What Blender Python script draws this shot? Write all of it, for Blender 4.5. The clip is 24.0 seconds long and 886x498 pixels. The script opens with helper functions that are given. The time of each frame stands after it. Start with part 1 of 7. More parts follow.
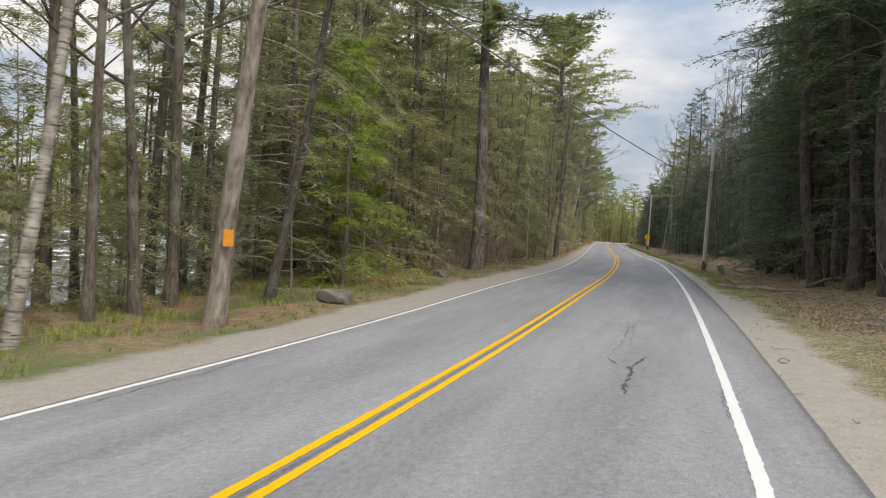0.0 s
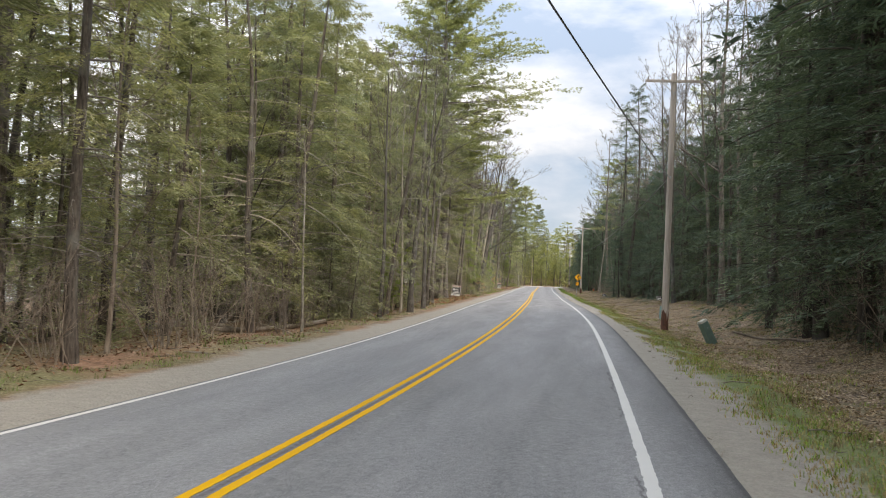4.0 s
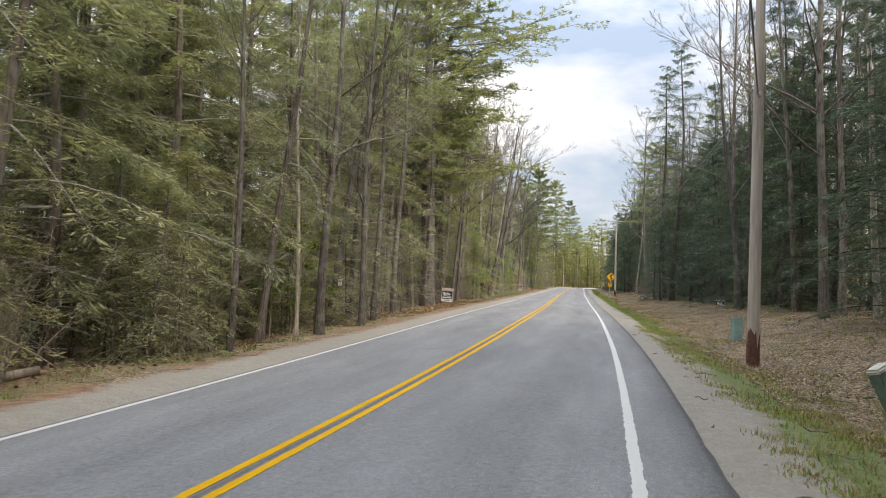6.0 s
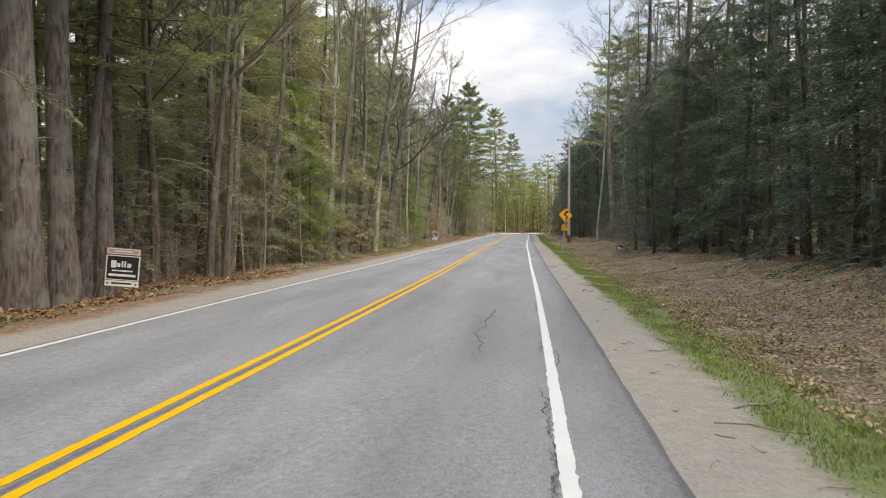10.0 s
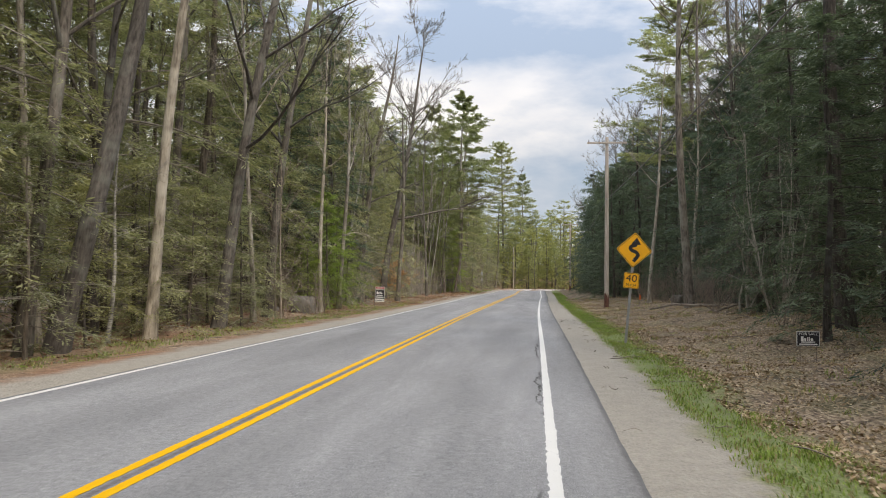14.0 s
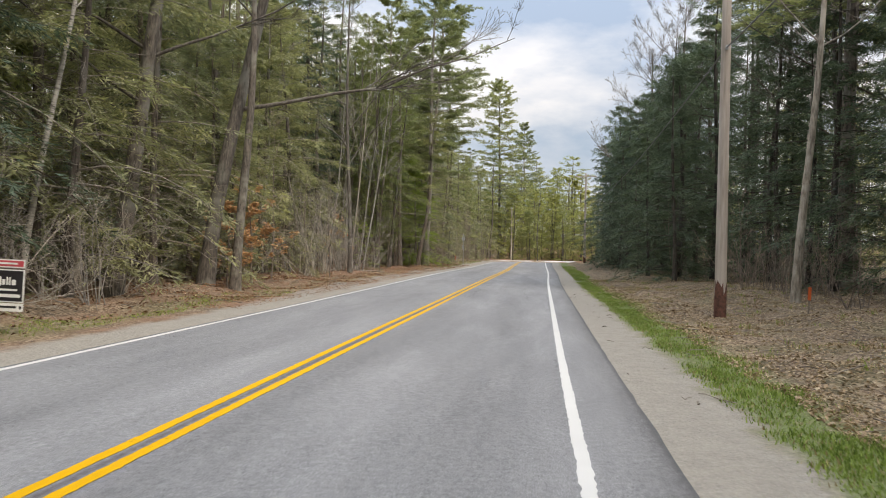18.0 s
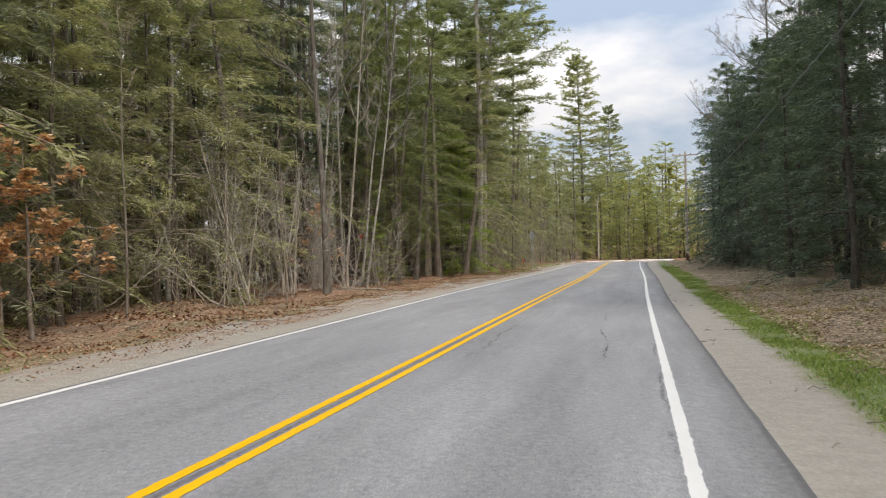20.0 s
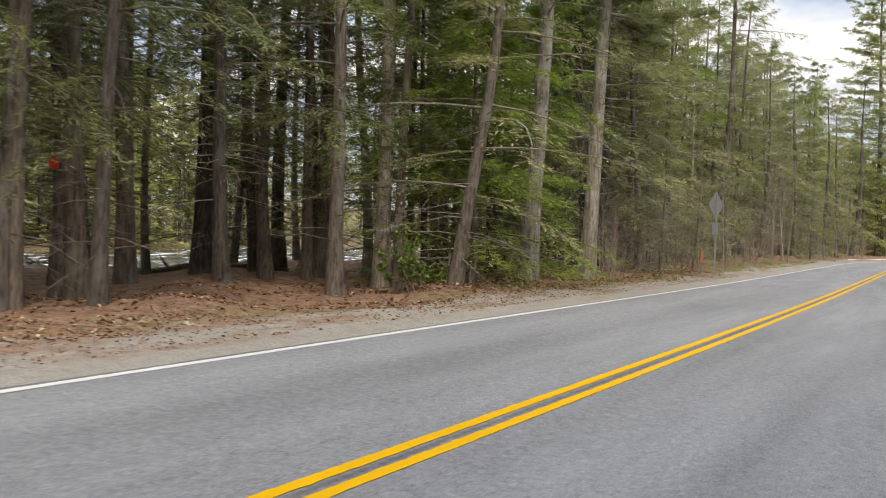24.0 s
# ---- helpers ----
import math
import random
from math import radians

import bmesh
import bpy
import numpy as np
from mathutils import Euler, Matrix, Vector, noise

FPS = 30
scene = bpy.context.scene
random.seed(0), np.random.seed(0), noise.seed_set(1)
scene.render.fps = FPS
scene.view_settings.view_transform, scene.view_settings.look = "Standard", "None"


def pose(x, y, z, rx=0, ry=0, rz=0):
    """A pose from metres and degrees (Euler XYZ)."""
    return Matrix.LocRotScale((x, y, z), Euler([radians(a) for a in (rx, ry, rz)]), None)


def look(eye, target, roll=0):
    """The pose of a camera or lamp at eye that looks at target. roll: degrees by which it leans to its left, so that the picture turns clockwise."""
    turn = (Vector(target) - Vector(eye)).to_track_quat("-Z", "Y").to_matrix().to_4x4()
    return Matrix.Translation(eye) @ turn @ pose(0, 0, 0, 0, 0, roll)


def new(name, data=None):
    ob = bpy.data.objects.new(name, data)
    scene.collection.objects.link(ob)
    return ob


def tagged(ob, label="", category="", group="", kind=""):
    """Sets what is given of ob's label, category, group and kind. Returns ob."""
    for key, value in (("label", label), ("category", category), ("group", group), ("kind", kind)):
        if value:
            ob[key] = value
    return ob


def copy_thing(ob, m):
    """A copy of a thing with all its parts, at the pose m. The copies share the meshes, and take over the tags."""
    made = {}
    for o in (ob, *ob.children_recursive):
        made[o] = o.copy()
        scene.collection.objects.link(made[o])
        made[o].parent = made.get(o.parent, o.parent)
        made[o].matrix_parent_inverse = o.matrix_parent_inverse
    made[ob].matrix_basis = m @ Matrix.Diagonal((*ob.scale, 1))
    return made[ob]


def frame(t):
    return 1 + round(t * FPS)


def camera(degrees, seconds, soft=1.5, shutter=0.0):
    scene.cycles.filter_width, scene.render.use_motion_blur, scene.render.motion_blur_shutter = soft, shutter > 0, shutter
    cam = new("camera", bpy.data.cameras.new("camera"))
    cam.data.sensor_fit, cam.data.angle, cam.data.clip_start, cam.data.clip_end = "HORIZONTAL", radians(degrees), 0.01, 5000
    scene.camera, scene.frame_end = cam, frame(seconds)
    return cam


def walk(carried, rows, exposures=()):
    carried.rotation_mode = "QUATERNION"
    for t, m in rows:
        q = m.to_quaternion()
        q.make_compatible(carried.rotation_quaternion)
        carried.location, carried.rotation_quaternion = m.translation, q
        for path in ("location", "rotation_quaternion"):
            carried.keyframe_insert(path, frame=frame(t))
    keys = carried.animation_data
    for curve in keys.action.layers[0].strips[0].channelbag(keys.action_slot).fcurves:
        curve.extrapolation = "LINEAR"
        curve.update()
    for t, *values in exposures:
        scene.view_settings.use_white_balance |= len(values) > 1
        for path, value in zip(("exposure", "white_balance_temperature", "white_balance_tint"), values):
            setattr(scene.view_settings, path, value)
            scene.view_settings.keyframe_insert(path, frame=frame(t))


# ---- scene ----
cam = camera(54.3, 24.0, 1.0, 0.13)
METRES, EYE, TILT, LEAN, TURN = 205.0, 1.55, -0.9, -3.5, 0.0
ROWS = [
    (0.0, 0.00044, 0.00000, -0.00050, 0.06, -0.28, -0.27),
    (0.5, 0.00600, 0.01860, -0.00039, -2.33, 2.02, 0.33),
    (1.0, 0.01136, 0.03740, -0.00029, -3.03, 2.82, 1.46),
    (1.5, 0.01655, 0.05570, -0.00048, -4.05, 3.15, 2.24),
    (2.0, 0.02144, 0.07470, -0.00047, -4.55, 3.44, 2.31),
    (2.5, 0.02646, 0.09390, -0.00007, -4.89, 3.92, 2.44),
    (4.5, 0.04635, 0.17330, -0.00099, -3.30, 2.55, 1.20),
    (5.0, 0.05177, 0.19390, -0.00079, -2.32, 2.46, 1.53),
    (5.5, 0.05698, 0.21510, -0.00053, -1.66, 2.80, 1.96),
    (6.0, 0.06228, 0.23630, -0.00047, -1.48, 3.13, 2.13),
    (6.5, 0.06729, 0.25780, -0.00032, -1.56, 2.97, 2.26),
    (7.0, 0.07221, 0.27970, -0.00017, -1.59, 2.32, 2.30),
    (7.5, 0.07689, 0.30210, -0.00014, -1.58, 1.41, 2.24),
    (8.0, 0.08137, 0.32370, -0.00001, -1.81, 0.73, 2.44),
    (8.5, 0.08574, 0.34520, 0.00014, -2.31, 0.33, 2.78),
    (9.0, 0.08981, 0.36700, 0.00038, -3.14, 0.13, 3.38),
    (9.5, 0.09408, 0.38880, 0.00037, -4.08, -0.15, 3.80),
    (10.0, 0.09814, 0.41060, 0.00046, -4.88, -0.50, 3.80),
    (10.5, 0.10248, 0.43230, 0.00058, -5.21, -0.93, 3.55),
    (12.5, 0.11743, 0.51720, 0.00118, -4.43, -0.66, 3.12),
    (13.0, 0.12156, 0.53730, 0.00130, -4.25, 0.77, 3.15),
    (13.5, 0.12540, 0.55710, 0.00145, -4.04, 2.30, 3.16),
    (14.0, 0.12914, 0.57750, 0.00160, -4.06, 3.20, 3.26),
    (14.5, 0.13262, 0.59650, 0.00165, -4.24, 3.28, 3.38),
    (15.0, 0.13609, 0.61760, 0.00181, -4.59, 2.90, 3.49),
    (15.5, 0.13969, 0.63850, 0.00213, -4.88, 2.30, 3.14),
    (16.0, 0.14329, 0.65920, 0.00246, -4.86, 1.76, 2.67),
    (16.5, 0.14689, 0.67990, 0.00280, -4.56, 1.42, 2.23),
    (17.0, 0.15080, 0.70080, 0.00304, -4.08, 1.18, 2.13),
    (17.5, 0.15415, 0.72120, 0.00333, -3.96, 1.11, 2.27),
    (19.5, 0.16936, 0.80560, 0.00388, -2.96, 1.10, 3.87),
    (20.0, 0.17302, 0.82540, 0.00407, 2.04, 1.76, 4.74),
    (20.5, 0.17717, 0.84480, 0.00441, 9.19, 2.75, 4.63),
    (21.0, 0.18152, 0.86410, 0.00474, 15.67, 3.61, 3.81),
    (21.5, 0.18549, 0.88350, 0.00511, 20.29, 3.97, 2.86),
    (22.0, 0.18896, 0.90280, 0.00519, 22.93, 3.97, 2.33),
    (22.5, 0.19200, 0.92220, 0.00536, 23.73, 3.79, 2.33),
    (23.0, 0.19553, 0.94110, 0.00533, 23.50, 3.44, 2.51),
    (23.5, 0.19927, 0.95950, 0.00543, 22.33, 2.87, 2.47),
    (24.0, 0.20251, 0.97860, 0.00563, 20.47, 1.31, 1.30),
]
walk(cam, [(t, pose(0, 0, EYE, TILT, LEAN, TURN) @ pose(METRES * x, METRES * y, METRES * z, 90 + pitch, roll, yaw)) for t, x, y, z, yaw, pitch, roll in ROWS],
     [(0.0, -0.14, 7100, 12), (2.0, 0.0, 7100, 12), (5.0, 0.28, 7100, 12), (8.0, 0.2, 7100, 12), (12.0, 0.0, 7100, 12), (14.3, -0.07, 7100, 12), (16.0, 0.15, 7100, 12), (17.3, 0.02, 7100, 12), (21.0, 0.02, 7100, 12), (22.0, 0.14, 7100, 12), (24.0, 0.06, 7100, 12)])

# ---------------------------------------------------------------- daylight under broken cloud
world = bpy.data.worlds.new("sky")
scene.world = world
world.use_nodes = True
wn, wl = world.node_tree.nodes, world.node_tree.links
wn.clear()
w_out = wn.new("ShaderNodeOutputWorld")
w_bg = wn.new("ShaderNodeBackground")
w_sky = wn.new("ShaderNodeTexSky")
w_sky.sky_type = "NISHITA"
w_sky.sun_disc = False
w_sky.sun_elevation, w_sky.sun_rotation = radians(48), radians(150)
w_sky.dust_density = 2.0
w_co = wn.new("ShaderNodeTexCoord")
w_map = wn.new("ShaderNodeMapping")
w_map.inputs["Scale"].default_value = (1.0, 1.0, 2.5)
w_map.inputs["Location"].default_value = (0.35, 0.1, 0.2)
w_noise = wn.new("ShaderNodeTexNoise")
w_noise.inputs["Scale"].default_value, w_noise.inputs["Detail"].default_value = 4.2, 8.0
w_noise.inputs["Roughness"].default_value = 0.56
w_ramp = wn.new("ShaderNodeValToRGB")
w_ramp.color_ramp.elements[0].position, w_ramp.color_ramp.elements[1].position = 0.38, 0.6
w_shade = wn.new("ShaderNodeTexNoise")
w_shade.inputs["Scale"].default_value, w_shade.inputs["Detail"].default_value = 4.5, 5.0
w_tone = wn.new("ShaderNodeValToRGB")
w_tone.color_ramp.elements[0].position, w_tone.color_ramp.elements[0].color = 0.35, (7.2, 7.8, 8.9, 1)
w_tone.color_ramp.elements[1].position, w_tone.color_ramp.elements[1].color = 0.62, (10.5, 10.65, 10.9, 1)
w_mix = wn.new("ShaderNodeMixRGB")
w_lift = wn.new("ShaderNodeMixRGB")
w_lift.blend_type = "MIX"
w_lift.inputs[0].default_value = 0.55
w_lift.inputs[2].default_value = (5.5, 6.9, 9.2, 1)
wl.new(w_co.outputs["Generated"], w_map.inputs["Vector"])
wl.new(w_map.outputs[0], w_noise.inputs["Vector"])
wl.new(w_map.outputs[0], w_shade.inputs["Vector"])
wl.new(w_noise.outputs["Fac"], w_ramp.inputs[0])
wl.new(w_shade.outputs["Fac"], w_tone.inputs[0])
wl.new(w_sky.outputs[0], w_lift.inputs[1])
wl.new(w_ramp.outputs[0], w_mix.inputs[0])
wl.new(w_lift.outputs[0], w_mix.inputs[1])
wl.new(w_tone.outputs[0], w_mix.inputs[2])
# cloud is brighter overhead than near the horizon
w_sep = wn.new("ShaderNodeSeparateXYZ")
w_rise = wn.new("ShaderNodeMapRange")
w_rise.inputs[1].default_value, w_rise.inputs[2].default_value = 0.15, 0.9
w_rise.inputs[3].default_value, w_rise.inputs[4].default_value = 1.0, 2.5
w_gain = wn.new("ShaderNodeMixRGB")
w_gain.blend_type, w_gain.inputs[0].default_value = "MULTIPLY", 1.0
wl.new(w_co.outputs["Generated"], w_sep.inputs[0])
wl.new(w_sep.outputs["Z"], w_rise.inputs[0])
wl.new(w_mix.outputs[0], w_gain.inputs[1])
wl.new(w_rise.outputs[0], w_gain.inputs[2])
wl.new(w_gain.outputs[0], w_bg.inputs[0])
w_bg.inputs[1].default_value = 0.098
wl.new(w_bg.outputs[0], w_out.inputs[0])

sun = new("sun", bpy.data.lights.new("sun", "SUN"))
sun.data.energy, sun.data.angle, sun.data.color = 2.1, radians(16), (1.0, 0.95, 0.87)
sun.matrix_world = look((0, 0, 60), (-22, 38, 12))

# ---------------------------------------------------------------- the lie of the land
# Right-hand edge line of the road, in plan; everything is laid out by s (along it) and u (to its right).
EDGE = [(-6.51, -24.06), (-2.78, -12.06), (0.76, -0.07), (4.81, 14.96), (9.87, 34.98), (13.38, 50.0), (16.84, 66.0), (20.36, 84.02), (24.09, 104.01), (27.32, 122.0), (30.57, 139.99), (34.16, 160.0), (37.89, 180.0), (41.65, 200.0), (45.52, 219.97), (49.16, 239.98), (52.85, 259.47), (55.73, 271.96), (61.1, 283.94), (69.57, 293.92), (81.05, 301.4), (96.02, 305.9), (125.01, 308.9)]
HEIGHT_Y = [-24, 0, 10, 20, 30, 40, 52, 66, 84, 106, 120, 135, 150, 175, 200, 215, 230, 262, 300, 330]
HEIGHT_Z = [-0.17, -0.201, -0.214, -0.144, -0.149, -0.185, -0.128, -0.044, -0.01, -0.015, -0.001, 0.143, 0.293, 0.362, 0.439, 0.566, 0.747, 1.22, 0.95, 0.85]
BANK = [0.053, 0.0508, 0.0524, 0.0533, 0.0273, 0.0262, 0.0351, 0.0204, -0.0054, -0.0264, -0.0267, -0.0224, -0.0062, -0.0238, -0.0499, -0.0454, -0.0255, 0.0044, -0.008, -0.0129]


def spline(knots, step):
    """Catmull-Rom through the knots, sampled about every step metres."""
    k = np.array([knots[0], *knots, knots[-1]], float)
    k[0], k[-1] = 2 * k[1] - k[2], 2 * k[-2] - k[-3]
    out = []
    for i in range(1, len(k) - 2):
        n = max(2, int(np.linalg.norm(k[i + 1] - k[i]) / step))
        t = (np.arange(n) / n)[:, None]
        a, b, c, d = k[i - 1:i + 3]
        out.append(0.5 * (2 * b + (c - a) * t + (2 * a - 5 * b + 4 * c - d) * t ** 2 + (3 * b - a - 3 * c + d) * t ** 3))
    return np.vstack(out + [k[-2][None]])


REF = spline(EDGE, 0.5)
for _ in range(60):
    REF[1:-1] = (REF[:-2] + 2 * REF[1:-1] + REF[2:]) / 4
REF_S = np.r_[0, np.cumsum(np.linalg.norm(np.diff(REF, axis=0), axis=1))] - 24.0
PROFILE_Y = np.arange(-60, 420, 1.0)
PROFILE_Z, PROFILE_B = np.interp(PROFILE_Y, HEIGHT_Y, HEIGHT_Z), np.interp(PROFILE_Y, HEIGHT_Y, BANK)
for _ in range(40):
    for k in (PROFILE_Z, PROFILE_B):
        k[1:-1] = (k[:-2] + 2 * k[1:-1] + k[2:]) / 4
REF_T = np.gradient(REF, axis=0)
REF_T /= np.linalg.norm(REF_T, axis=1)[:, None]


def plan(s, u):
    """Plan position of the point s along the road and u to the right of its edge line."""
    s, u = np.asarray(s, float), np.asarray(u, float)
    x, y = np.interp(s, REF_S, REF[:, 0]), np.interp(s, REF_S, REF[:, 1])
    tx, ty = np.interp(s, REF_S, REF_T[:, 0]), np.interp(s, REF_S, REF_T[:, 1])
    return x + u * ty, y - u * tx


def along(x, y):
    """s and u of plan positions."""
    x, y = np.atleast_1d(np.asarray(x, float)), np.atleast_1d(np.asarray(y, float))
    i = np.empty(len(x), int)
    for a in range(0, len(x), 4000):
        b = slice(a, a + 4000)
        i[b] = ((x[b, None] - REF[None, :, 0]) ** 2 + (y[b, None] - REF[None, :, 1]) ** 2).argmin(1)
    dx, dy = x - REF[i, 0], y - REF[i, 1]
    t = REF_T[i]
    along_t = dx * t[:, 0] + dy * t[:, 1]
    ends = (i == 0) | (i == len(REF) - 1)
    side = dx * t[:, 1] - dy * t[:, 0]
    u = np.where(ends, side, np.sign(side) * np.hypot(dx, dy))
    return REF_S[i] + np.clip(along_t, -30, 30), u


def waves(x, y):
    """Soft unevenness of the forest floor, within about 0.2 m."""
    return (0.09 * np.sin(0.83 * x + 0.41 * y + 1.0) + 0.07 * np.sin(-0.57 * x + 1.13 * y + 2.0) + 0.05 * np.sin(1.9 * x + 1.4 * y)
            + 0.04 * np.sin(-2.3 * x + 2.9 * y + 0.7))


# How the land lies beside the road: left of it (drop by distance) and right of it, at stretches of s.
LEFT_S = [-30, 10, 45, 75, 105, 130, 170, 215, 260, 330]
LEFT_8 = [-0.10, -0.10, 0.04, -0.03, 0.05, 0.0, 0.0, 0.05, 0.1, 0.1]
LEFT_12 = [-0.45, -0.45, 0.0, -0.55, -0.35, -0.1, 0.1, 0.05, 0.2, 0.3]
LEFT_20 = [-0.8, -0.8, -0.3, -0.8, -0.6, -0.3, 0.0, -0.05, 0.3, 0.6]
LEFT_32 = [-1.1, -1.1, -0.9, -0.8, -0.6, -0.8, -0.4, -0.5, 0.0, 1.2]
RIGHT_S = [-30, 10, 40, 60, 75, 100, 130, 170, 215, 260, 330]
RIGHT_4 = [0.0, 0.1, 0.05, -0.3, -0.5, -0.12, -0.08, 0.0, 0.0, 0.0, 0.0]
RIGHT_9 = [0.35, 0.5, 0.7, 0.5, 0.25, 0.6, 0.25, 0.3, 0.3, 0.3, 0.3]
RIGHT_20 = [0.7, 1.0, 1.4, 1.5, 1.0, 1.0, 0.8, 0.8, 0.8, 0.8, 0.8]


RIVER_S = [-60, 0, 25, 60, 110, 180, 215, 250, 300, 400]
RIVER_U = [-26, -26, -27, -42, -56, -54, -41, -41, -70, -120]
RIVER_W = [9, 9, 9, 10, 10, 11, 13, 13, 12, 12]
RIVER_Z = [-1.6, -1.5, -1.4, -1.2, -0.9, -0.2, 0.15, 0.3, 0.55, 0.8]


def land(x, y):
    """Height of the ground, with s and u, at plan positions."""
    x, y = np.atleast_1d(np.asarray(x, float)), np.atleast_1d(np.asarray(y, float))
    s, u = along(x, y)
    yy = np.interp(s, REF_S, REF[:, 1])
    yy = np.where(s > 285, yy + (s - 285) * 0.5, yy)
    base = np.interp(yy, PROFILE_Y, PROFILE_Z)
    bank = np.interp(yy, PROFILE_Y, PROFILE_B)
    z = base + bank * np.clip(u, -7.0, 0.9)
    left = [np.interp(s, LEFT_S, k) for k in (LEFT_8, LEFT_12, LEFT_20, LEFT_32)]
    right = [np.interp(s, RIGHT_S, k) for k in (RIGHT_4, RIGHT_9, RIGHT_20)]

    def blend(d, stops, levels):
        out, last_d, last = np.zeros_like(d), stops[0], np.zeros_like(d)
        for stop, level in zip(stops[1:], levels):
            f = np.clip((d - last_d) / (stop - last_d), 0, 1)
            f = f * f * (3 - 2 * f)
            out += (level - last) * f
            last_d, last = stop, level
        return out

    z += np.where(u < 0, blend(-u, (7.0, 8.6, 12.0, 20.0, 32.0), left), blend(u, (0.9, 4.0, 9.0, 20.0), right))
    # the river's bed
    mid, half = np.interp(s, RIVER_S, RIVER_U), np.interp(s, RIVER_S, RIVER_W)
    bed = np.clip(1 - (np.abs(u - mid) - half) / 3.0, 0, 1)
    bed = bed * bed * (3 - 2 * bed)
    z = np.where(u < -10, z * (1 - bed) + (np.interp(s, RIVER_S, RIVER_Z) - 0.45) * bed, z)
    rough = np.clip((np.maximum(-u - 7.6, u - 1.4)) / 2.5, 0, 1)
    far = np.clip((np.abs(u) - 60) / 400, 0, 1)
    hill = 0.05 * np.clip(y - 318 + 0.1 * x, 0, 130)
    return z + hill + rough * waves(x, y) + far * 9 * (0.6 + 0.4 * np.sin(x * 0.006) * np.cos(y * 0.005)), s, u


def floor_z(x, y):
    return float(land([x], [y])[0][0])

# ---------------------------------------------------------------- materials
def material(name, rough=0.8, metal=0.0):
    m = bpy.data.materials.new(name)
    m.use_nodes = True
    b = m.node_tree.nodes["Principled BSDF"]
    b.inputs["Roughness"].default_value, b.inputs["Metallic"].default_value = rough, metal
    return m, m.node_tree.nodes, m.node_tree.links, b


def noise_node(n, l, scale, detail=4.0, vector=None, rough=0.55):
    t = n.new("ShaderNodeTexNoise")
    t.inputs["Scale"].default_value, t.inputs["Detail"].default_value, t.inputs["Roughness"].default_value = scale, detail, rough
    if vector is not None:
        l.new(vector, t.inputs["Vector"])
    return t.outputs["Fac"]


def ramp(n, l, fac, stops):
    r = n.new("ShaderNodeValToRGB")
    e = r.color_ramp.elements
    while len(e) < len(stops):
        e.new(0.5)
    for el, (p, c) in zip(e, stops):
        el.position, el.color = p, (*c, 1) if len(c) == 3 else c
    l.new(fac, r.inputs[0])
    return r.outputs[0]


def mix(n, l, fac, a, b, kind="MIX"):
    m = n.new("ShaderNodeMixRGB")
    m.blend_type = kind
    for slot, v in zip(m.inputs, (fac, a, b)):
        if hasattr(v, "links"):
            l.new(v, slot)
        elif isinstance(v, (int, float)):
            slot.default_value = v if slot.type == "VALUE" else (v, v, v, 1)
        else:
            slot.default_value = (*v, 1)
    return m.outputs[0]


def maths(n, l, op, a, b=0.0, clamp=False):
    m = n.new("ShaderNodeMath")
    m.operation, m.use_clamp = op, clamp
    for slot, v in zip(m.inputs, (a, b)):
        if hasattr(v, "links"):
            l.new(v, slot)
        else:
            slot.default_value = v
    return m.outputs[0]


def bump(n, l, b, height, strength, distance=0.02):
    k = n.new("ShaderNodeBump")
    k.inputs["Strength"].default_value, k.inputs["Distance"].default_value = strength, distance
    l.new(height, k.inputs["Height"])
    l.new(k.outputs[0], b.inputs["Normal"])


def coords(n, l, scale=None, kind="Object"):
    c = n.new("ShaderNodeTexCoord").outputs[kind]
    if scale is None:
        return c
    m = n.new("ShaderNodeMapping")
    m.inputs["Scale"].default_value = scale
    l.new(c, m.inputs["Vector"])
    return m.outputs[0]


def attribute(n, name):
    a = n.new("ShaderNodeAttribute")
    a.attribute_name = name
    return a.outputs["Fac"]


def grainy(name, stops, scale, rough=0.8, fine=60.0, bump_by=0.4, metal=0.0, stretch=(1, 1, 1), depth=0.01):
    """A surface of one stuff, with blotches at one scale and grain at another."""
    m, n, l, b = material(name, rough, metal)
    v = coords(n, l, stretch)
    big, small = noise_node(n, l, scale, 4, v), noise_node(n, l, fine, 5, v)
    both = maths(n, l, "ADD", maths(n, l, "MULTIPLY", big, 0.6), maths(n, l, "MULTIPLY", small, 0.4))
    l.new(ramp(n, l, both, stops), b.inputs["Base Color"])
    bump(n, l, b, small, bump_by, depth)
    return m


def bark(name, dark, light, scale=7.0, lichen=None):
    m, n, l, b = material(name, 0.95)
    v = coords(n, l, (1, 1, 0.16))
    furrow = noise_node(n, l, scale * 2.2, 5, v, 0.65)
    blotch = noise_node(n, l, 1.3, 3, coords(n, l))
    col = ramp(n, l, furrow, [(0.34, dark), (0.66, light)])
    if lichen:
        patch = ramp(n, l, blotch, [(0.50, (0, 0, 0)), (0.62, (1, 1, 1))])
        col = mix(n, l, maths(n, l, "MULTIPLY", patch, 0.7), col, lichen)
    info = n.new("ShaderNodeObjectInfo").outputs["Random"]
    col = mix(n, l, 1.0, col, ramp(n, l, info, [(0, (0.72, 0.72, 0.74)), (1, (1.2, 1.15, 1.08))]), "MULTIPLY")
    l.new(col, b.inputs["Base Color"])
    bump(n, l, b, furrow, 0.9, 0.03)
    return m


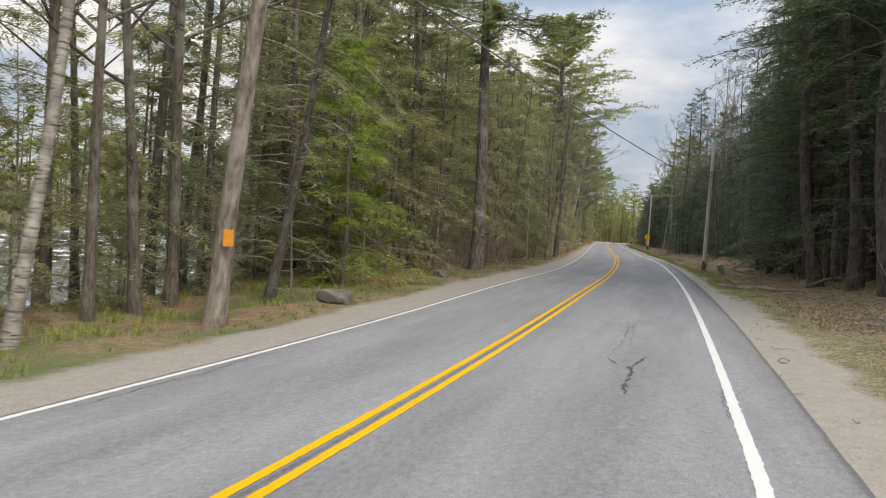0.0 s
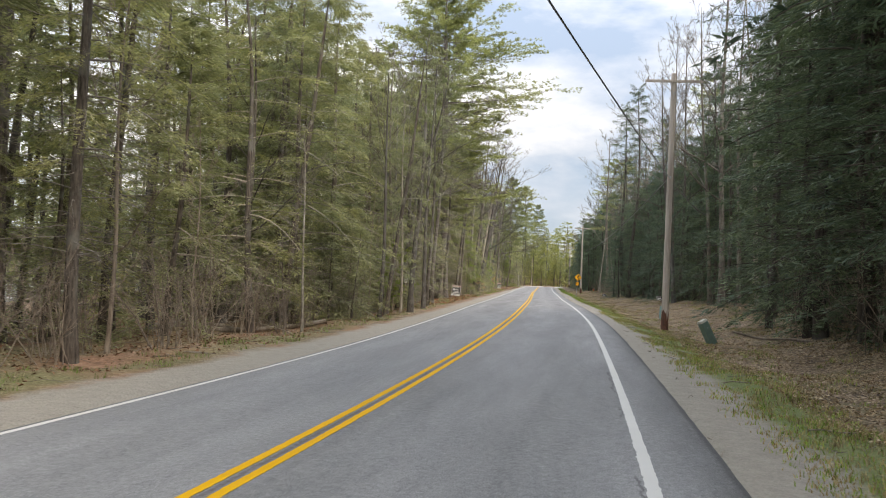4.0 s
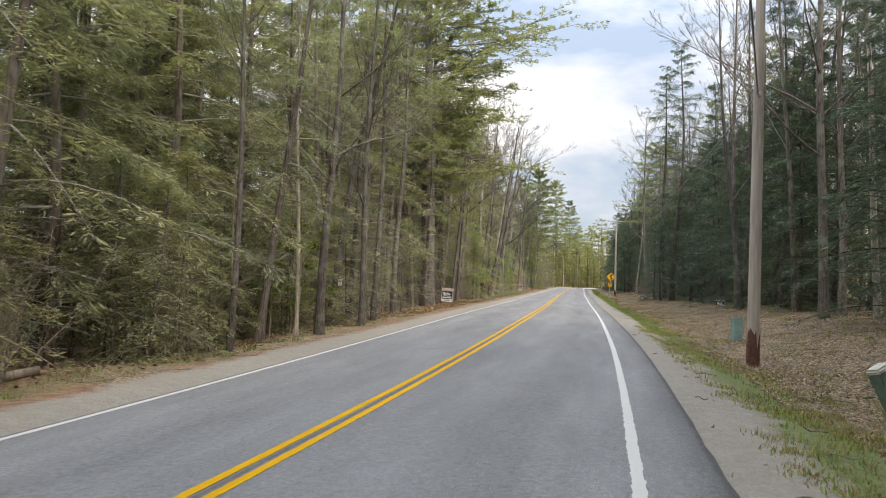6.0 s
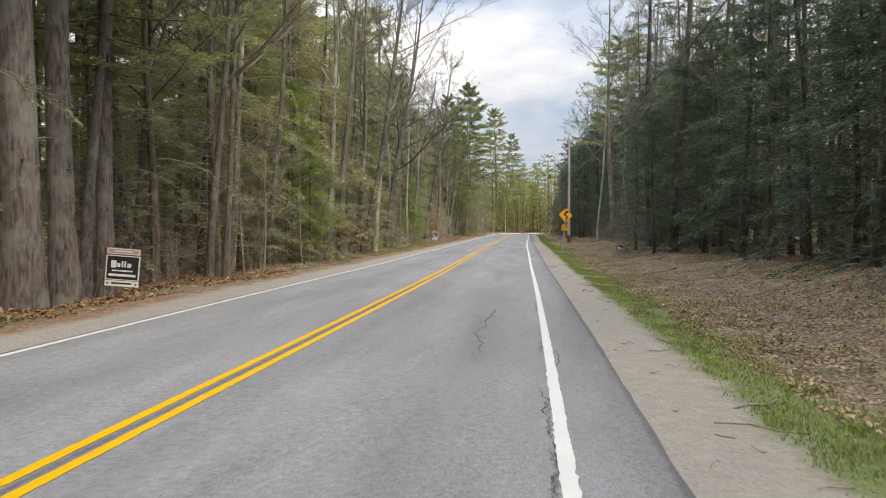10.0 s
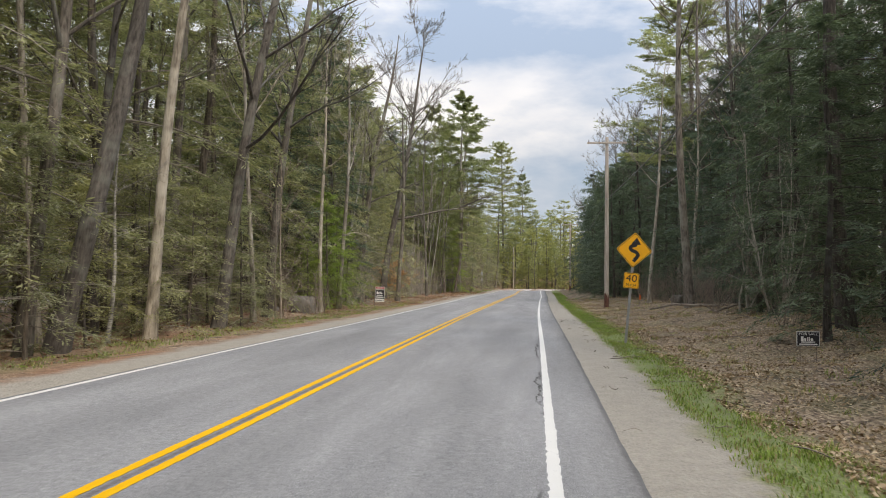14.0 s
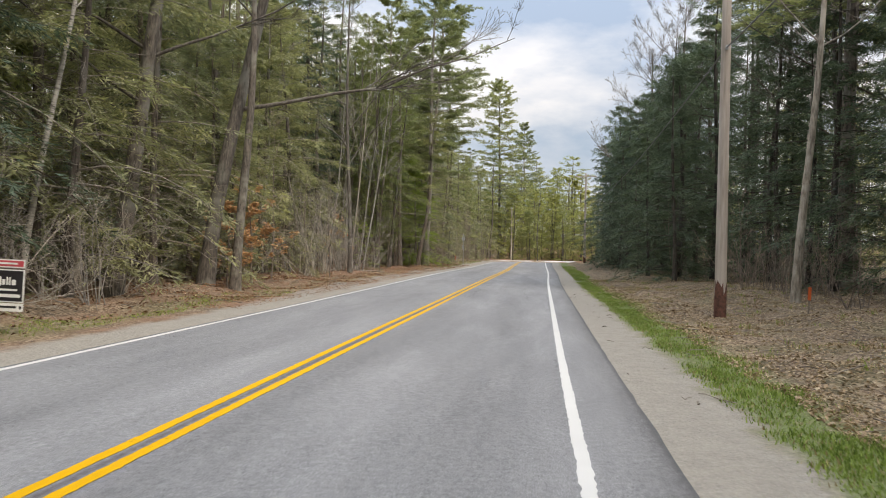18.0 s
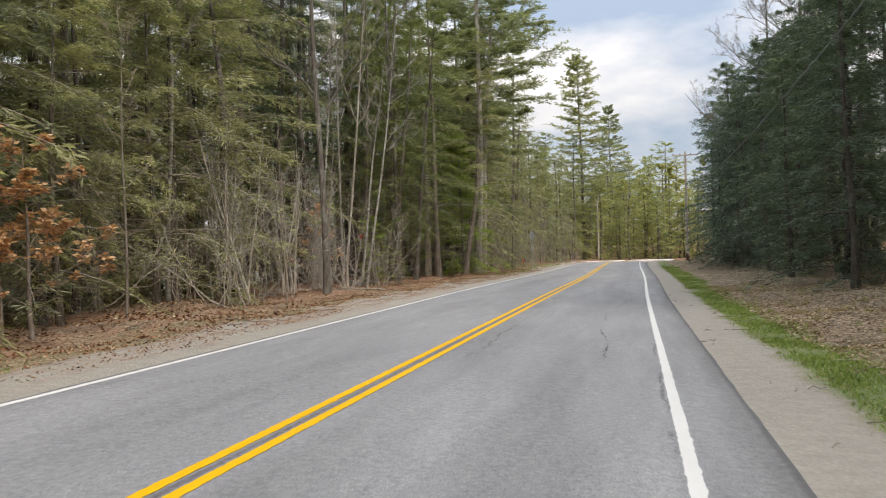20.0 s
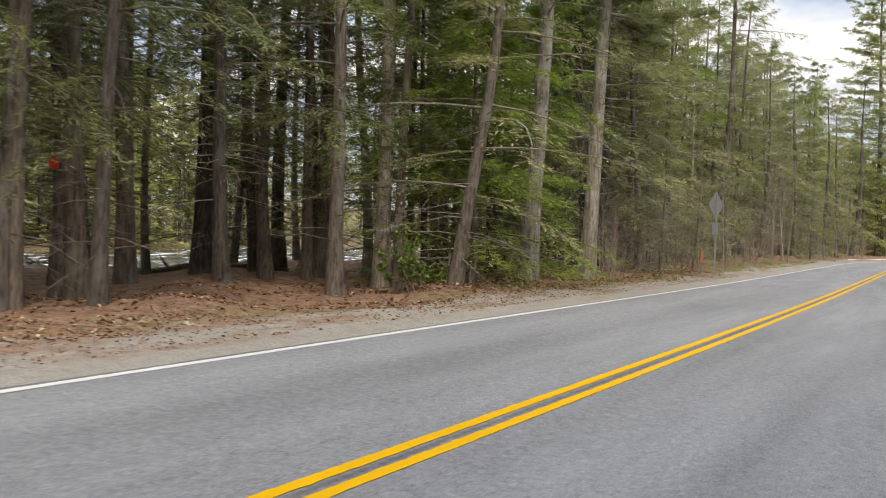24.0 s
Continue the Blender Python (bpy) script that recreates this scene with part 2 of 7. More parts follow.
def foliage(name, dark, light, rough=0.55, through_it=0.25, vary=0.55):
    """Leaves or needles, lit through from behind; vary: how far each leaf has a tone of its own, the rest goes bough by bough."""
    m, n, l, b = material(name, rough)
    isle = n.new("ShaderNodeNewGeometry").outputs["Random Per Island"]
    clump = noise_node(n, l, 0.8, 3, coords(n, l))
    tone = maths(n, l, "ADD", maths(n, l, "MULTIPLY", isle, vary), maths(n, l, "MULTIPLY", clump, 1.05 - vary))
    col = ramp(n, l, tone, [(0.22, dark), (0.78, light)])
    info = n.new("ShaderNodeObjectInfo").outputs["Random"]
    col = mix(n, l, 1.0, col, ramp(n, l, info, [(0, (0.82, 0.86, 0.95)), (1, (1.18, 1.12, 0.95))]), "MULTIPLY")
    l.new(col, b.inputs["Base Color"])
    b.inputs["Specular IOR Level"].default_value = 0.25
    tr = n.new("ShaderNodeBsdfTranslucent")
    l.new(mix(n, l, 1.0, col, (1.15, 1.22, 0.8), "MULTIPLY"), tr.inputs["Color"])
    mx = n.new("ShaderNodeMixShader")
    mx.inputs[0].default_value = through_it
    l.new(b.outputs[0], mx.inputs[1])
    l.new(tr.outputs[0], mx.inputs[2])
    l.new(mx.outputs[0], n["Material Output"].inputs["Surface"])
    return m


BARK_PINE = bark("pine_bark", (0.055, 0.047, 0.042), (0.255, 0.22, 0.2), 7, (0.27, 0.275, 0.25))
BARK_HEM = bark("hemlock_bark", (0.05, 0.042, 0.035), (0.225, 0.19, 0.16), 8, (0.24, 0.235, 0.21))
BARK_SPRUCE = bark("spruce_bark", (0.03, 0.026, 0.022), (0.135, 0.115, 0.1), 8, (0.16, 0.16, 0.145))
BARK_GREY = bark("grey_bark", (0.05, 0.044, 0.038), (0.2, 0.178, 0.155), 9, (0.24, 0.24, 0.21))
BARK_PALE = bark("pale_bark", (0.14, 0.122, 0.1), (0.47, 0.43, 0.37), 8, (0.52, 0.5, 0.45))
BARK_STEM = bark("pale_stems", (0.24, 0.22, 0.19), (0.58, 0.545, 0.49), 9)
DEAD_TWIG = bark("dead_twigs", (0.2, 0.175, 0.15), (0.48, 0.44, 0.39), 12)
BARK_TWIG = bark("twig_bark", (0.16, 0.13, 0.105), (0.4, 0.345, 0.29), 12)


def birch_bark():
    m, n, l, b = material("birch_bark", 0.7)
    v = coords(n, l, (1, 1, 5))
    bands = noise_node(n, l, 5, 3, v)
    col = ramp(n, l, bands, [(0.36, (0.07, 0.064, 0.056)), (0.46, (0.36, 0.335, 0.295)), (0.8, (0.56, 0.54, 0.49))])
    moss = ramp(n, l, noise_node(n, l, 3.4, 5, coords(n, l, (1, 1, 0.5)), 0.7), [(0.42, (0, 0, 0)), (0.6, (1, 1, 1))])
    col = mix(n, l, maths(n, l, "MULTIPLY", moss, 0.75), col, (0.15, 0.14, 0.115))
    l.new(col, b.inputs["Base Color"])
    bump(n, l, b, bands, 0.4, 0.01)
    return m


BARK_BIRCH = birch_bark()
LEAF_HEM = foliage("hemlock_needles", (0.053, 0.06, 0.039), (0.52, 0.525, 0.325), 0.6, 0.45, 0.26)
LEAF_FRESH = foliage("fresh_needles", (0.13, 0.18, 0.04), (0.4, 0.5, 0.15), 0.6, 0.5, 0.26)
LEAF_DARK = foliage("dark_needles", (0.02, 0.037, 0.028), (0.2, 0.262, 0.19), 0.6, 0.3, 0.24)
# the hemlock needles once more, with the shade of the woods put into the colour
LEAF_SHADED = foliage("shaded_needles", (0.04, 0.058, 0.028), (0.33, 0.37, 0.17), 0.6, 0.42, 0.26)
LEAF_PINE = foliage("pine_needles", (0.15, 0.172, 0.1), (0.44, 0.465, 0.275), 0.6, 0.52, 0.3)
LEAF_YOUNG = foliage("young_leaves", (0.1, 0.15, 0.025), (0.3, 0.37, 0.085), 0.5, 0.35)
LEAF_OLIVE = foliage("budding_leaves", (0.2, 0.21, 0.09), (0.46, 0.47, 0.21), 0.6, 0.48)
LEAF_BEECH = foliage("dry_beech_leaves", (0.5, 0.28, 0.15), (0.82, 0.56, 0.36), 0.7, 0.3)
LEAF_DRY = foliage("fallen_leaves", (0.14, 0.088, 0.052), (0.5, 0.375, 0.25), 0.8, 0.1)
GRASS = foliage("grass_blades", (0.1, 0.155, 0.032), (0.33, 0.43, 0.12), 0.6, 0.35)
GRASS_DRY = foliage("dry_grass_blades", (0.2, 0.15, 0.08), (0.48, 0.4, 0.24), 0.7, 0.2)


def asphalt():
    m, n, l, b = material("asphalt", 0.88)
    v = coords(n, l)
    s, u = attribute(n, "along"), attribute(n, "across")
    stone = noise_node(n, l, 70, 6, v, 0.75)
    speck = n.new("ShaderNodeTexVoronoi")
    speck.inputs["Scale"].default_value = 55
    l.new(v, speck.inputs["Vector"])
    lane = n.new("ShaderNodeCombineXYZ")
    l.new(maths(n, l, "MULTIPLY", u, 1.0), lane.inputs[0])
    l.new(maths(n, l, "MULTIPLY", s, 0.13), lane.inputs[1])
    lane = lane.outputs[0]
    blotch = noise_node(n, l, 0.9, 5, lane)
    streak = noise_node(n, l, 3.0, 4, lane)
    coarse = noise_node(n, l, 15, 4, v, 0.75)
    tone = maths(n, l, "ADD", maths(n, l, "ADD", maths(n, l, "MULTIPLY", stone, 0.6), maths(n, l, "MULTIPLY", coarse, 0.2)), maths(n, l, "ADD", maths(n, l, "MULTIPLY", blotch, 0.12), maths(n, l, "MULTIPLY", streak, 0.08)))
    col = ramp(n, l, tone, [(0.4, (0.125, 0.127, 0.135)), (0.5, (0.255, 0.258, 0.268)), (0.6, (0.41, 0.414, 0.422))])
    col = mix(n, l, maths(n, l, "MULTIPLY", ramp(n, l, speck.outputs["Distance"], [(0.0, (1, 1, 1)), (0.28, (0, 0, 0))]), 0.28), col, (0.34, 0.335, 0.33))
    # worn wheel tracks and the darker patches between them
    wheel = noise_node(n, l, 0.7, 4, lane, 0.65)
    track = maths(n, l, "COSINE", maths(n, l, "MULTIPLY", maths(n, l, "ADD", maths(n, l, "ADD", u, 0.95), maths(n, l, "MULTIPLY", wheel, 0.25)), 3.307))
    track = maths(n, l, "MULTIPLY", maths(n, l, "ADD", maths(n, l, "MULTIPLY", track, 0.5), 0.5), ramp(n, l, wheel, [(0.36, (0.15, 0.15, 0.15)), (0.62, (1, 1, 1))]))
    worn = maths(n, l, "MULTIPLY", maths(n, l, "MULTIPLY", track, ramp(n, l, coarse, [(0.35, (1, 1, 1)), (0.65, (0.45, 0.45, 0.45))])), 0.5)
    dark = ramp(n, l, noise_node(n, l, 0.6, 5, lane, 0.6), [(0.5, (0, 0, 0)), (0.66, (1, 1, 1))])
    col = mix(n, l, maths(n, l, "ADD", maths(n, l, "MULTIPLY", dark, 0.2), worn, True), col, (0.125, 0.126, 0.13))
    # fine cracks
    warp = n.new("ShaderNodeTexVoronoi")
    warp.feature = "DISTANCE_TO_EDGE"
    warp.inputs["Scale"].default_value = 0.42
    wob = n.new("ShaderNodeMixRGB")
    wob.inputs[0].default_value = 0.14
    l.new(v, wob.inputs[1])
    nn = n.new("ShaderNodeTexNoise")
    nn.inputs["Scale"].default_value = 1.7
    nn.inputs["Detail"].default_value = 5
    l.new(v, nn.inputs["Vector"])
    sc = n.new("ShaderNodeVectorMath")
    sc.operation = "SCALE"
    sc.inputs["Scale"].default_value = 9.0
    l.new(nn.outputs["Color"], sc.inputs[0])
    add = n.new("ShaderNodeVectorMath")
    l.new(v, add.inputs[0])
    l.new(sc.outputs[0], add.inputs[1])
    l.new(add.outputs[0], warp.inputs["Vector"])
    line = ramp(n, l, warp.outputs["Distance"], [(0.0, (1, 1, 1)), (0.012, (0, 0, 0))])
    where = ramp(n, l, noise_node(n, l, 0.16, 3, v), [(0.56, (0, 0, 0)), (0.64, (1, 1, 1))])
    crack = maths(n, l, "MULTIPLY", line, where)
    # a broken seam that runs along the edge line
    wander = maths(n, l, "MULTIPLY", maths(n, l, "SUBTRACT", noise_node(n, l, 1.6, 6, v, 0.75), 0.5), 0.34)
    off = maths(n, l, "ABSOLUTE", maths(n, l, "ADD", maths(n, l, "ADD", u, 0.075), wander), 0.0)
    seam = ramp(n, l, off, [(0.006, (1, 1, 1)), (0.022, (0, 0, 0))])
    length = ramp(n, l, noise_node(n, l, 0.35, 3, v), [(0.51, (0, 0, 0)), (0.56, (1, 1, 1))])
    crack = maths(n, l, "MAXIMUM", crack, maths(n, l, "MULTIPLY", seam, length))
    col = mix(n, l, maths(n, l, "MULTIPLY", crack, 0.55), col, (0.03, 0.03, 0.03))
    # right-hand edge: the drop-off's shadow and broken border, painted as a thin dark strip
    rim = maths(n, l, "MULTIPLY", ramp(n, l, maths(n, l, "ADD", u, maths(n, l, "MULTIPLY", wander, 0.25)), [(0.655, (0, 0, 0)), (0.7, (1, 1, 1))]), 0.6)
    col = mix(n, l, rim, col, (0.1, 0.1, 0.105))
    # the dark joint between the two centre lines
    joint = maths(n, l, "ABSOLUTE", maths(n, l, "ADD", u, 3.33), 0.0)
    joint = maths(n, l, "MULTIPLY", ramp(n, l, joint, [(0.012, (1, 1, 1)), (0.055, (0, 0, 0))]), ramp(n, l, coarse, [(0.3, (0.85, 0.85, 0.85)), (0.7, (0.3, 0.3, 0.3))]))
    col = mix(n, l, joint, col, (0.07, 0.055, 0.05))
    l.new(col, b.inputs["Base Color"])
    bump(n, l, b, maths(n, l, "SUBTRACT", stone, crack), 0.55, 0.012)
    return m


def road_paint(name, colour, worn_colour, wear=0.52):
    m, n, l, b = material(name, 0.7)
    v = coords(n, l)
    b.inputs["Specular IOR Level"].default_value = 0.12
    chips = noise_node(n, l, 16, 7, v, 0.75)
    dirt = noise_node(n, l, 1.4, 4, v)
    k = maths(n, l, "ADD", maths(n, l, "MULTIPLY", chips, 0.7), maths(n, l, "MULTIPLY", dirt, 0.3))
    col = ramp(n, l, k, [(0.3, worn_colour), (0.4, colour), (0.8, colour)])
    col = mix(n, l, maths(n, l, "MULTIPLY", dirt, 0.25), col, worn_colour)
    l.new(col, b.inputs["Base Color"])
    bump(n, l, b, noise_node(n, l, 45, 5, v), 0.3, 0.006)
    return m


def forest_ground():
    """Bare sand beside the road, a grass strip, leaf litter, pine needles and moss, laid out by s and u."""
    m, n, l, b = material("forest_ground", 0.95)
    v = coords(n, l)
    s, u = attribute(n, "along"), attribute(n, "across")
    wob = maths(n, l, "MULTIPLY", maths(n, l, "SUBTRACT", noise_node(n, l, 0.7, 6, v, 0.7), 0.5), 1.3)
    uu = maths(n, l, "ADD", u, wob)
    fine, mid, big = noise_node(n, l, 30, 5, v, 0.7), noise_node(n, l, 5, 5, v, 0.7), noise_node(n, l, 0.35, 4, v)
    leaf = n.new("ShaderNodeTexVoronoi")
    leaf.inputs["Scale"].default_value = 21
    l.new(v, leaf.inputs["Vector"])
    litter = ramp(n, l, leaf.outputs["Color"], [(0.15, (0.075, 0.054, 0.036)), (0.45, (0.25, 0.185, 0.122)), (0.7, (0.43, 0.335, 0.23)), (0.92, (0.6, 0.5, 0.37))])
    litter = mix(n, l, maths(n, l, "MULTIPLY", fine, 0.5), litter, (0.085, 0.058, 0.04))
    litter = mix(n, l, 1.0, litter, ramp(n, l, noise_node(n, l, 1.3, 4, v, 0.7), [(0.32, (0.62, 0.6, 0.58)), (0.66, (1.2, 1.16, 1.1))]), "MULTIPLY")
    needles = ramp(n, l, mid, [(0.3, (0.115, 0.06, 0.036)), (0.55, (0.3, 0.17, 0.105)), (0.75, (0.43, 0.29, 0.2))])
    sand = ramp(n, l, maths(n, l, "ADD", maths(n, l, "MULTIPLY", fine, 0.6), maths(n, l, "MULTIPLY", mid, 0.4)), [(0.3, (0.23, 0.21, 0.178)), (0.7, (0.42, 0.39, 0.34))])
    moss = ramp(n, l, fine, [(0.3, (0.05, 0.065, 0.018)), (0.7, (0.16, 0.18, 0.055))])
    grass = ramp(n, l, fine, [(0.3, (0.08, 0.11, 0.032)), (0.7, (0.23, 0.275, 0.1))])

    def step(value, a, c):
        r = n.new("ShaderNodeMapRange")
        r.inputs[1].default_value, r.inputs[2].default_value = a, c
        l.new(value, r.inputs[0])
        return r.outputs[0]

    right = step(uu, -3.6, -3.2)
    # forest floor: litter on the right, needles and litter on the left, moss in patches near the river
    mossy = maths(n, l, "MULTIPLY", ramp(n, l, big, [(0.42, (0, 0, 0)), (0.56, (1, 1, 1))]), step(s, 62.0, 30.0))
    left_col = mix(n, l, ramp(n, l, big, [(0.35, (0, 0, 0)), (0.6, (1, 1, 1))]), needles, litter)
    red = maths(n, l, "MULTIPLY", step(s, 196.0, 206.0), 0.8)
    left_col = mix(n, l, red, left_col, needles)
    left_col = mix(n, l, mossy, left_col, moss)
    beyond = maths(n, l, "MULTIPLY", step(u, -48.0, -60.0), 0.7)
    left_col = mix(n, l, beyond, left_col, moss)
    damp = maths(n, l, "MULTIPLY", step(noise_node(n, l, 0.8, 5, v, 0.65), 0.5, 0.62), 0.28)
    right_col = mix(n, l, damp, litter, moss)
    col = mix(n, l, right, left_col, right_col)
    # grass strip on the right; thin weeds on the left
    g_right = maths(n, l, "MULTIPLY", step(uu, 1.45, 1.85), step(uu, 3.1, 2.4))
    g_left = maths(n, l, "MULTIPLY", maths(n, l, "MULTIPLY", step(uu, -8.1, -8.5), step(uu, -10.0, -9.0)), 0.3)
    g_right = maths(n, l, "MULTIPLY", g_right, maths(n, l, "ADD", maths(n, l, "MULTIPLY", step(s, 22.0, 45.0), 0.65), 0.35))
    col = mix(n, l, maths(n, l, "MULTIPLY", maths(n, l, "ADD", g_right, g_left), step(mid, 0.24, 0.46)), col, grass)
    # sand of the shoulders
    sandy = maths(n, l, "MULTIPLY", step(uu, 1.9, 1.55), step(maths(n, l, "ADD", maths(n, l, "SUBTRACT", uu, maths(n, l, "MULTIPLY", step(s, 45.0, 85.0), 0.42)), maths(n, l, "MULTIPLY", step(s, 176.0, 190.0), 0.85)), -8.3, -7.9))
    col = mix(n, l, sandy, col, sand)
    # rust-coloured needles washed into streaks over the sand near the river
    flow = n.new("ShaderNodeCombineXYZ")
    l.new(maths(n, l, "MULTIPLY", u, 1.9), flow.inputs[0])
    l.new(maths(n, l, "MULTIPLY", s, 0.42), flow.inputs[1])
    streak = maths(n, l, "MULTIPLY", step(noise_node(n, l, 1.1, 6, flow.outputs[0], 0.65), 0.46, 0.6), maths(n, l, "MULTIPLY", step(s, 176.0, 190.0), step(uu, -6.9, -7.7)))
    col = mix(n, l, maths(n, l, "MULTIPLY", streak, 0.75), col, needles)
    l.new(col, b.inputs["Base Color"])
    bump(n, l, b, maths(n, l, "ADD", mid, maths(n, l, "MULTIPLY", leaf.outputs["Distance"], 0.6)), 0.7, 0.05)
    return m


def river_water():
    m, n, l, b = material("river_water", 0.08)
    v = coords(n, l, (1.0, 1.0, 1.0))
    foam_n = noise_node(n, l, 0.55, 6, coords(n, l, (1.5, 0.7, 1)), 0.62)
    foam = ramp(n, l, foam_n, [(0.545, (0, 0, 0)), (0.62, (1, 1, 1))])
    l.new(mix(n, l, foam, (0.035, 0.035, 0.028), (0.82, 0.84, 0.86)), b.inputs["Base Color"])
    l.new(mix(n, l, foam, 0.08, 0.8), b.inputs["Roughness"])
    bump(n, l, b, noise_node(n, l, 3.0, 6, v), 0.8, 0.15)
    return m


ASPHALT, GROUND_MAT, WATER = asphalt(), forest_ground(), river_water()
PAINT_WHITE = road_paint("white_road_paint", (0.72, 0.72, 0.7), (0.3, 0.3, 0.3))
PAINT_YELLOW = road_paint("yellow_road_paint", (0.83, 0.45, 0.004), (0.34, 0.2, 0.02))
POLE_WOOD = grainy("weathered_pole_wood", [(0.3, (0.27, 0.225, 0.19)), (0.5, (0.47, 0.41, 0.355)), (0.7, (0.6, 0.545, 0.485))], 2.5, 0.9, 14, 0.7, stretch=(1, 1, 0.08))
STONE = grainy("granite", [(0.3, (0.07, 0.062, 0.052)), (0.5, (0.17, 0.155, 0.135)), (0.7, (0.27, 0.25, 0.225))], 2.2, 0.9, 28, 0.8, depth=0.03)
LOG_WOOD = grainy("dead_wood", [(0.3, (0.1, 0.075, 0.055)), (0.5, (0.24, 0.2, 0.16)), (0.7, (0.4, 0.36, 0.31))], 3, 0.9, 24, 0.8, stretch=(1, 1, 0.3))

# ---------------------------------------------------------------- building help
def grid_mesh(name, verts, quads, mats=(), smooth=False, slots=None):
    """A mesh of quads (a quad whose last two corners agree is a triangle) from arrays."""
    verts, quads = np.asarray(verts, np.float32), np.asarray(quads, np.int32)
    me = bpy.data.meshes.new(name)
    me.vertices.add(len(verts))
    me.vertices.foreach_set("co", verts.ravel())
    me.loops.add(quads.size)
    me.loops.foreach_set("vertex_index", quads.ravel())
    me.polygons.add(len(quads))
    me.polygons.foreach_set("loop_start", np.arange(0, quads.size, quads.shape[1], dtype=np.int32))
    if smooth:
        me.polygons.foreach_set("use_smooth", np.ones(len(quads), bool))
    for m in mats:
        me.materials.append(m)
    if slots is not None:
        me.polygons.foreach_set("material_index", np.asarray(slots, np.int32))
    me.update(calc_edges=True)
    return me


def part(name, bm, mat, parent, label=""):
    """Links a bmesh or a mesh as one mesh object under a thing or a part."""
    if isinstance(bm, bpy.types.Mesh):
        me = bm
    else:
        me = bpy.data.meshes.new(name)
        bm.to_mesh(me)
        bm.free()
    if mat is not None and not me.materials:
        me.materials.append(mat)
    ob = new(name, me)
    ob.parent = parent
    return tagged(ob, label)


def thing(name, m, label, category, group="", kind=""):
    ob = new(name)
    ob.empty_display_size = 0.2
    ob.matrix_basis = m
    return tagged(ob, label, category, group, kind)


def tubes(paths, radii, sides):
    """Tapered tubes along paths (n, k, 3) with radii (n, k)."""
    paths, radii = np.asarray(paths, float), np.asarray(radii, float)
    n, k, _ = paths.shape
    d = np.gradient(paths, axis=1)
    d /= np.linalg.norm(d, axis=2, keepdims=True) + 1e-9
    ref = np.where(np.abs(d[..., 2:]) > 0.9, np.array([1.0, 0, 0]), np.array([0, 0, 1.0]))
    a = np.cross(d, ref)
    a /= np.linalg.norm(a, axis=2, keepdims=True) + 1e-9
    b = np.cross(d, a)
    ang = np.arange(sides) * 2 * np.pi / sides
    ring = a[:, :, None] * np.cos(ang)[:, None] + b[:, :, None] * np.sin(ang)[:, None]
    verts = (paths[:, :, None] + ring * radii[:, :, None, None]).reshape(-1, 3)
    i, j, q = np.meshgrid(np.arange(n), np.arange(k - 1), np.arange(sides), indexing="ij")
    base = (i * k + j) * sides
    nxt = (q + 1) % sides
    quads = np.stack([base + q, base + nxt, base + sides + nxt, base + sides + q], -1).reshape(-1, 4)
    return verts, quads


def join(chunks):
    """Joins (verts, quads) pairs."""
    v, f, at = [], [], 0
    for a, b in chunks:
        v.append(a)
        f.append(b + at)
        at += len(a)
    return np.vstack(v), np.vstack(f)


def sprays(p, d, length, width, tilt, rng):
    """Pointed leaf shapes from p along d; tilt: how far they turn out of the level."""
    d = d / (np.linalg.norm(d, axis=1, keepdims=True) + 1e-9)
    up = np.array([0, 0, 1.0]) + rng.normal(0, tilt, d.shape)
    side = np.cross(d, up)
    side /= np.linalg.norm(side, axis=1, keepdims=True) + 1e-9
    length, width = np.asarray(length)[:, None], np.asarray(width)[:, None]
    v = np.stack([p, p + d * length * 0.45 + side * width, p + d * length, p + d * length * 0.45 - side * width], 1).reshape(-1, 3)
    return v, np.arange(len(v)).reshape(-1, 4)


# ---------------------------------------------------------------- ground, road and river
def build_ground():
    axis = math.atan2(41.9, 200.5)
    v = np.r_[np.array([-900, -400, -200, -120, -80, -60, -45]), np.arange(-36, 318, 1.2), np.array([325, 335, 350, 380, 430, 520, 700, 1000, 1600])]
    w = np.r_[np.array([-1500, -800, -400, -220, -140, -100, -80]), np.arange(-66, -24, 2.0), np.arange(-24, 26, 0.5), np.arange(26, 70, 2.0), np.array([75, 90, 120, 160, 240, 420, 800, 1500])]
    W, V = np.meshgrid(w, v)
    bend = 3.2 * (1 - ((V - 100) / 130.0) ** 2)
    bend = np.where(np.abs(V - 100) < 170, bend, -2.3)
    side = W - bend * np.clip(1 - np.abs(W) / 60, 0, 1)
    x, y = V * math.sin(axis) + side * math.cos(axis), V * math.cos(axis) - side * math.sin(axis)
    z, s, u = land(x.ravel(), y.ravel())
    z = np.where((u > -6.95) & (u < 0.6), z - 0.06, z)
    n, m = V.shape
    i, j = np.meshgrid(np.arange(n - 1), np.arange(m - 1), indexing="ij")
    q = np.stack([i * m + j, i * m + j + 1, (i + 1) * m + j + 1, (i + 1) * m + j], -1).reshape(-1, 4)
    me = grid_mesh("ground", np.stack([x.ravel(), y.ravel(), z], 1), q, [GROUND_MAT], True)
    for name, values in (("along", s), ("across", u)):
        me.attributes.new(name, "FLOAT", "POINT").data.foreach_set("value", values.astype(np.float32))
    tagged(new("ground", me), "forest floor of leaf litter, pine needles and sandy road shoulders", "ground", kind="structure")


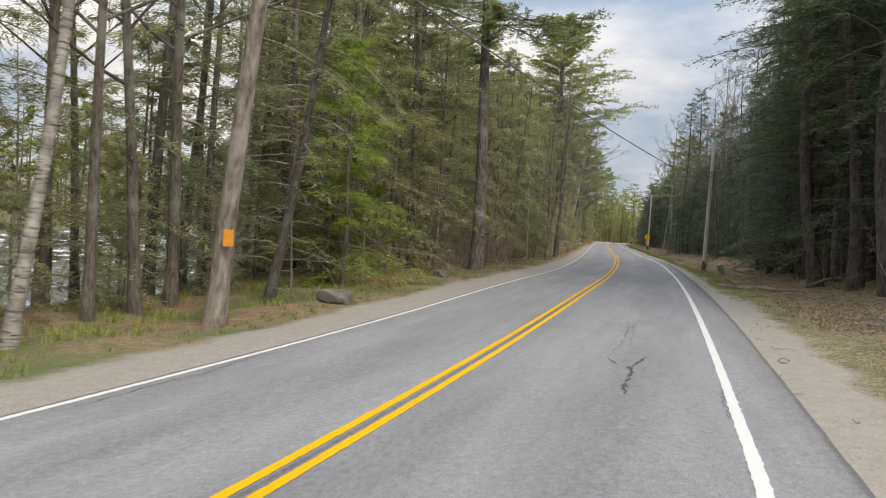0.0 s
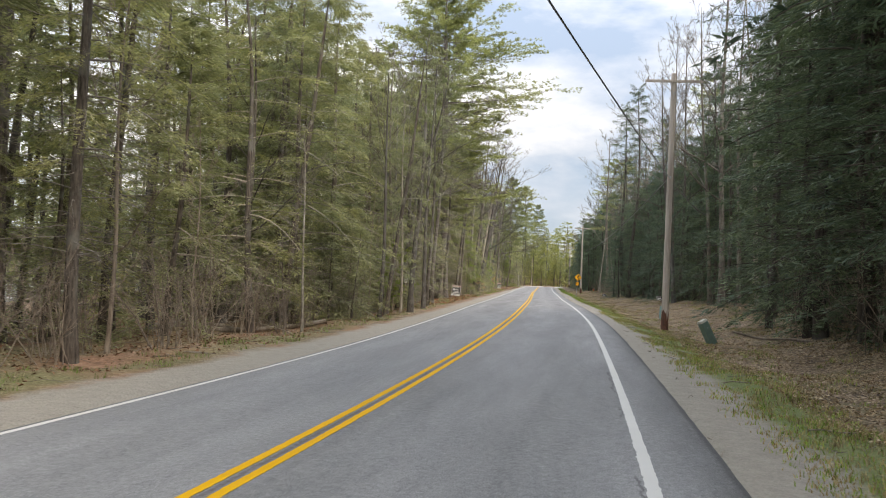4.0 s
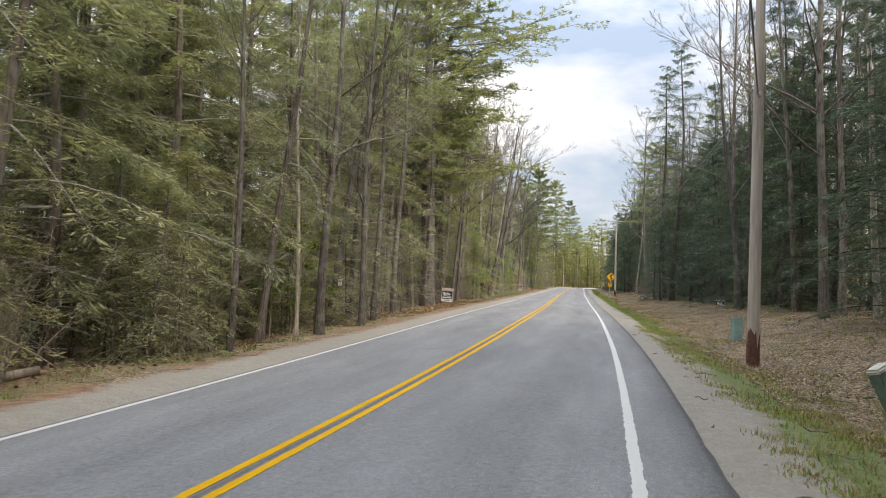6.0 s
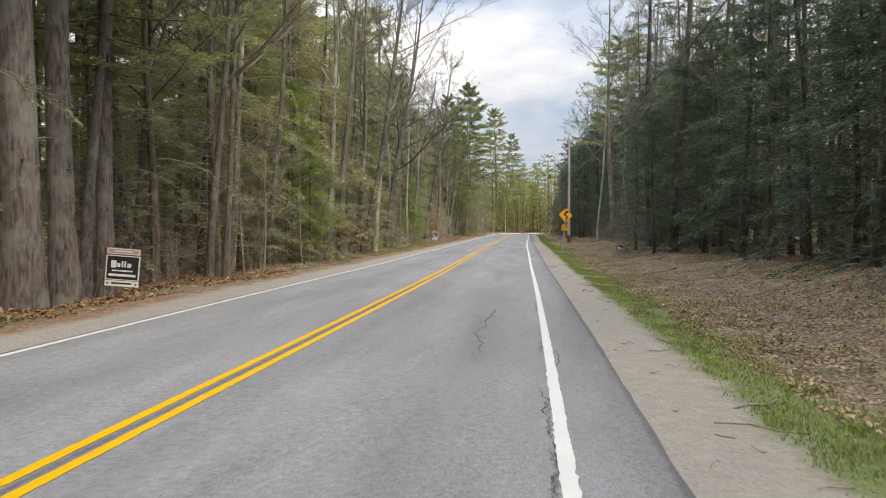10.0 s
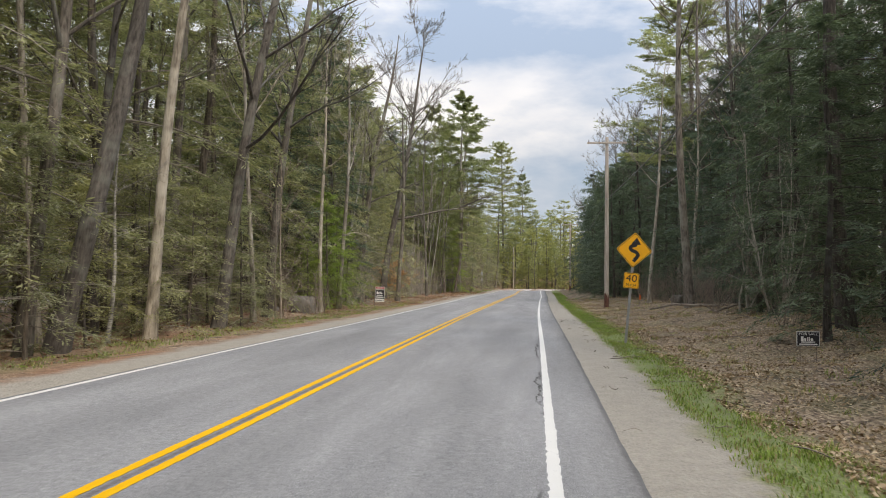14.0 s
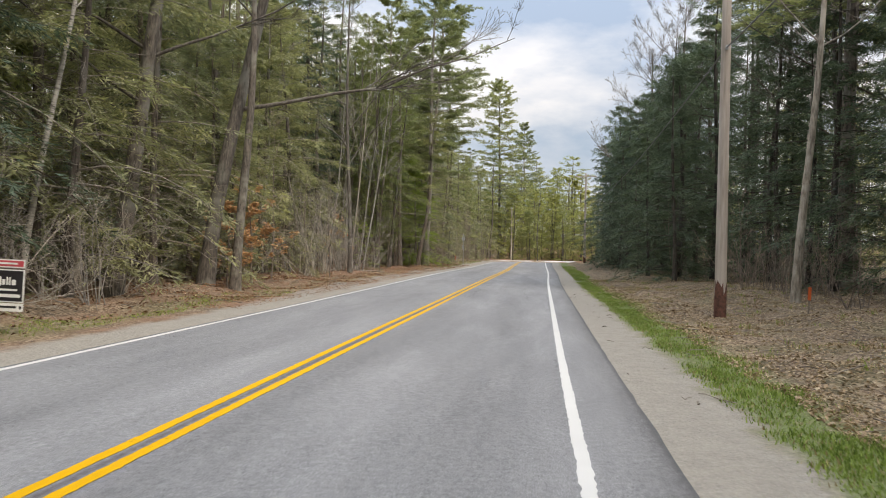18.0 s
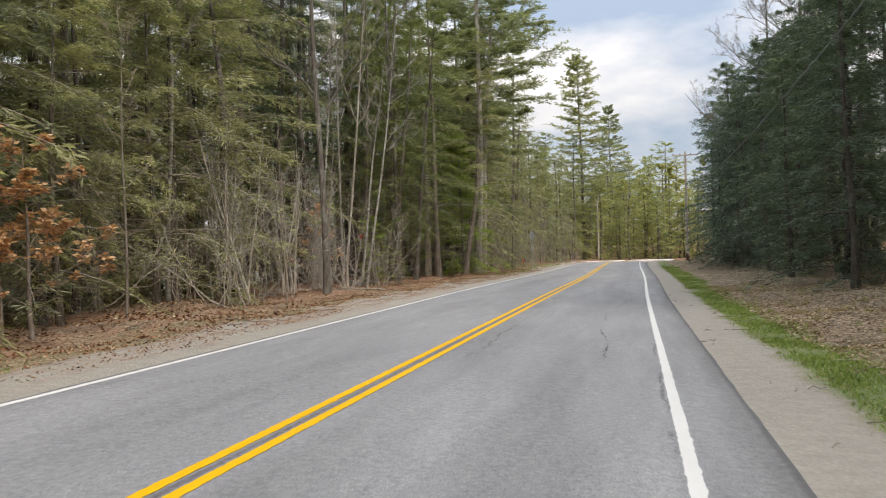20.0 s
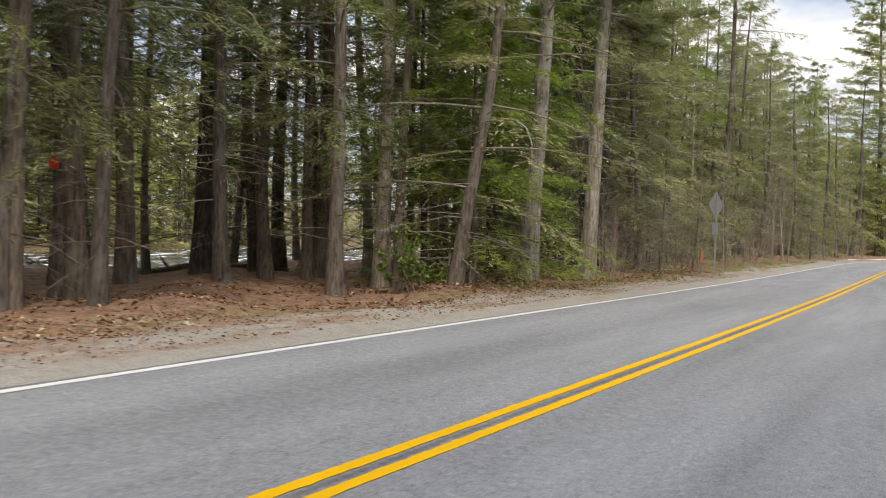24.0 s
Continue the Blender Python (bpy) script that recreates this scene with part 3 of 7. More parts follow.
def ribbon(name, s0, s1, offsets, lift, mat, step=1.0, ragged=0.0, thick=0.0, seed=1):
    """A strip along the road between offsets from the edge line, lying lift above the ground."""
    rng = np.random.default_rng(seed)
    s = np.arange(s0, s1 + step * 0.5, step)
    off = np.array(offsets, float)
    U = np.repeat(off[None], len(s), 0)
    if ragged:
        rough = rng.normal(0, ragged, (len(s), 2))
        U[:, 0] += rough[:, 0]
        U[:, -1] += rough[:, 1]
    S = np.repeat(s[:, None], len(off), 1)
    x, y = plan(S.ravel(), U.ravel())
    yy = np.interp(S.ravel(), REF_S, REF[:, 1])
    yy = np.where(S.ravel() > 285, yy + (S.ravel() - 285) * 0.5, yy)
    z = np.interp(yy, PROFILE_Y, PROFILE_Z) + np.interp(yy, PROFILE_Y, PROFILE_B) * U.ravel() + lift
    n, m = S.shape
    verts = np.stack([x, y, z], 1)
    i, j = np.meshgrid(np.arange(n - 1), np.arange(m - 1), indexing="ij")
    q = np.stack([i * m + j, i * m + j + 1, (i + 1) * m + j + 1, (i + 1) * m + j], -1).reshape(-1, 4)
    sv, uv = S.ravel(), U.ravel()
    if thick:
        low = verts - np.array([0, 0, thick])
        k = len(verts)
        a = np.arange(n - 1) * m
        edge1 = np.stack([a, a + m, a + m + k, a + k], 1)
        c = a + m - 1
        edge2 = np.stack([c + m, c, c + k, c + m + k], 1)
        verts, q = np.vstack([verts, low]), np.vstack([q, edge1, edge2])
        sv, uv = np.r_[sv, sv], np.r_[uv, uv]
    me = grid_mesh(name, verts, q, [mat], True)
    for nm, values in (("along", sv), ("across", uv)):
        me.attributes.new(nm, "FLOAT", "POINT").data.foreach_set("value", values.astype(np.float32))
    return new(name, me)


build_ground()
ROAD = tagged(ribbon("road", -24, 330, np.r_[-6.66, np.linspace(-6.5, 0.2, 12), 0.73], 0.012, ASPHALT, 0.5, 0.006, 0.09, 3),
       "weathered grey asphalt road with worn wheel tracks and fine cracks", "road", kind="structure")
for name, at, wide, mat, text, seed in (
        ("edge_line_right", 0.01, 0.057, PAINT_WHITE, "white edge line painted on the asphalt, chipped along its rim", 5),
        ("edge_line_left", -6.53, 0.05, PAINT_WHITE, "white edge line painted on the asphalt", 6),
        ("centre_line_right", -3.22, 0.052, PAINT_YELLOW, "solid yellow centre line painted on the asphalt", 7),
        ("centre_line_left", -3.44, 0.052, PAINT_YELLOW, "solid yellow centre line painted on the asphalt", 8)):
    tagged(ribbon(name, -24, 328, (at - wide, at + wide), 0.017, mat, 0.08, 0.0055 if name == "edge_line_right" else 0.003, 0.0, seed), text, "road marking", kind="structure")


TAR = grainy("dark_crack", [(0.3, (0.035, 0.034, 0.034)), (0.7, (0.11, 0.11, 0.11))], 30, 0.95)


def crack(s0, u0, s1, u1, wide, seed):
    """A jagged crack in the asphalt, thin at both ends and broken where it closes."""
    rng = np.random.default_rng(seed)
    n = max(int(math.hypot(s1 - s0, u1 - u0) / 0.05), 6)
    t = np.linspace(0, 1, n)
    drift = np.cumsum(rng.normal(0, 0.012, n))
    drift -= t * drift[-1]
    ss, uu = s0 + (s1 - s0) * t, u0 + (u1 - u0) * t + drift + rng.normal(0, 0.006, n)
    half = wide * 0.36 * np.sin(np.pi * np.clip(t, 0.02, 0.98)) ** 0.5 * rng.uniform(0.35, 1.25, n)
    half *= np.interp(np.arange(n), np.arange(0, n + 8, 4), rng.choice([0.25, 1.0, 1.0, 1.3], len(np.arange(0, n + 8, 4))))
    across = np.abs(s1 - s0) >= np.abs(u1 - u0)
    S = np.stack([ss, ss] if across else [ss - half, ss + half], 1).ravel()
    U = np.stack([uu - half, uu + half] if across else [uu, uu], 1).ravel()
    x, y = plan(S, U)
    yy = np.interp(S, REF_S, REF[:, 1])
    z = np.interp(yy, PROFILE_Y, PROFILE_Z) + np.interp(yy, PROFILE_Y, PROFILE_B) * U + 0.016
    k = np.arange(n - 1) * 2
    q = np.stack([k, k + 1, k + 3, k + 2] if across else [k + 1, k, k + 2, k + 3], 1)
    me = grid_mesh("crack", np.stack([x, y, z], 1), q, [TAR])
    ob = new("crack", me)
    ob.parent = ROAD


for k, (s0, u0, s1, u1, wide) in enumerate((
        (10.9, -1.12, 13.2, -1.22, 0.11), (12.9, -1.2, 14.4, -1.0, 0.07), (12.9, -1.2, 14.0, -1.55, 0.06), (13.8, -1.52, 20.6, -1.42, 0.025),
        (15.0, -1.3, 22.0, -1.2, 0.02), (8.0, -6.3, 14.0, -6.36, 0.03), (14.0, -6.36, 20.0, -6.3, 0.02),
        (101.2, -0.92, 104.9, -0.95, 0.042), (98.3, -0.86, 101.0, -1.06, 0.035), (100.4, -1.04, 101.8, -0.92, 0.03),
        (92.0, -0.16, 96.2, -0.13, 0.028), (97.5, 0.08, 99.0, 0.12, 0.03),
        (140.0, -0.1, 146.0, -0.08, 0.05), (134.0, -0.09, 138.0, -0.1, 0.05),
        (186.0, -2.78, 193.0, -2.82, 0.03), (192.4, -2.84, 206.0, -2.9, 0.018),
        (189.2, -0.84, 191.6, -1.06, 0.04), (186.6, -0.86, 188.8, -0.84, 0.045), (193.6, -1.0, 196.0, -1.1, 0.04), (197.0, -0.8, 203.0, -0.7, 0.03))):
    crack(s0, u0, s1, u1, wide, 900 + k)


def build_river():
    s = np.arange(-60, 380, 2.0)
    mid, half, z = (np.interp(s, RIVER_S, k) for k in (RIVER_U, RIVER_W, RIVER_Z))
    e = np.linspace(-1.25, 1.25, 26)
    S, U = np.repeat(s[:, None], 26, 1), mid[:, None] + half[:, None] * e[None]
    x, y = plan(S.ravel(), U.ravel())
    S_ext = np.clip(S.ravel(), REF_S[0], REF_S[-1])
    x += (S.ravel() - S_ext) * np.interp(S_ext, REF_S, REF_T[:, 0])
    y += (S.ravel() - S_ext) * np.interp(S_ext, REF_S, REF_T[:, 1])
    zz = np.repeat(z[:, None], 26, 1).ravel() + 0.07 * np.sin(1.3 * x + 0.6 * y) * np.sin(0.9 * y - 0.4 * x)
    n, m = S.shape
    i, j = np.meshgrid(np.arange(n - 1), np.arange(m - 1), indexing="ij")
    q = np.stack([i * m + j, i * m + j + 1, (i + 1) * m + j + 1, (i + 1) * m + j], -1).reshape(-1, 4)
    tagged(new("river", grid_mesh("river", np.stack([x, y, zz], 1), q, [WATER], True)), "rushing river with white water behind the trees", "river", kind="structure")


build_river()

# ---------------------------------------------------------------- trees
def stem(h, r, rng, wob=0.012, k=12, lean=0.0, flare=1.35):
    t = np.linspace(0, 1, k)
    ph = rng.uniform(0, 6.28, 4)
    x = h * wob * (np.sin(3.1 * t + ph[0]) - np.sin(ph[0]) + 0.5 * np.sin(8 * t + ph[1]) - 0.5 * np.sin(ph[1]))
    y = h * wob * (np.sin(2.7 * t + ph[2]) - np.sin(ph[2]) + 0.5 * np.sin(7 * t + ph[3]) - 0.5 * np.sin(ph[3]))
    p = np.stack([x + lean * h * t ** 1.3, y, h * t - 0.25], 1)
    rad = r * ((1 - t) ** 0.75 * 0.93 + 0.05) * (1 + (flare - 1) * np.exp(-t * h / 0.35))
    return p, rad


def on_stem(p, z):
    return np.stack([np.interp(z, p[:, 2], p[:, 0]), np.interp(z, p[:, 2], p[:, 1]), z], -1)


def fork(rng, p, rad, z0, z1, count, length, rise, wig=0.12, k=5, thin=0.32, sides=4, bias=1.0):
    """Limbs that grow from the stem p between two heights; gives paths, radii and directions."""
    f = np.sort(rng.uniform(0, 1, count) ** bias)
    z = z0 + (z1 - z0) * f
    o = on_stem(p, z)
    az = np.arange(count) * 2.4 + rng.uniform(-0.6, 0.6, count)
    el = rise(f) + rng.normal(0, 0.12, count)
    L = length(f) * rng.uniform(0.65, 1.15, count)
    t = np.linspace(0, 1, k)
    d = np.stack([np.cos(az) * np.cos(el), np.sin(az) * np.cos(el), np.sin(el)], 1)
    path = o[:, None] + d[:, None] * (L[:, None] * t)[..., None]
    path += np.cumsum(rng.normal(0, wig, (count, k, 3)), 1) * (L[:, None, None] / k) * (t > 0)[None, :, None] * 0.6
    r0 = np.interp(z, p[:, 2], rad) * thin
    r = np.maximum(r0[:, None] * (1 - 0.85 * t)[None], 0.006)
    return path, r, d, L


def kids(rng, path, rad, per, ratio, spread, k=4, from_t=0.25, up=0.15, least=0.004):
    """Side shoots along given limbs."""
    n, m, _ = path.shape
    i = np.repeat(np.arange(n), per)
    t = rng.uniform(from_t, 1.0, len(i))
    a = np.minimum((t * (m - 1)).astype(int), m - 2)
    fr = (t * (m - 1) - a)[:, None]
    o = path[i, a] * (1 - fr) + path[i, a + 1] * fr
    along_d = path[i, a + 1] - path[i, a]
    L0 = np.linalg.norm(path[:, -1] - path[:, 0], axis=1)[i]
    along_d /= np.linalg.norm(along_d, axis=1, keepdims=True) + 1e-9
    d = along_d + rng.normal(0, spread, o.shape) + np.array([0, 0, up])
    d /= np.linalg.norm(d, axis=1, keepdims=True)
    L = L0 * ratio * rng.uniform(0.5, 1.1, len(i)) * (1.15 - 0.6 * t)
    tt = np.linspace(0, 1, k)
    out = o[:, None] + d[:, None] * (L[:, None] * tt)[..., None]
    out += np.cumsum(rng.normal(0, 0.12, (len(i), k, 3)), 1) * (L[:, None, None] / k) * (tt > 0)[None, :, None]
    r0 = rad[i, a] * 0.55
    r = np.maximum(r0[:, None] * (1 - 0.8 * tt)[None], least)
    return out, r


def make_hemlock(seed, h=14.0, r=0.15, base=1.6, wide=4.0, count=58, twigs=12, per=15, size=0.19, dead=30, thin=0.085, gaps=0.1, reach=2.2):
    """Trunk, branches and crown of a feathery conifer: level boughs that droop at the tips and carry flat lacy fans."""
    rng = np.random.default_rng(seed)
    p, rad = stem(h, r, rng)
    wood = [tubes(p[None], rad[None], 9)]
    tier = base + (h * 0.985 - base) * np.linspace(0, 1, count) ** 0.9
    z = tier + rng.uniform(-0.3, 0.3, count)
    keep = rng.uniform(0, 1, count) > gaps
    z = z[keep]
    count = len(z)
    f = np.clip((z - base) / (h - base), 0, 1)
    L = wide * ((1 - f) ** 0.62 * 0.95 + 0.06) * rng.uniform(0.4, 1.25, count) * np.where(f < 0.1, 0.85, 1)
    az = np.arange(count) * 2.4 + rng.uniform(-0.6, 0.6, count)
    o = on_stem(p, np.minimum(z, h - 0.3))
    tilt = np.interp(f, [0, 0.6, 1], [0.0, 0.2, 0.75]) + rng.normal(0, 0.13, count)
    droop = rng.uniform(0.2, 0.5, count) * np.interp(f, [0, 1], [1.0, 0.5])
    sway = rng.normal(0, 0.16, count)
    t = np.linspace(0, 1, 6)

    def at(i, tt):
        a = az[i] + sway[i] * tt
        d = np.stack([np.cos(a), np.sin(a), tilt[i]], 1)
        q = o[i] + d * (L[i] * tt)[:, None]
        q[:, 2] -= droop[i] * L[i] * tt ** 2.2
        return q

    path = np.stack([at(np.arange(count), np.full(count, k)) for k in t], 1)
    wood.append(tubes(path, np.maximum(0.026 * (L / 3)[:, None] * (1 - 0.9 * t)[None], 0.005), 3))
    if dead:
        dp, dr, _, _ = fork(rng, p, rad, 0.5, max(base + 2.5, 4.2), dead, lambda f: reach + 0 * f, lambda f: 0.05 + 0 * f, 0.16, 5, 0.11)
        dp[..., 2] -= (np.linspace(0, 1, 5) ** 2 * 0.35)[None]
        wood.append(tubes(dp, np.minimum(dr, 0.014), 3))
        ep, er = kids(rng, dp, dr, 5, 0.5, 0.4, 3, 0.25, 0.0, 0.003)
        wood.append(tubes(ep, np.minimum(er, 0.006), 3))
    # side twigs of each bough, and the flat sprays along them
    i = np.repeat(np.arange(count), twigs * 2)
    tt = np.clip(np.tile(np.repeat(np.linspace(0.16, 0.99, twigs), 2), count) + rng.uniform(-0.05, 0.05, len(i)), 0.1, 1.0)
    sgn = np.tile(np.array([1, -1]), count * twigs)
    ang = az[i] + sway[i] * tt + sgn * rng.uniform(0.4, 1.15, len(i))
    tl = (0.38 * L[i] * (1.03 - tt) ** 0.8 + 0.2) * rng.uniform(0.4, 1.25, len(i))
    a = at(i, tt)
    j = np.repeat(np.arange(len(i)), per)
    fr = np.tile(np.linspace(0.0, 1.0, per), len(i)) + rng.uniform(-0.08, 0.08, len(j))
    td = np.stack([np.cos(ang), np.sin(ang), rng.normal(-0.2, 0.16, len(i))], 1)
    b = a[j] + td[j] * (tl[j] * fr)[:, None] + rng.normal(0, 0.035, (len(j), 3))
    b[:, 2] -= 0.28 * tl[j] * fr ** 2
    side = np.tile(np.array([1.0, -1.0]), len(j) // 2 + 1)[:len(j)]
    out = np.stack([-np.sin(ang[j]), np.cos(ang[j]), np.zeros(len(j))], 1) * (side * rng.uniform(0.2, 0.9, len(j)))[:, None]
    d = td[j] + out + rng.normal(0, 0.22, (len(j), 3))
    d[:, 2] -= 0.25 * fr
    q = size * rng.uniform(0.5, 1.3, len(j)) * (1.1 - 0.4 * fr)
    crown = sprays(b, d, q, q * rng.uniform(0.7, 1.3, len(j)) * thin, 0.38, rng)
    return wood[0], join(wood[1:]), crown


def make_pine(seed, h=24.0, r=0.28, base=10.0, wide=5.8, whorls=13, twigs=11, needles=13, dead=16, coarse=1.0, cone=0):
    """Tall pine: a straight trunk with stubs, and uneven whorls of level limbs that end in upturned plumes of needles."""
    rng = np.random.default_rng(seed)
    p, rad = stem(h, r, rng, 0.007, 14)
    wood = [tubes(p[None], rad[None], 10)]
    each = 5
    f = np.repeat(np.linspace(0, 0.98, whorls) + rng.uniform(-0.02, 0.02, whorls), each) + rng.uniform(-0.008, 0.008, whorls * each)
    az = np.repeat(rng.uniform(0, 6.28, whorls), each) + np.tile(np.arange(each) * 6.283 / each, whorls) + rng.normal(0, 0.35, len(f))
    keep = rng.uniform(0, 1, len(f)) > np.interp(f, [0, 0.3, 1], [0.3, 0.12, 0.0])
    f, az = np.clip(f[keep], 0, 0.99), az[keep]
    z = base + (h * 0.98 - base) * f
    o = on_stem(p, z)
    el = np.interp(f, [0, 0.6, 1], [-0.12, 0.06, 0.6]) + rng.normal(0, 0.1, len(f))
    L = wide * np.interp(f, [0, 0.15, 0.45, 0.8, 1], [0.75, 1.0, 0.95, 0.65, 0.22]) * rng.uniform(0.45, 1.25, len(f))
    if cone:
        L = wide * (1.02 - f) ** cone * rng.uniform(0.65, 1.2, len(f))
    t = np.linspace(0, 1, 6)
    d = np.stack([np.cos(az) * np.cos(el), np.sin(az) * np.cos(el), np.sin(el)], 1)
    path = o[:, None] + d[:, None] * (L[:, None] * t)[..., None]
    path += np.cumsum(rng.normal(0, 0.1, path.shape), 1) * (L[:, None, None] / 12) * (t > 0)[None, :, None]
    path[..., 2] += (t ** 2.5)[None] * (0.12 * L)[:, None]
    br = np.maximum(np.interp(z, p[:, 2], rad)[:, None] * 0.24 * (1 - 0.85 * t)[None], 0.009)
    wood.append(tubes(path, br, 4))
    if dead:
        dp, dr, _, _ = fork(rng, p, rad, 2.5, base, dead, lambda f: 0.6 + 1.6 * f, lambda f: 0.0 * f, 0.2, 4, 0.12)
        wood.append(tubes(dp, dr, 3))
    tp, tr = kids(rng, path, br, twigs * 2, 0.46, 0.75, 4, 0.2, 0.03)
    tp[..., 2] = tp[:, :1, 2] + (tp[..., 2] - tp[:, :1, 2]) * 0.22
    wood.append(tubes(tp, tr, 3))
    m = len(tp)
    i = np.repeat(np.arange(m), 4)
    fr = np.tile(np.array([0.3, 0.55, 0.8, 1.0]), m)
    k = np.minimum((fr * 3).astype(int), 2)
    g = (fr * 3 - k)[:, None]
    c = tp[i, k] * (1 - g) + tp[i, k + 1] * g
    j = np.repeat(np.arange(len(c)), needles)
    dd = (tp[i, -1] - tp[i, 0])[j]
    dd = dd / (np.linalg.norm(dd, axis=1, keepdims=True) + 1e-9) * 0.55 + rng.normal(0, 0.6, (len(j), 3)) * np.array([1, 1, 0.28]) + np.array([0, 0, 0.12])
    q = rng.uniform(0.14, 0.26, len(j)) * coarse
    crown = sprays(c[j] + rng.normal(0, 0.05, (len(j), 3)), dd, q, q * 0.13, 0.7, rng)
    return wood[0], join(wood[1:]), crown


def make_bare(seed, h=17.0, r=0.16, base=5.0, limbs=12, per=7, per2=6, lean=0.0, wide=0.34, leaves=0, leaf=0.1, wob=0.01, twig=0.005, fine=4, rise=0.6):
    """Leafless broadleaf tree of rising limbs that end in a haze of fine twigs; leaves: how many tips carry a leaf."""
    rng = np.random.default_rng(seed)
    p, rad = stem(h, r, rng, wob, 14, lean)
    a, ar, _, _ = fork(rng, p, rad, base, h * 0.97, limbs, lambda f: h * wide * (1.05 - 0.7 * f), lambda f: rise + 0.4 * f, 0.2, 7, 0.42)
    a[..., 2] += (np.linspace(0, 1, 7) ** 2)[None] * (0.06 * h * wide)
    b, br = kids(rng, a, ar, per, 0.46, 0.42, 5, 0.25, 0.28, twig * 1.3)
    c, cr = kids(rng, b, br, per2, 0.5, 0.5, 4, 0.15, 0.2, twig)
    wood = [tubes(p[None], rad[None], 9), tubes(a, ar, 5), tubes(b, br, 3), tubes(c, cr, 3)]
    if fine:
        e, er = kids(rng, c, cr, fine, 0.55, 0.55, 3, 0.15, 0.12, twig * 0.7)
        wood.append(tubes(e, er, 3))
    if not leaves:
        return wood[0], join(wood[1:]), None
    n = len(c)
    i = rng.integers(0, n, leaves)
    q = rng.uniform(0.6, 1.3, leaves) * leaf
    fr = rng.uniform(0.2, 1, leaves)[:, None]
    o = c[i, 0] * (1 - fr) + c[i, -1] * fr
    crown = sprays(o, rng.normal(0, 1, (leaves, 3)) * np.array([1, 1, 0.6]), q, q * 0.36, 0.7, rng)
    return wood[0], join(wood[1:]), crown


def make_shrub(seed, h=2.6, stems=9, r=0.016, spread=0.35, per=7, per2=4, leaves=0, leaf=0.07, wig=0.10):
    """A thicket of thin stems from one root."""
    rng = np.random.default_rng(seed)
    k = 7
    t = np.linspace(0, 1, k)
    az, el = rng.uniform(0, 6.28, stems), np.abs(rng.normal(0, spread, stems))
    L = h * rng.uniform(0.55, 1.1, stems)
    d = np.stack([np.cos(az) * np.sin(el), np.sin(az) * np.sin(el), np.cos(el)], 1)
    o = np.stack([rng.normal(0, 0.18, stems), rng.normal(0, 0.18, stems), np.full(stems, -0.1)], 1)
    path = o[:, None] + d[:, None] * (L[:, None] * t)[..., None]
    path += np.cumsum(rng.normal(0, wig, (stems, k, 3)), 1) * (L[:, None, None] / k) * (t > 0)[None, :, None]
    rad = r * (1 - 0.75 * t)[None] * rng.uniform(0.6, 1.3, stems)[:, None]
    b, br = kids(rng, path, rad, per, 0.34, 0.6, 4, 0.2, 0.2, 0.004)
    c, cr = kids(rng, b, br, per2, 0.5, 0.6, 3, 0.2, 0.1, 0.003)
    wood = [tubes(path, rad, 5), tubes(b, br, 3), tubes(c, cr, 3)]
    if not leaves:
        return wood[0], join(wood[1:]), None
    i = rng.integers(0, len(c), leaves)
    fr = rng.uniform(0, 1, leaves)[:, None]
    o = c[i, 0] * (1 - fr) + c[i, -1] * fr
    q = rng.uniform(0.6, 1.3, leaves) * leaf
    return wood[0], join(wood[1:]), sprays(o, rng.normal(0, 1, (leaves, 3)) + np.array([0, 0, -0.3]), q, q * 0.3, 0.8, rng)


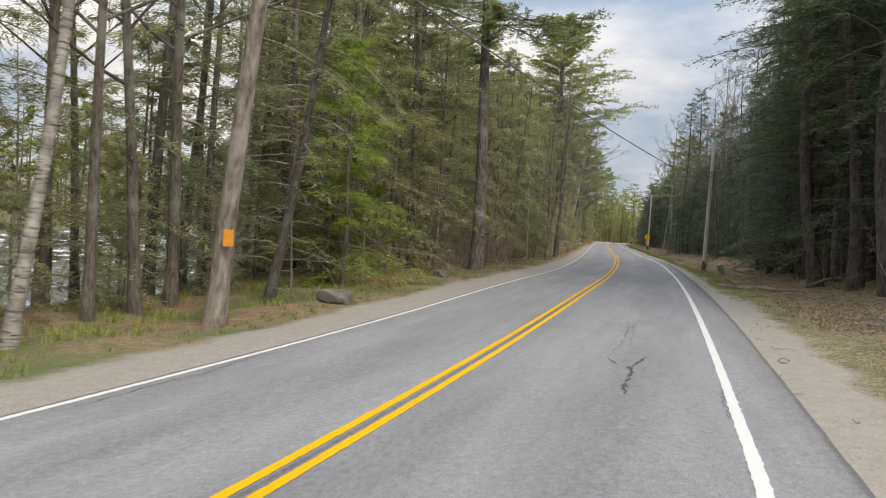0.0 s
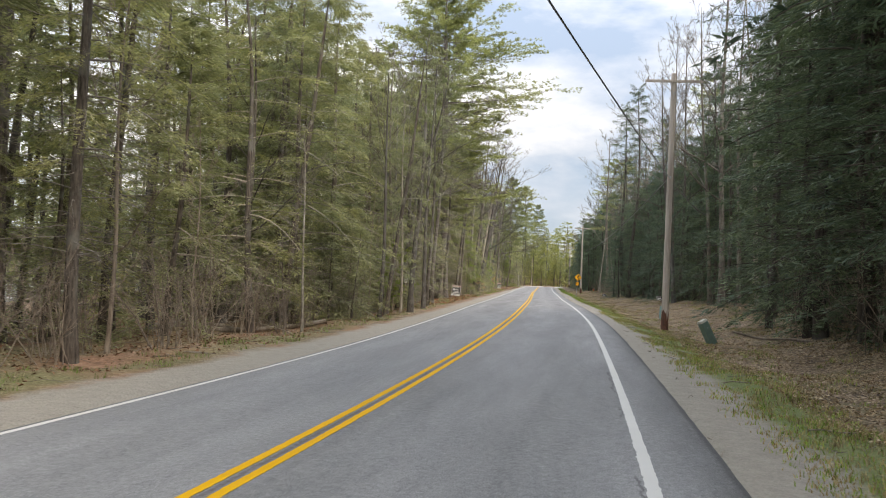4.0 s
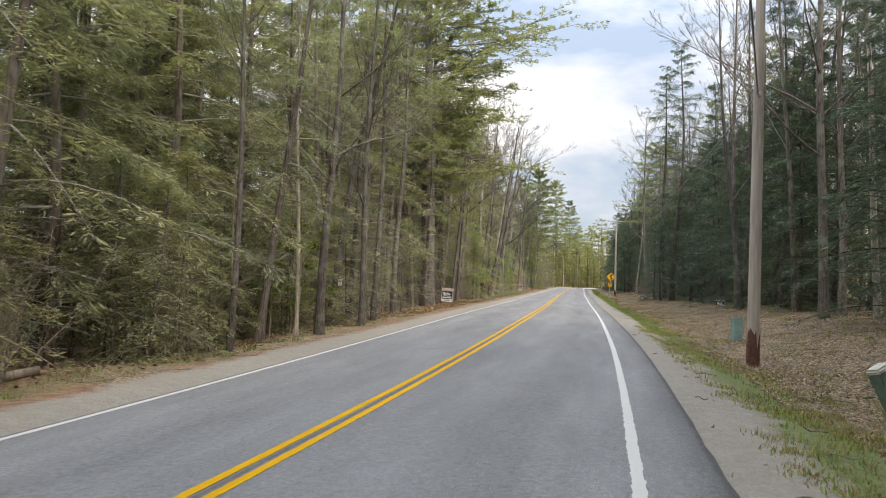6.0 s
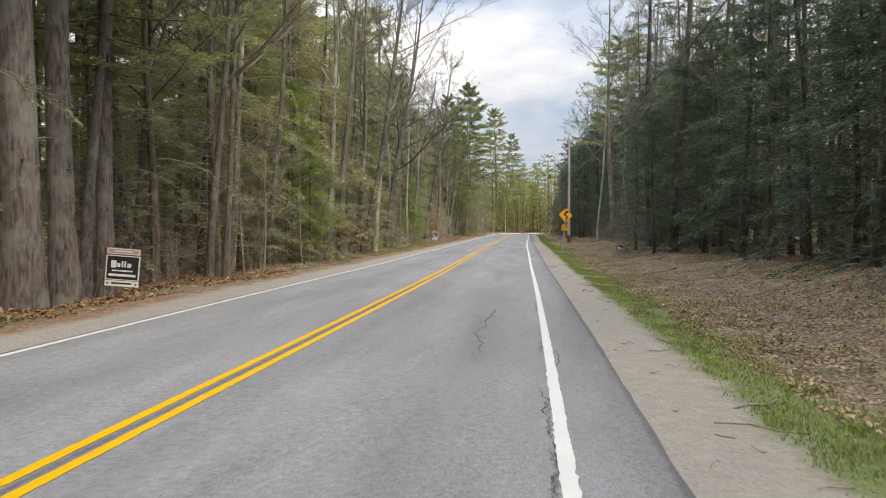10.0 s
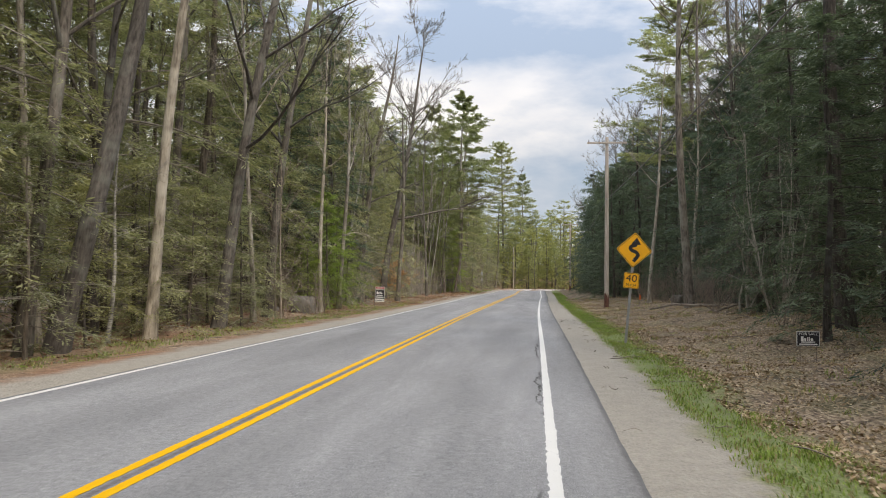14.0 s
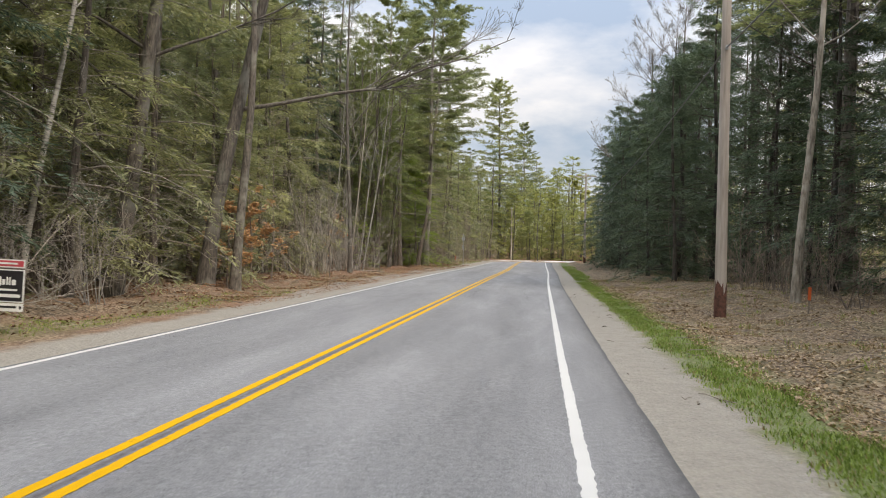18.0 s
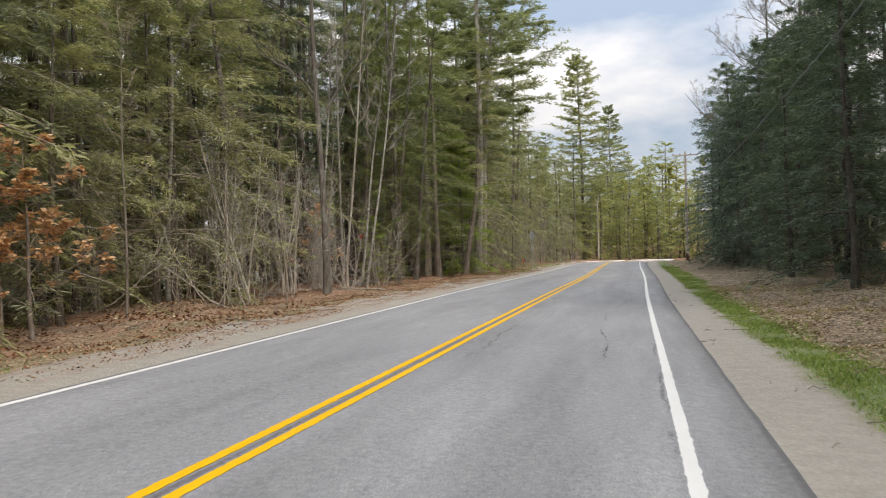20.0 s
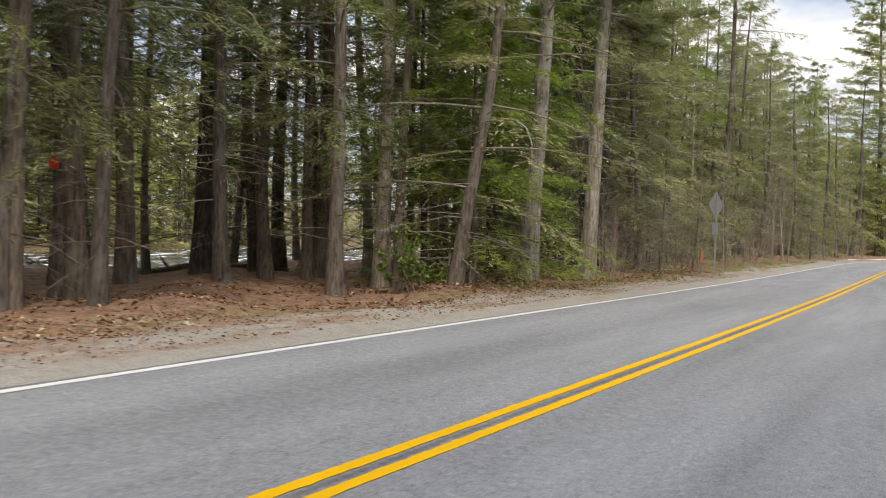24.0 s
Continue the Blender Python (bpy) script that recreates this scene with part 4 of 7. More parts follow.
# kind: how to build a variant, its height and trunk radius, bark, leaf, names and words
KINDS = {
    "hemlock": (lambda k: make_hemlock(100 + k, 14, 0.15, 0.8 + 0.5 * k), 4, 14, 0.15, BARK_HEM, LEAF_HEM, "hemlock_tree", "tall hemlock with drooping olive-green sprays and a brown trunk"),
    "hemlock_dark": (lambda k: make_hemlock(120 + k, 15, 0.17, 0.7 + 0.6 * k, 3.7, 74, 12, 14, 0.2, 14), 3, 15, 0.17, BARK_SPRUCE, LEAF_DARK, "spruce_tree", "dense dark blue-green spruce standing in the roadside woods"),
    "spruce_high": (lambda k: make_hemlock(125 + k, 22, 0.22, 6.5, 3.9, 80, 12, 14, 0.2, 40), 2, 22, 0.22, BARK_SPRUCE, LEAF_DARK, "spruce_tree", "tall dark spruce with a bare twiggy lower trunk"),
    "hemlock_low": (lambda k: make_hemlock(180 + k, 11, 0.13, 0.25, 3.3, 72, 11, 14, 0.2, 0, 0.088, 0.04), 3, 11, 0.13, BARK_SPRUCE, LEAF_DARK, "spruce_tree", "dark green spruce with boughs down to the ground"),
    "hemlock_skirt": (lambda k: make_hemlock(190 + k, 9, 0.1, 0.4, 3.2, 56, 12, 15, 0.18, 12), 3, 9, 0.1, BARK_HEM, LEAF_HEM, "hemlock_tree", "leafy green hemlock with long boughs near the ground"),
    "hemlock_bright": (lambda k: make_hemlock(195 + k, 8, 0.09, 0.5, 2.6, 56, 12, 15, 0.18, 4), 2, 8, 0.09, BARK_HEM, LEAF_FRESH, "hemlock_tree", "young conifer in bright yellow-green sprays beside the road"),
    "hemlock_high": (lambda k: make_hemlock(140 + k, 17, 0.18, 3.0 + 0.9 * k, 3.8, 58, 12, 15, 0.19, 40), 3, 17, 0.18, BARK_HEM, LEAF_HEM, "hemlock_tree", "high-crowned hemlock with dead lower twigs on a straight trunk"),
    "deadlimb": (lambda k: make_hemlock(145 + k, 15, 0.15, 7.5, 3.2, 34, 11, 14, 0.185, 80, 0.085, 0.1, 2.6), 2, 15, 0.15, BARK_GREY, LEAF_HEM, "hemlock_tree", "conifer whose lower trunk bristles with long dead pale twigs"),
    "softwood": (lambda k: make_hemlock(170 + k, 12, 0.14, 0.4, 4.2, 56, 10, 6, 0.34, 0, 0.14), 3, 12, 0.14, BARK_GREY, LEAF_OLIVE, "conifer_tree", "broad pale olive conifer in the woods at the bend"),
    "hemlock_shade": (lambda k: make_hemlock(150 + k, 17, 0.18, 2.8 + 0.9 * k, 4.0, 66, 12, 14, 0.19, 24), 3, 17, 0.18, BARK_HEM, LEAF_SHADED, "hemlock_tree", "hemlock coloured as in shade, with a bare lower trunk on red-brown needles"),
    "hemlock_young": (lambda k: make_hemlock(160 + k, 4.6, 0.05, 0.2, 2.0, 48, 10, 11, 0.13, 0, 0.1), 3, 4.6, 0.05, BARK_HEM, LEAF_HEM, "young_hemlock", "young hemlock with fresh green sprays down to the ground"),
    "pine": (lambda k: make_pine(200 + k, 25, 0.3, 9 + 1.5 * k), 3, 25, 0.3, BARK_PINE, LEAF_PINE, "white_pine", "tall white pine with a thick furrowed grey trunk"),
    "pine_wide": (lambda k: make_pine(241 + k, 27, 0.42, 8.5, 8.2, 12, 14, 13), 1, 27, 0.42, BARK_PINE, LEAF_PINE, "white_pine", "huge old white pine with long level limbs over the road"),
    "pine_low": (lambda k: make_pine(220 + k, 32, 0.3, 7.0, 5.6, 27, 10, 11, 10, 1.0, 0.42), 2, 32, 0.3, BARK_PINE, LEAF_PINE, "white_pine", "white pine with layered branches open to the sky"),
    "pine_grey": (lambda k: make_pine(203 + k, 24, 0.26, 8.5, 4.6, 13, 12, 13, 26), 2, 24, 0.26, BARK_PALE, LEAF_PINE, "white_pine", "tall pine with a pale grey lichen-covered trunk beside the road"),
    "bare": (lambda k: make_bare(300 + k, 19, 0.17, 7.0 - k, 12), 4, 19, 0.17, BARK_GREY, None, "bare_tree", "leafless grey-barked broadleaf tree in early spring"),
    "bare_pale": (lambda k: make_bare(320 + k, 13, 0.1, 4.5, 10, 6, 5, 0.04, 0.28), 3, 13, 0.1, BARK_PALE, None, "bare_tree", "slender leafless tree with pale grey bark"),
    "maple": (lambda k: make_bare(340 + k, 19, 0.24, 5.0, 15, 9, 7, 0.05, 0.4, 0, 0.1, 0.01, 0.006, 5, 0.5), 2, 19, 0.24, BARK_GREY, None, "maple_tree", "large leafless maple spreading fine twigs against the sky"),
    "birch": (lambda k: make_bare(360 + k, 12, 0.075, 4.5, 9, 6, 5, 0.02, 0.2), 3, 12, 0.075, BARK_BIRCH, None, "birch_tree", "slim leaning birch with white peeling bark"),
    "sapling": (lambda k: make_bare(380 + k, 6, 0.035, 1.0, 12, 5, 4, 0.03, 0.26, 0, 0.1, 0.012, 0.004, 0), 4, 6, 0.035, BARK_TWIG, None, "sapling", "thin leafless sapling with fine grey-brown twigs"),
    "budding": (lambda k: make_bare(400 + k, 15, 0.14, 4.0, 12, 7, 5, 0.02, 0.3, 3200, 0.13, 0.01, 0.006, 0), 3, 15, 0.14, BARK_GREY, LEAF_OLIVE, "budding_tree", "broadleaf tree in yellow-green spring bud"),
    "young_leafy": (lambda k: make_bare(420 + k, 5, 0.04, 0.5, 14, 6, 4, 0.02, 0.34, 3600, 0.08, 0.01, 0.005, 0), 2, 5, 0.04, BARK_TWIG, LEAF_YOUNG, "leafy_sapling", "young tree covered in bright new green leaves"),
    "beech": (lambda k: make_bare(440 + k, 4.2, 0.035, 0.6, 13, 6, 4, 0.02, 0.34, 1500, 0.1, 0.01, 0.005, 0), 2, 4.2, 0.035, BARK_TWIG, LEAF_BEECH, "beech_sapling", "beech sapling still holding dry orange leaves"),
    "shrub": (lambda k: make_shrub(460 + k), 4, 2.6, 0.016, BARK_TWIG, None, "shrub", "leafless thicket of thin brown stems at the roadside"),
    "shrub_tall": (lambda k: make_shrub(480 + k, 6.0, 5, 0.036, 0.3, 10, 4, 0, 0.07, 0.07), 4, 6.0, 0.03, BARK_STEM, None, "shrub", "clump of tall pale leafless stems at the edge of the woods"),
    "tangle": (lambda k: make_shrub(520 + k, 3.4, 11, 0.016, 0.75, 9, 5, 0, 0.07, 0.12), 3, 3.4, 0.016, BARK_STEM, None, "shrub", "arching tangle of pale dead twigs at the edge of the woods"),
    "bush": (lambda k: make_shrub(500 + k, 1.2, 10, 0.01, 0.5, 6, 4, 1500, 0.075), 2, 1.2, 0.01, BARK_TWIG, LEAF_YOUNG, "bush", "small bush in bright yellow-green leaf"),
}
CATEGORY = {"hemlock": "tree", "shrub": "shrub", "shrub_tall": "shrub", "tangle": "shrub", "bush": "bush"}
built = {}


def plant(kind, x, y, h=None, r=None, turn=None, lean=0.0, toward=0.0, variant=None, sink=0.0):
    """One tree or shrub at a plan position; lean in degrees towards a compass angle (0: +x)."""
    make, count, h0, r0, wood_mat, leaf_mat, name, words = KINDS[kind]
    rng = random.Random(int(x * 131) * 7919 + int(y * 131))
    k = rng.randrange(count) if variant is None else variant
    turn = rng.uniform(0, 360) if turn is None else turn
    kz = (h / h0) if h else rng.uniform(0.85, 1.15)
    kx = (r / r0) if r else kz * rng.uniform(0.85, 1.15)
    kx = min(max(kx, 0.45), 1.4 if "hemlock" in kind else 2.2)
    m = Matrix.Translation((x, y, floor_z(x, y) - sink))
    m = m @ pose(0, 0, 0, 0, 0, toward) @ pose(0, 0, 0, 0, lean, 0) @ pose(0, 0, 0, 0, 0, turn - toward) @ Matrix.Diagonal((kx, kx, kz, 1))
    if (kind, k) in built:
        first = built[kind, k]
        return copy_thing(first, m @ Matrix.Diagonal((1 / first.scale[0], 1 / first.scale[1], 1 / first.scale[2], 1)))
    root = thing(name, Matrix(), words, CATEGORY.get(kind, "tree"), "woods along the road")
    wood, limbs, crown = make(k)
    twig_mat = DEAD_TWIG if leaf_mat == LEAF_HEM else wood_mat
    low = "shrub" in kind or kind in ("bush", "tangle")
    part("clump" if low else "trunk", grid_mesh("trunk", *wood, [wood_mat], True), wood_mat, root)
    top = part("crown", grid_mesh("crown", *(crown or limbs), [leaf_mat if crown else wood_mat], crown is None), None, root)
    if crown:
        tagged(part("branchwork", grid_mesh("branchwork", *limbs, [twig_mat], True), twig_mat, top), kind="stuff")
    root.matrix_basis = m
    built[kind, k] = root
    return root

# trees that stand out, from the start of the road to its end
plant("bare_pale", -4.5, 17.8, 19, 0.24, variant=0, lean=4)
plant("birch", -6.16, 12.6, 13, 0.12, lean=4)
plant("bare", -7.1, 17.7, 17, 0.13)
plant("bare", -6.6, 19.0, 17, 0.14, lean=-6)
plant("bare", -6.9, 22.5, 19, 0.17)
plant("hemlock_high", -4.5, 23.2, 15, 0.15, lean=8)
plant("hemlock_bright", -3.2, 28.6, 8.5, 0.1)
plant("hemlock_bright", -4.2, 32.0, 9.5, 0.11)
plant("young_leafy", -2.9, 32.6, 6.0, 0.05)
plant("pine", 1.8, 42.5, 26, 0.34, variant=1)
plant("pine", -2.0, 55.5, 24, 0.3)
plant("bare", -0.32, 41.7, 13, 0.1)
plant("hemlock_high", 2.15, 49.5, 16, 0.15)
plant("sapling", -0.4, 42.0, 9, 0.05)
plant("sapling", 2.2, 51.6, 10, 0.06)
plant("pine", -3.5, 76.0, 26, 0.36, lean=3)
plant("bare_pale", 5.9, 59.3, 7, 0.05)
plant("bare", 3.8, 61.9, 12, 0.1)
plant("hemlock_high", 8.6, 71.3, 14, 0.12, lean=7)
plant("bare", 8.3, 69.2, 12, 0.09)
plant("bare_pale", 9.3, 73.1, 12, 0.07)
plant("young_leafy", 8.9, 76.2, 3.4, 0.05)
plant("hemlock_skirt", 5.6, 73.5, 6.5)
plant("hemlock_skirt", 6.6, 77.4, 7)
plant("hemlock_skirt", 8.0, 81.0, 7)
plant("hemlock_skirt", 4.4, 69.6, 7)
plant("hemlock_young", 7.6, 77.8, 2.8)
plant("hemlock_young", 9.4, 82.4, 2.6)
plant("hemlock_young", 6.4, 71.6, 2.4)
plant("young_leafy", 8.3, 74.6, 2.8, 0.035)
plant("shrub", 23.9, 158.0, 1.6)
plant("shrub", 22.4, 157.2, 1.8)
plant("hemlock_young", 7.0, 72.6, 3.4)
plant("hemlock_bright", 23.0, 160.6, 3.6)
plant("hemlock_bright", 23.6, 163.2, 4.2)
plant("hemlock_bright", 22.4, 163.4, 4.6)
plant("hemlock_young", 21.6, 151.5, 2.6)
plant("hemlock_young", 20.0, 141.6, 2.2)
plant("deadlimb", 9.3, 81.9, 15, 0.17, lean=9, toward=-10)
plant("deadlimb", 11.0, 82.5, 14, 0.12, lean=2)
plant("deadlimb", 8.2, 88.5, 16, 0.14)
plant("bare", 10.7, 80.0, 15, 0.12)
plant("bare", 9.8, 74.6, 14, 0.15)
plant("bare", 11.6, 88.0, 16, 0.14)
plant("pine_wide", 13.25, 102.1, 27, 0.42)
plant("pine", 13.25, 104.6, 27, 0.33, variant=2)
plant("pine", 13.3, 107.4, 25, 0.24, variant=0)
plant("bare_pale", 10.4, 99.9, 15, 0.13)
plant("birch", 9.5, 87.2, 14, 0.1)
plant("hemlock_high", 13.1, 97.3, 12, 0.12)
plant("bare", 15.15, 111.9, 18, 0.13, lean=3)
plant("bare", 15.5, 112.6, 18, 0.11, lean=5)
plant("hemlock_high", 13.7, 110.9, 17, 0.15)
plant("bare", 14.2, 117.3, 19, 0.15, lean=3)
plant("bare_pale", 14.6, 119.9, 17, 0.15, lean=7)
plant("bare", 16.0, 120.5, 16, 0.14, lean=2)
plant("bare_pale", 18.1, 129.5, 19, 0.19)
plant("bare", 18.7, 130.0, 19, 0.19, lean=3)
plant("bare", 19.4, 136.2, 19, 0.17, lean=3)
plant("bare", 19.75, 137.0, 19, 0.24, lean=9)
plant("birch", 20.0, 139.6, 6, 0.06)
plant("bare_pale", 20.6, 141.2, 19, 0.17, lean=6)
plant("bare", 21.4, 146.2, 20, 0.22, lean=9)
plant("bare_pale", 22.0, 149.7, 15, 0.1)
plant("bare", 21.9, 154.0, 20, 0.2, lean=6)
plant("maple", 26.6, 180.9, 20, 0.27, lean=5, variant=0)
plant("bare_pale", 24.3, 164.4, 15, 0.13, lean=3)
plant("bare_pale", 23.6, 161.1, 15, 0.12)
plant("birch", 24.0, 172.8, 13, 0.09, lean=7)
plant("bare", 24.8, 177.0, 19, 0.27, lean=6)
plant("bare", 27.7, 180.1, 15, 0.17)
plant("beech", 27.6, 184.5, 3.9, 0.05)
plant("beech", 27.2, 184.1, 3.2, 0.05)
plant("beech", 27.0, 182.9, 2.6, 0.04)
plant("beech", 19.0, 129.7, 2.0, 0.035)
plant("hemlock_bright", 16.4, 126.6, 9)
plant("hemlock_bright", 17.4, 124.6, 6)
plant("hemlock_bright", 23.9, 161.9, 6.0)
plant("hemlock_bright", 24.2, 164.6, 5.5)
plant("hemlock_bright", 24.6, 166.8, 4.5)
plant("shrub", 22.6, 153.6, 3.0)
plant("shrub", 22.4, 155.4, 2.6)
plant("shrub", 23.7, 156.4, 2.2)
plant("sapling", 22.7, 151.8, 7)
plant("sapling", 22.4, 152.9, 6)
plant("hemlock_skirt", 21.0, 160.5, 9)
plant("hemlock_skirt", 21.8, 165.5, 10)
plant("shrub_tall", 28.0, 195.3, 6.5)
plant("shrub_tall", 28.9, 194.0, 6.8)
plant("shrub_tall", 29.2, 198.8, 6.2)
plant("tangle", 28.6, 196.2, 3.2)
plant("tangle", 29.8, 199.6, 3.0)
plant("shrub_tall", 29.3, 197.4, 6.0)
plant("hemlock_skirt", 25.6, 190.4, 11)
plant("hemlock_skirt", 26.6, 193.2, 10)
plant("hemlock_skirt", 24.8, 186.6, 11)
plant("hemlock_skirt", 26.4, 188.0, 8)
plant("beech", 29.6, 201.6, 3.4, 0.03)
plant("birch", 26.6, 194.2, 13, 0.075)
plant("birch", 31.2, 204.1, 13, 0.055, lean=6)
plant("bare_pale", 30.5, 203.2, 14, 0.055, lean=3)
plant("birch", 30.9, 204.6, 10, 0.06, lean=8)
plant("bare_pale", 30.2, 204.4, 14, 0.05, lean=1)
plant("pine", 24.3, 201.5, 22, 0.22)
plant("bare", 30.7, 197.6, 17, 0.12)
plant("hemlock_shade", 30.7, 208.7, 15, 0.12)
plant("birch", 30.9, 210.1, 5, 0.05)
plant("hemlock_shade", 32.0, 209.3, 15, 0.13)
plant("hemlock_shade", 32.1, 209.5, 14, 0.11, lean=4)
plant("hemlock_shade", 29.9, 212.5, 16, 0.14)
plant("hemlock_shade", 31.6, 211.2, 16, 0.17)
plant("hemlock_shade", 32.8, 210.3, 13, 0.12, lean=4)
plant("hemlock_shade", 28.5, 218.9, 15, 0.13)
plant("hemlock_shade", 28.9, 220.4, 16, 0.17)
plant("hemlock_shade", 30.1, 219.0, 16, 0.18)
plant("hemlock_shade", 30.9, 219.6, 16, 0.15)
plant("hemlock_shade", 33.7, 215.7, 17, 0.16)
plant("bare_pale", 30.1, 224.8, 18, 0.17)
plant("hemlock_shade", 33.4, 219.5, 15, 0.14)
plant("hemlock", 35.1, 218.8, 12, 0.17, lean=4)
plant("pine_grey", 35.8, 222.4, 24, 0.25, lean=2, variant=0)
plant("pine_grey", 36.2, 228.3, 24, 0.26, lean=3, variant=1)
plant("pine_grey", 32.9, 219.6, 22, 0.2, variant=0)
plant("hemlock_bright", 34.9, 220.4, 8)
plant("hemlock_bright", 35.4, 224.6, 8.5)
plant("hemlock_bright", 33.4, 221.2, 9.5)
plant("hemlock_bright", 34.6, 223.0, 9)
plant("hemlock_bright", 34.9, 226.0, 8)
plant("hemlock", 34.0, 225.0, 15)
plant("hemlock_bright", 31.6, 222.6, 10)
plant("pine", 35.0, 233.0, 22, 0.26, variant=2)
plant("bush", 34.6, 217.2)
plant("hemlock_bright", 31.2, 206.6, 3.2)
plant("hemlock_young", 32.2, 207.6, 1.6)
plant("pine_low", 52.8, 303.0, 32, 0.3, variant=0)
plant("pine_low", 61.0, 330.0, 27, 0.25, variant=1)
plant("hemlock_skirt", -4.8, 37.6, 10)
plant("hemlock_skirt", -6.2, 42.0, 11)
plant("hemlock_skirt", -7.0, 33.0, 10)
plant("hemlock_skirt", -10.2, 22.6, 9)
plant("hemlock_skirt", -9.4, 27.2, 9)
plant("hemlock_skirt", -10.6, 18.2, 8)
plant("hemlock_young", -8.0, 16.4, 2.6)
plant("hemlock_young", -7.4, 20.4, 2.2)
plant("hemlock_young", -2.2, 34.4, 2.4)
plant("hemlock_young", -3.0, 38.4, 3.2)
plant("hemlock_young", -3.6, 30.6, 2.2)
plant("shrub", -1.9, 32.6, 1.4)
plant("shrub", -2.8, 35.8, 1.8)
plant("shrub_tall", 29.8, 202.2, 6.5)
plant("shrub_tall", 29.7, 203.2, 6.0)
plant("birch", 29.3, 204.2, 13, 0.055, lean=3)
# right-hand side
for s, u, h in ((53, 8.2, 24), (58, 7.6, 25), (63, 7.2, 24), (68, 7.8, 25), (74, 8.2, 24), (208.5, -14.8, 17), (213, -15.8, 17), (217, -16.2, 18), (221, -16.4, 18)):
    x, y = (float(k) for k in plan(s, u))
    plant("spruce_high", x, y, h, 0.22)
for s, u in ((244, 11.0), (252, 10.4), (238, 12.5)):
    x, y = (float(k) for k in plan(s, u))
    plant("maple", x, y, 24, 0.28)
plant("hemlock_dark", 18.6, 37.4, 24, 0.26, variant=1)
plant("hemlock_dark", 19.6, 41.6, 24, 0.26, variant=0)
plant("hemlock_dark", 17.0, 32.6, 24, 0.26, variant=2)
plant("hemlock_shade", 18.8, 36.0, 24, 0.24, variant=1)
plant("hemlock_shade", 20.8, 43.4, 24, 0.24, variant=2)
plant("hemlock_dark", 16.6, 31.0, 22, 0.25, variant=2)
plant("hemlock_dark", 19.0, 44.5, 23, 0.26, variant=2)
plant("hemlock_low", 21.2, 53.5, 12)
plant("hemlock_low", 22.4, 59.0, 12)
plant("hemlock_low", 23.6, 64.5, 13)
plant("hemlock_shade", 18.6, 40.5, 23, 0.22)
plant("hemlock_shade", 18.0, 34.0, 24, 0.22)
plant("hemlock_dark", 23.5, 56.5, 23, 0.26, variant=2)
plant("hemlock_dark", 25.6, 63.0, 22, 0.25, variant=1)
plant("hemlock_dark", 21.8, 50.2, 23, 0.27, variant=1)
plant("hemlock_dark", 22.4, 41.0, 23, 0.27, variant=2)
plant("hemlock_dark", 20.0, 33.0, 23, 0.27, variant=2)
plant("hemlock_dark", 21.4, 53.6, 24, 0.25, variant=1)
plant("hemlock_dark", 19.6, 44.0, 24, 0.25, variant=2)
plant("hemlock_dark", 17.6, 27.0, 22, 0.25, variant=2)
plant("spruce_high", 36.9, 130.5, 25, 0.24)
plant("hemlock_low", 35.6, 129.8, 8)
plant("hemlock_low", 37.4, 138.8, 8)
plant("spruce_high", 17.0, 38.8, 24, 0.3, lean=-3)
plant("spruce_high", 16.1, 33.4, 23, 0.3)
plant("spruce_high", 18.5, 43.2, 24, 0.29)
plant("spruce_high", 15.2, 29.0, 23, 0.3)
plant("hemlock_high", 20.6, 44.8, 18, 0.26)
plant("hemlock_dark", 19.6, 47.0, 14, 0.24)
plant("hemlock_dark", 21.6, 52.0, 16, 0.24)
plant("spruce_high", 39.4, 141.5, 25, 0.24)
plant("bare", 46.5, 160.0, 24, 0.2)
plant("bare", 31.9, 100.0, 22, 0.16)
plant("bare", 32.5, 100.5, 22, 0.15)
plant("bare", 28.7, 82.1, 22, 0.2, lean=-2)
plant("bare", 31.1, 90.2, 21, 0.15, lean=-4)
plant("bare", 43.7, 165.5, 25, 0.26)
plant("bare_pale", 45.7, 179.2, 18, 0.15)
plant("bare", 30.2, 95.0, 18, 0.17, lean=-3)
plant("bare", 46.9, 167.1, 24, 0.2)
plant("bare", 49.0, 176.3, 24, 0.25)
plant("pine", 51.6, 186.5, 24, 0.4)
plant("bare_pale", 46.5, 173.0, 15, 0.14, lean=6)


# stretches (s, u) where the trunks stand clear of low boughs
OPEN_FLOOR = ((61, 68.5, -19.0, -12.8), (43, 57, -14.8, 0), (98, 116, -14.0, 0), (206, 224, -28.0, -12.0), (212, 220, -18.0, 0), (213, 228, -26.0, -18.0), (217, 238, -34.0, -24.0))
SPREADING = ("hemlock", "hemlock_skirt", "hemlock_low", "hemlock_young", "hemlock_dark")


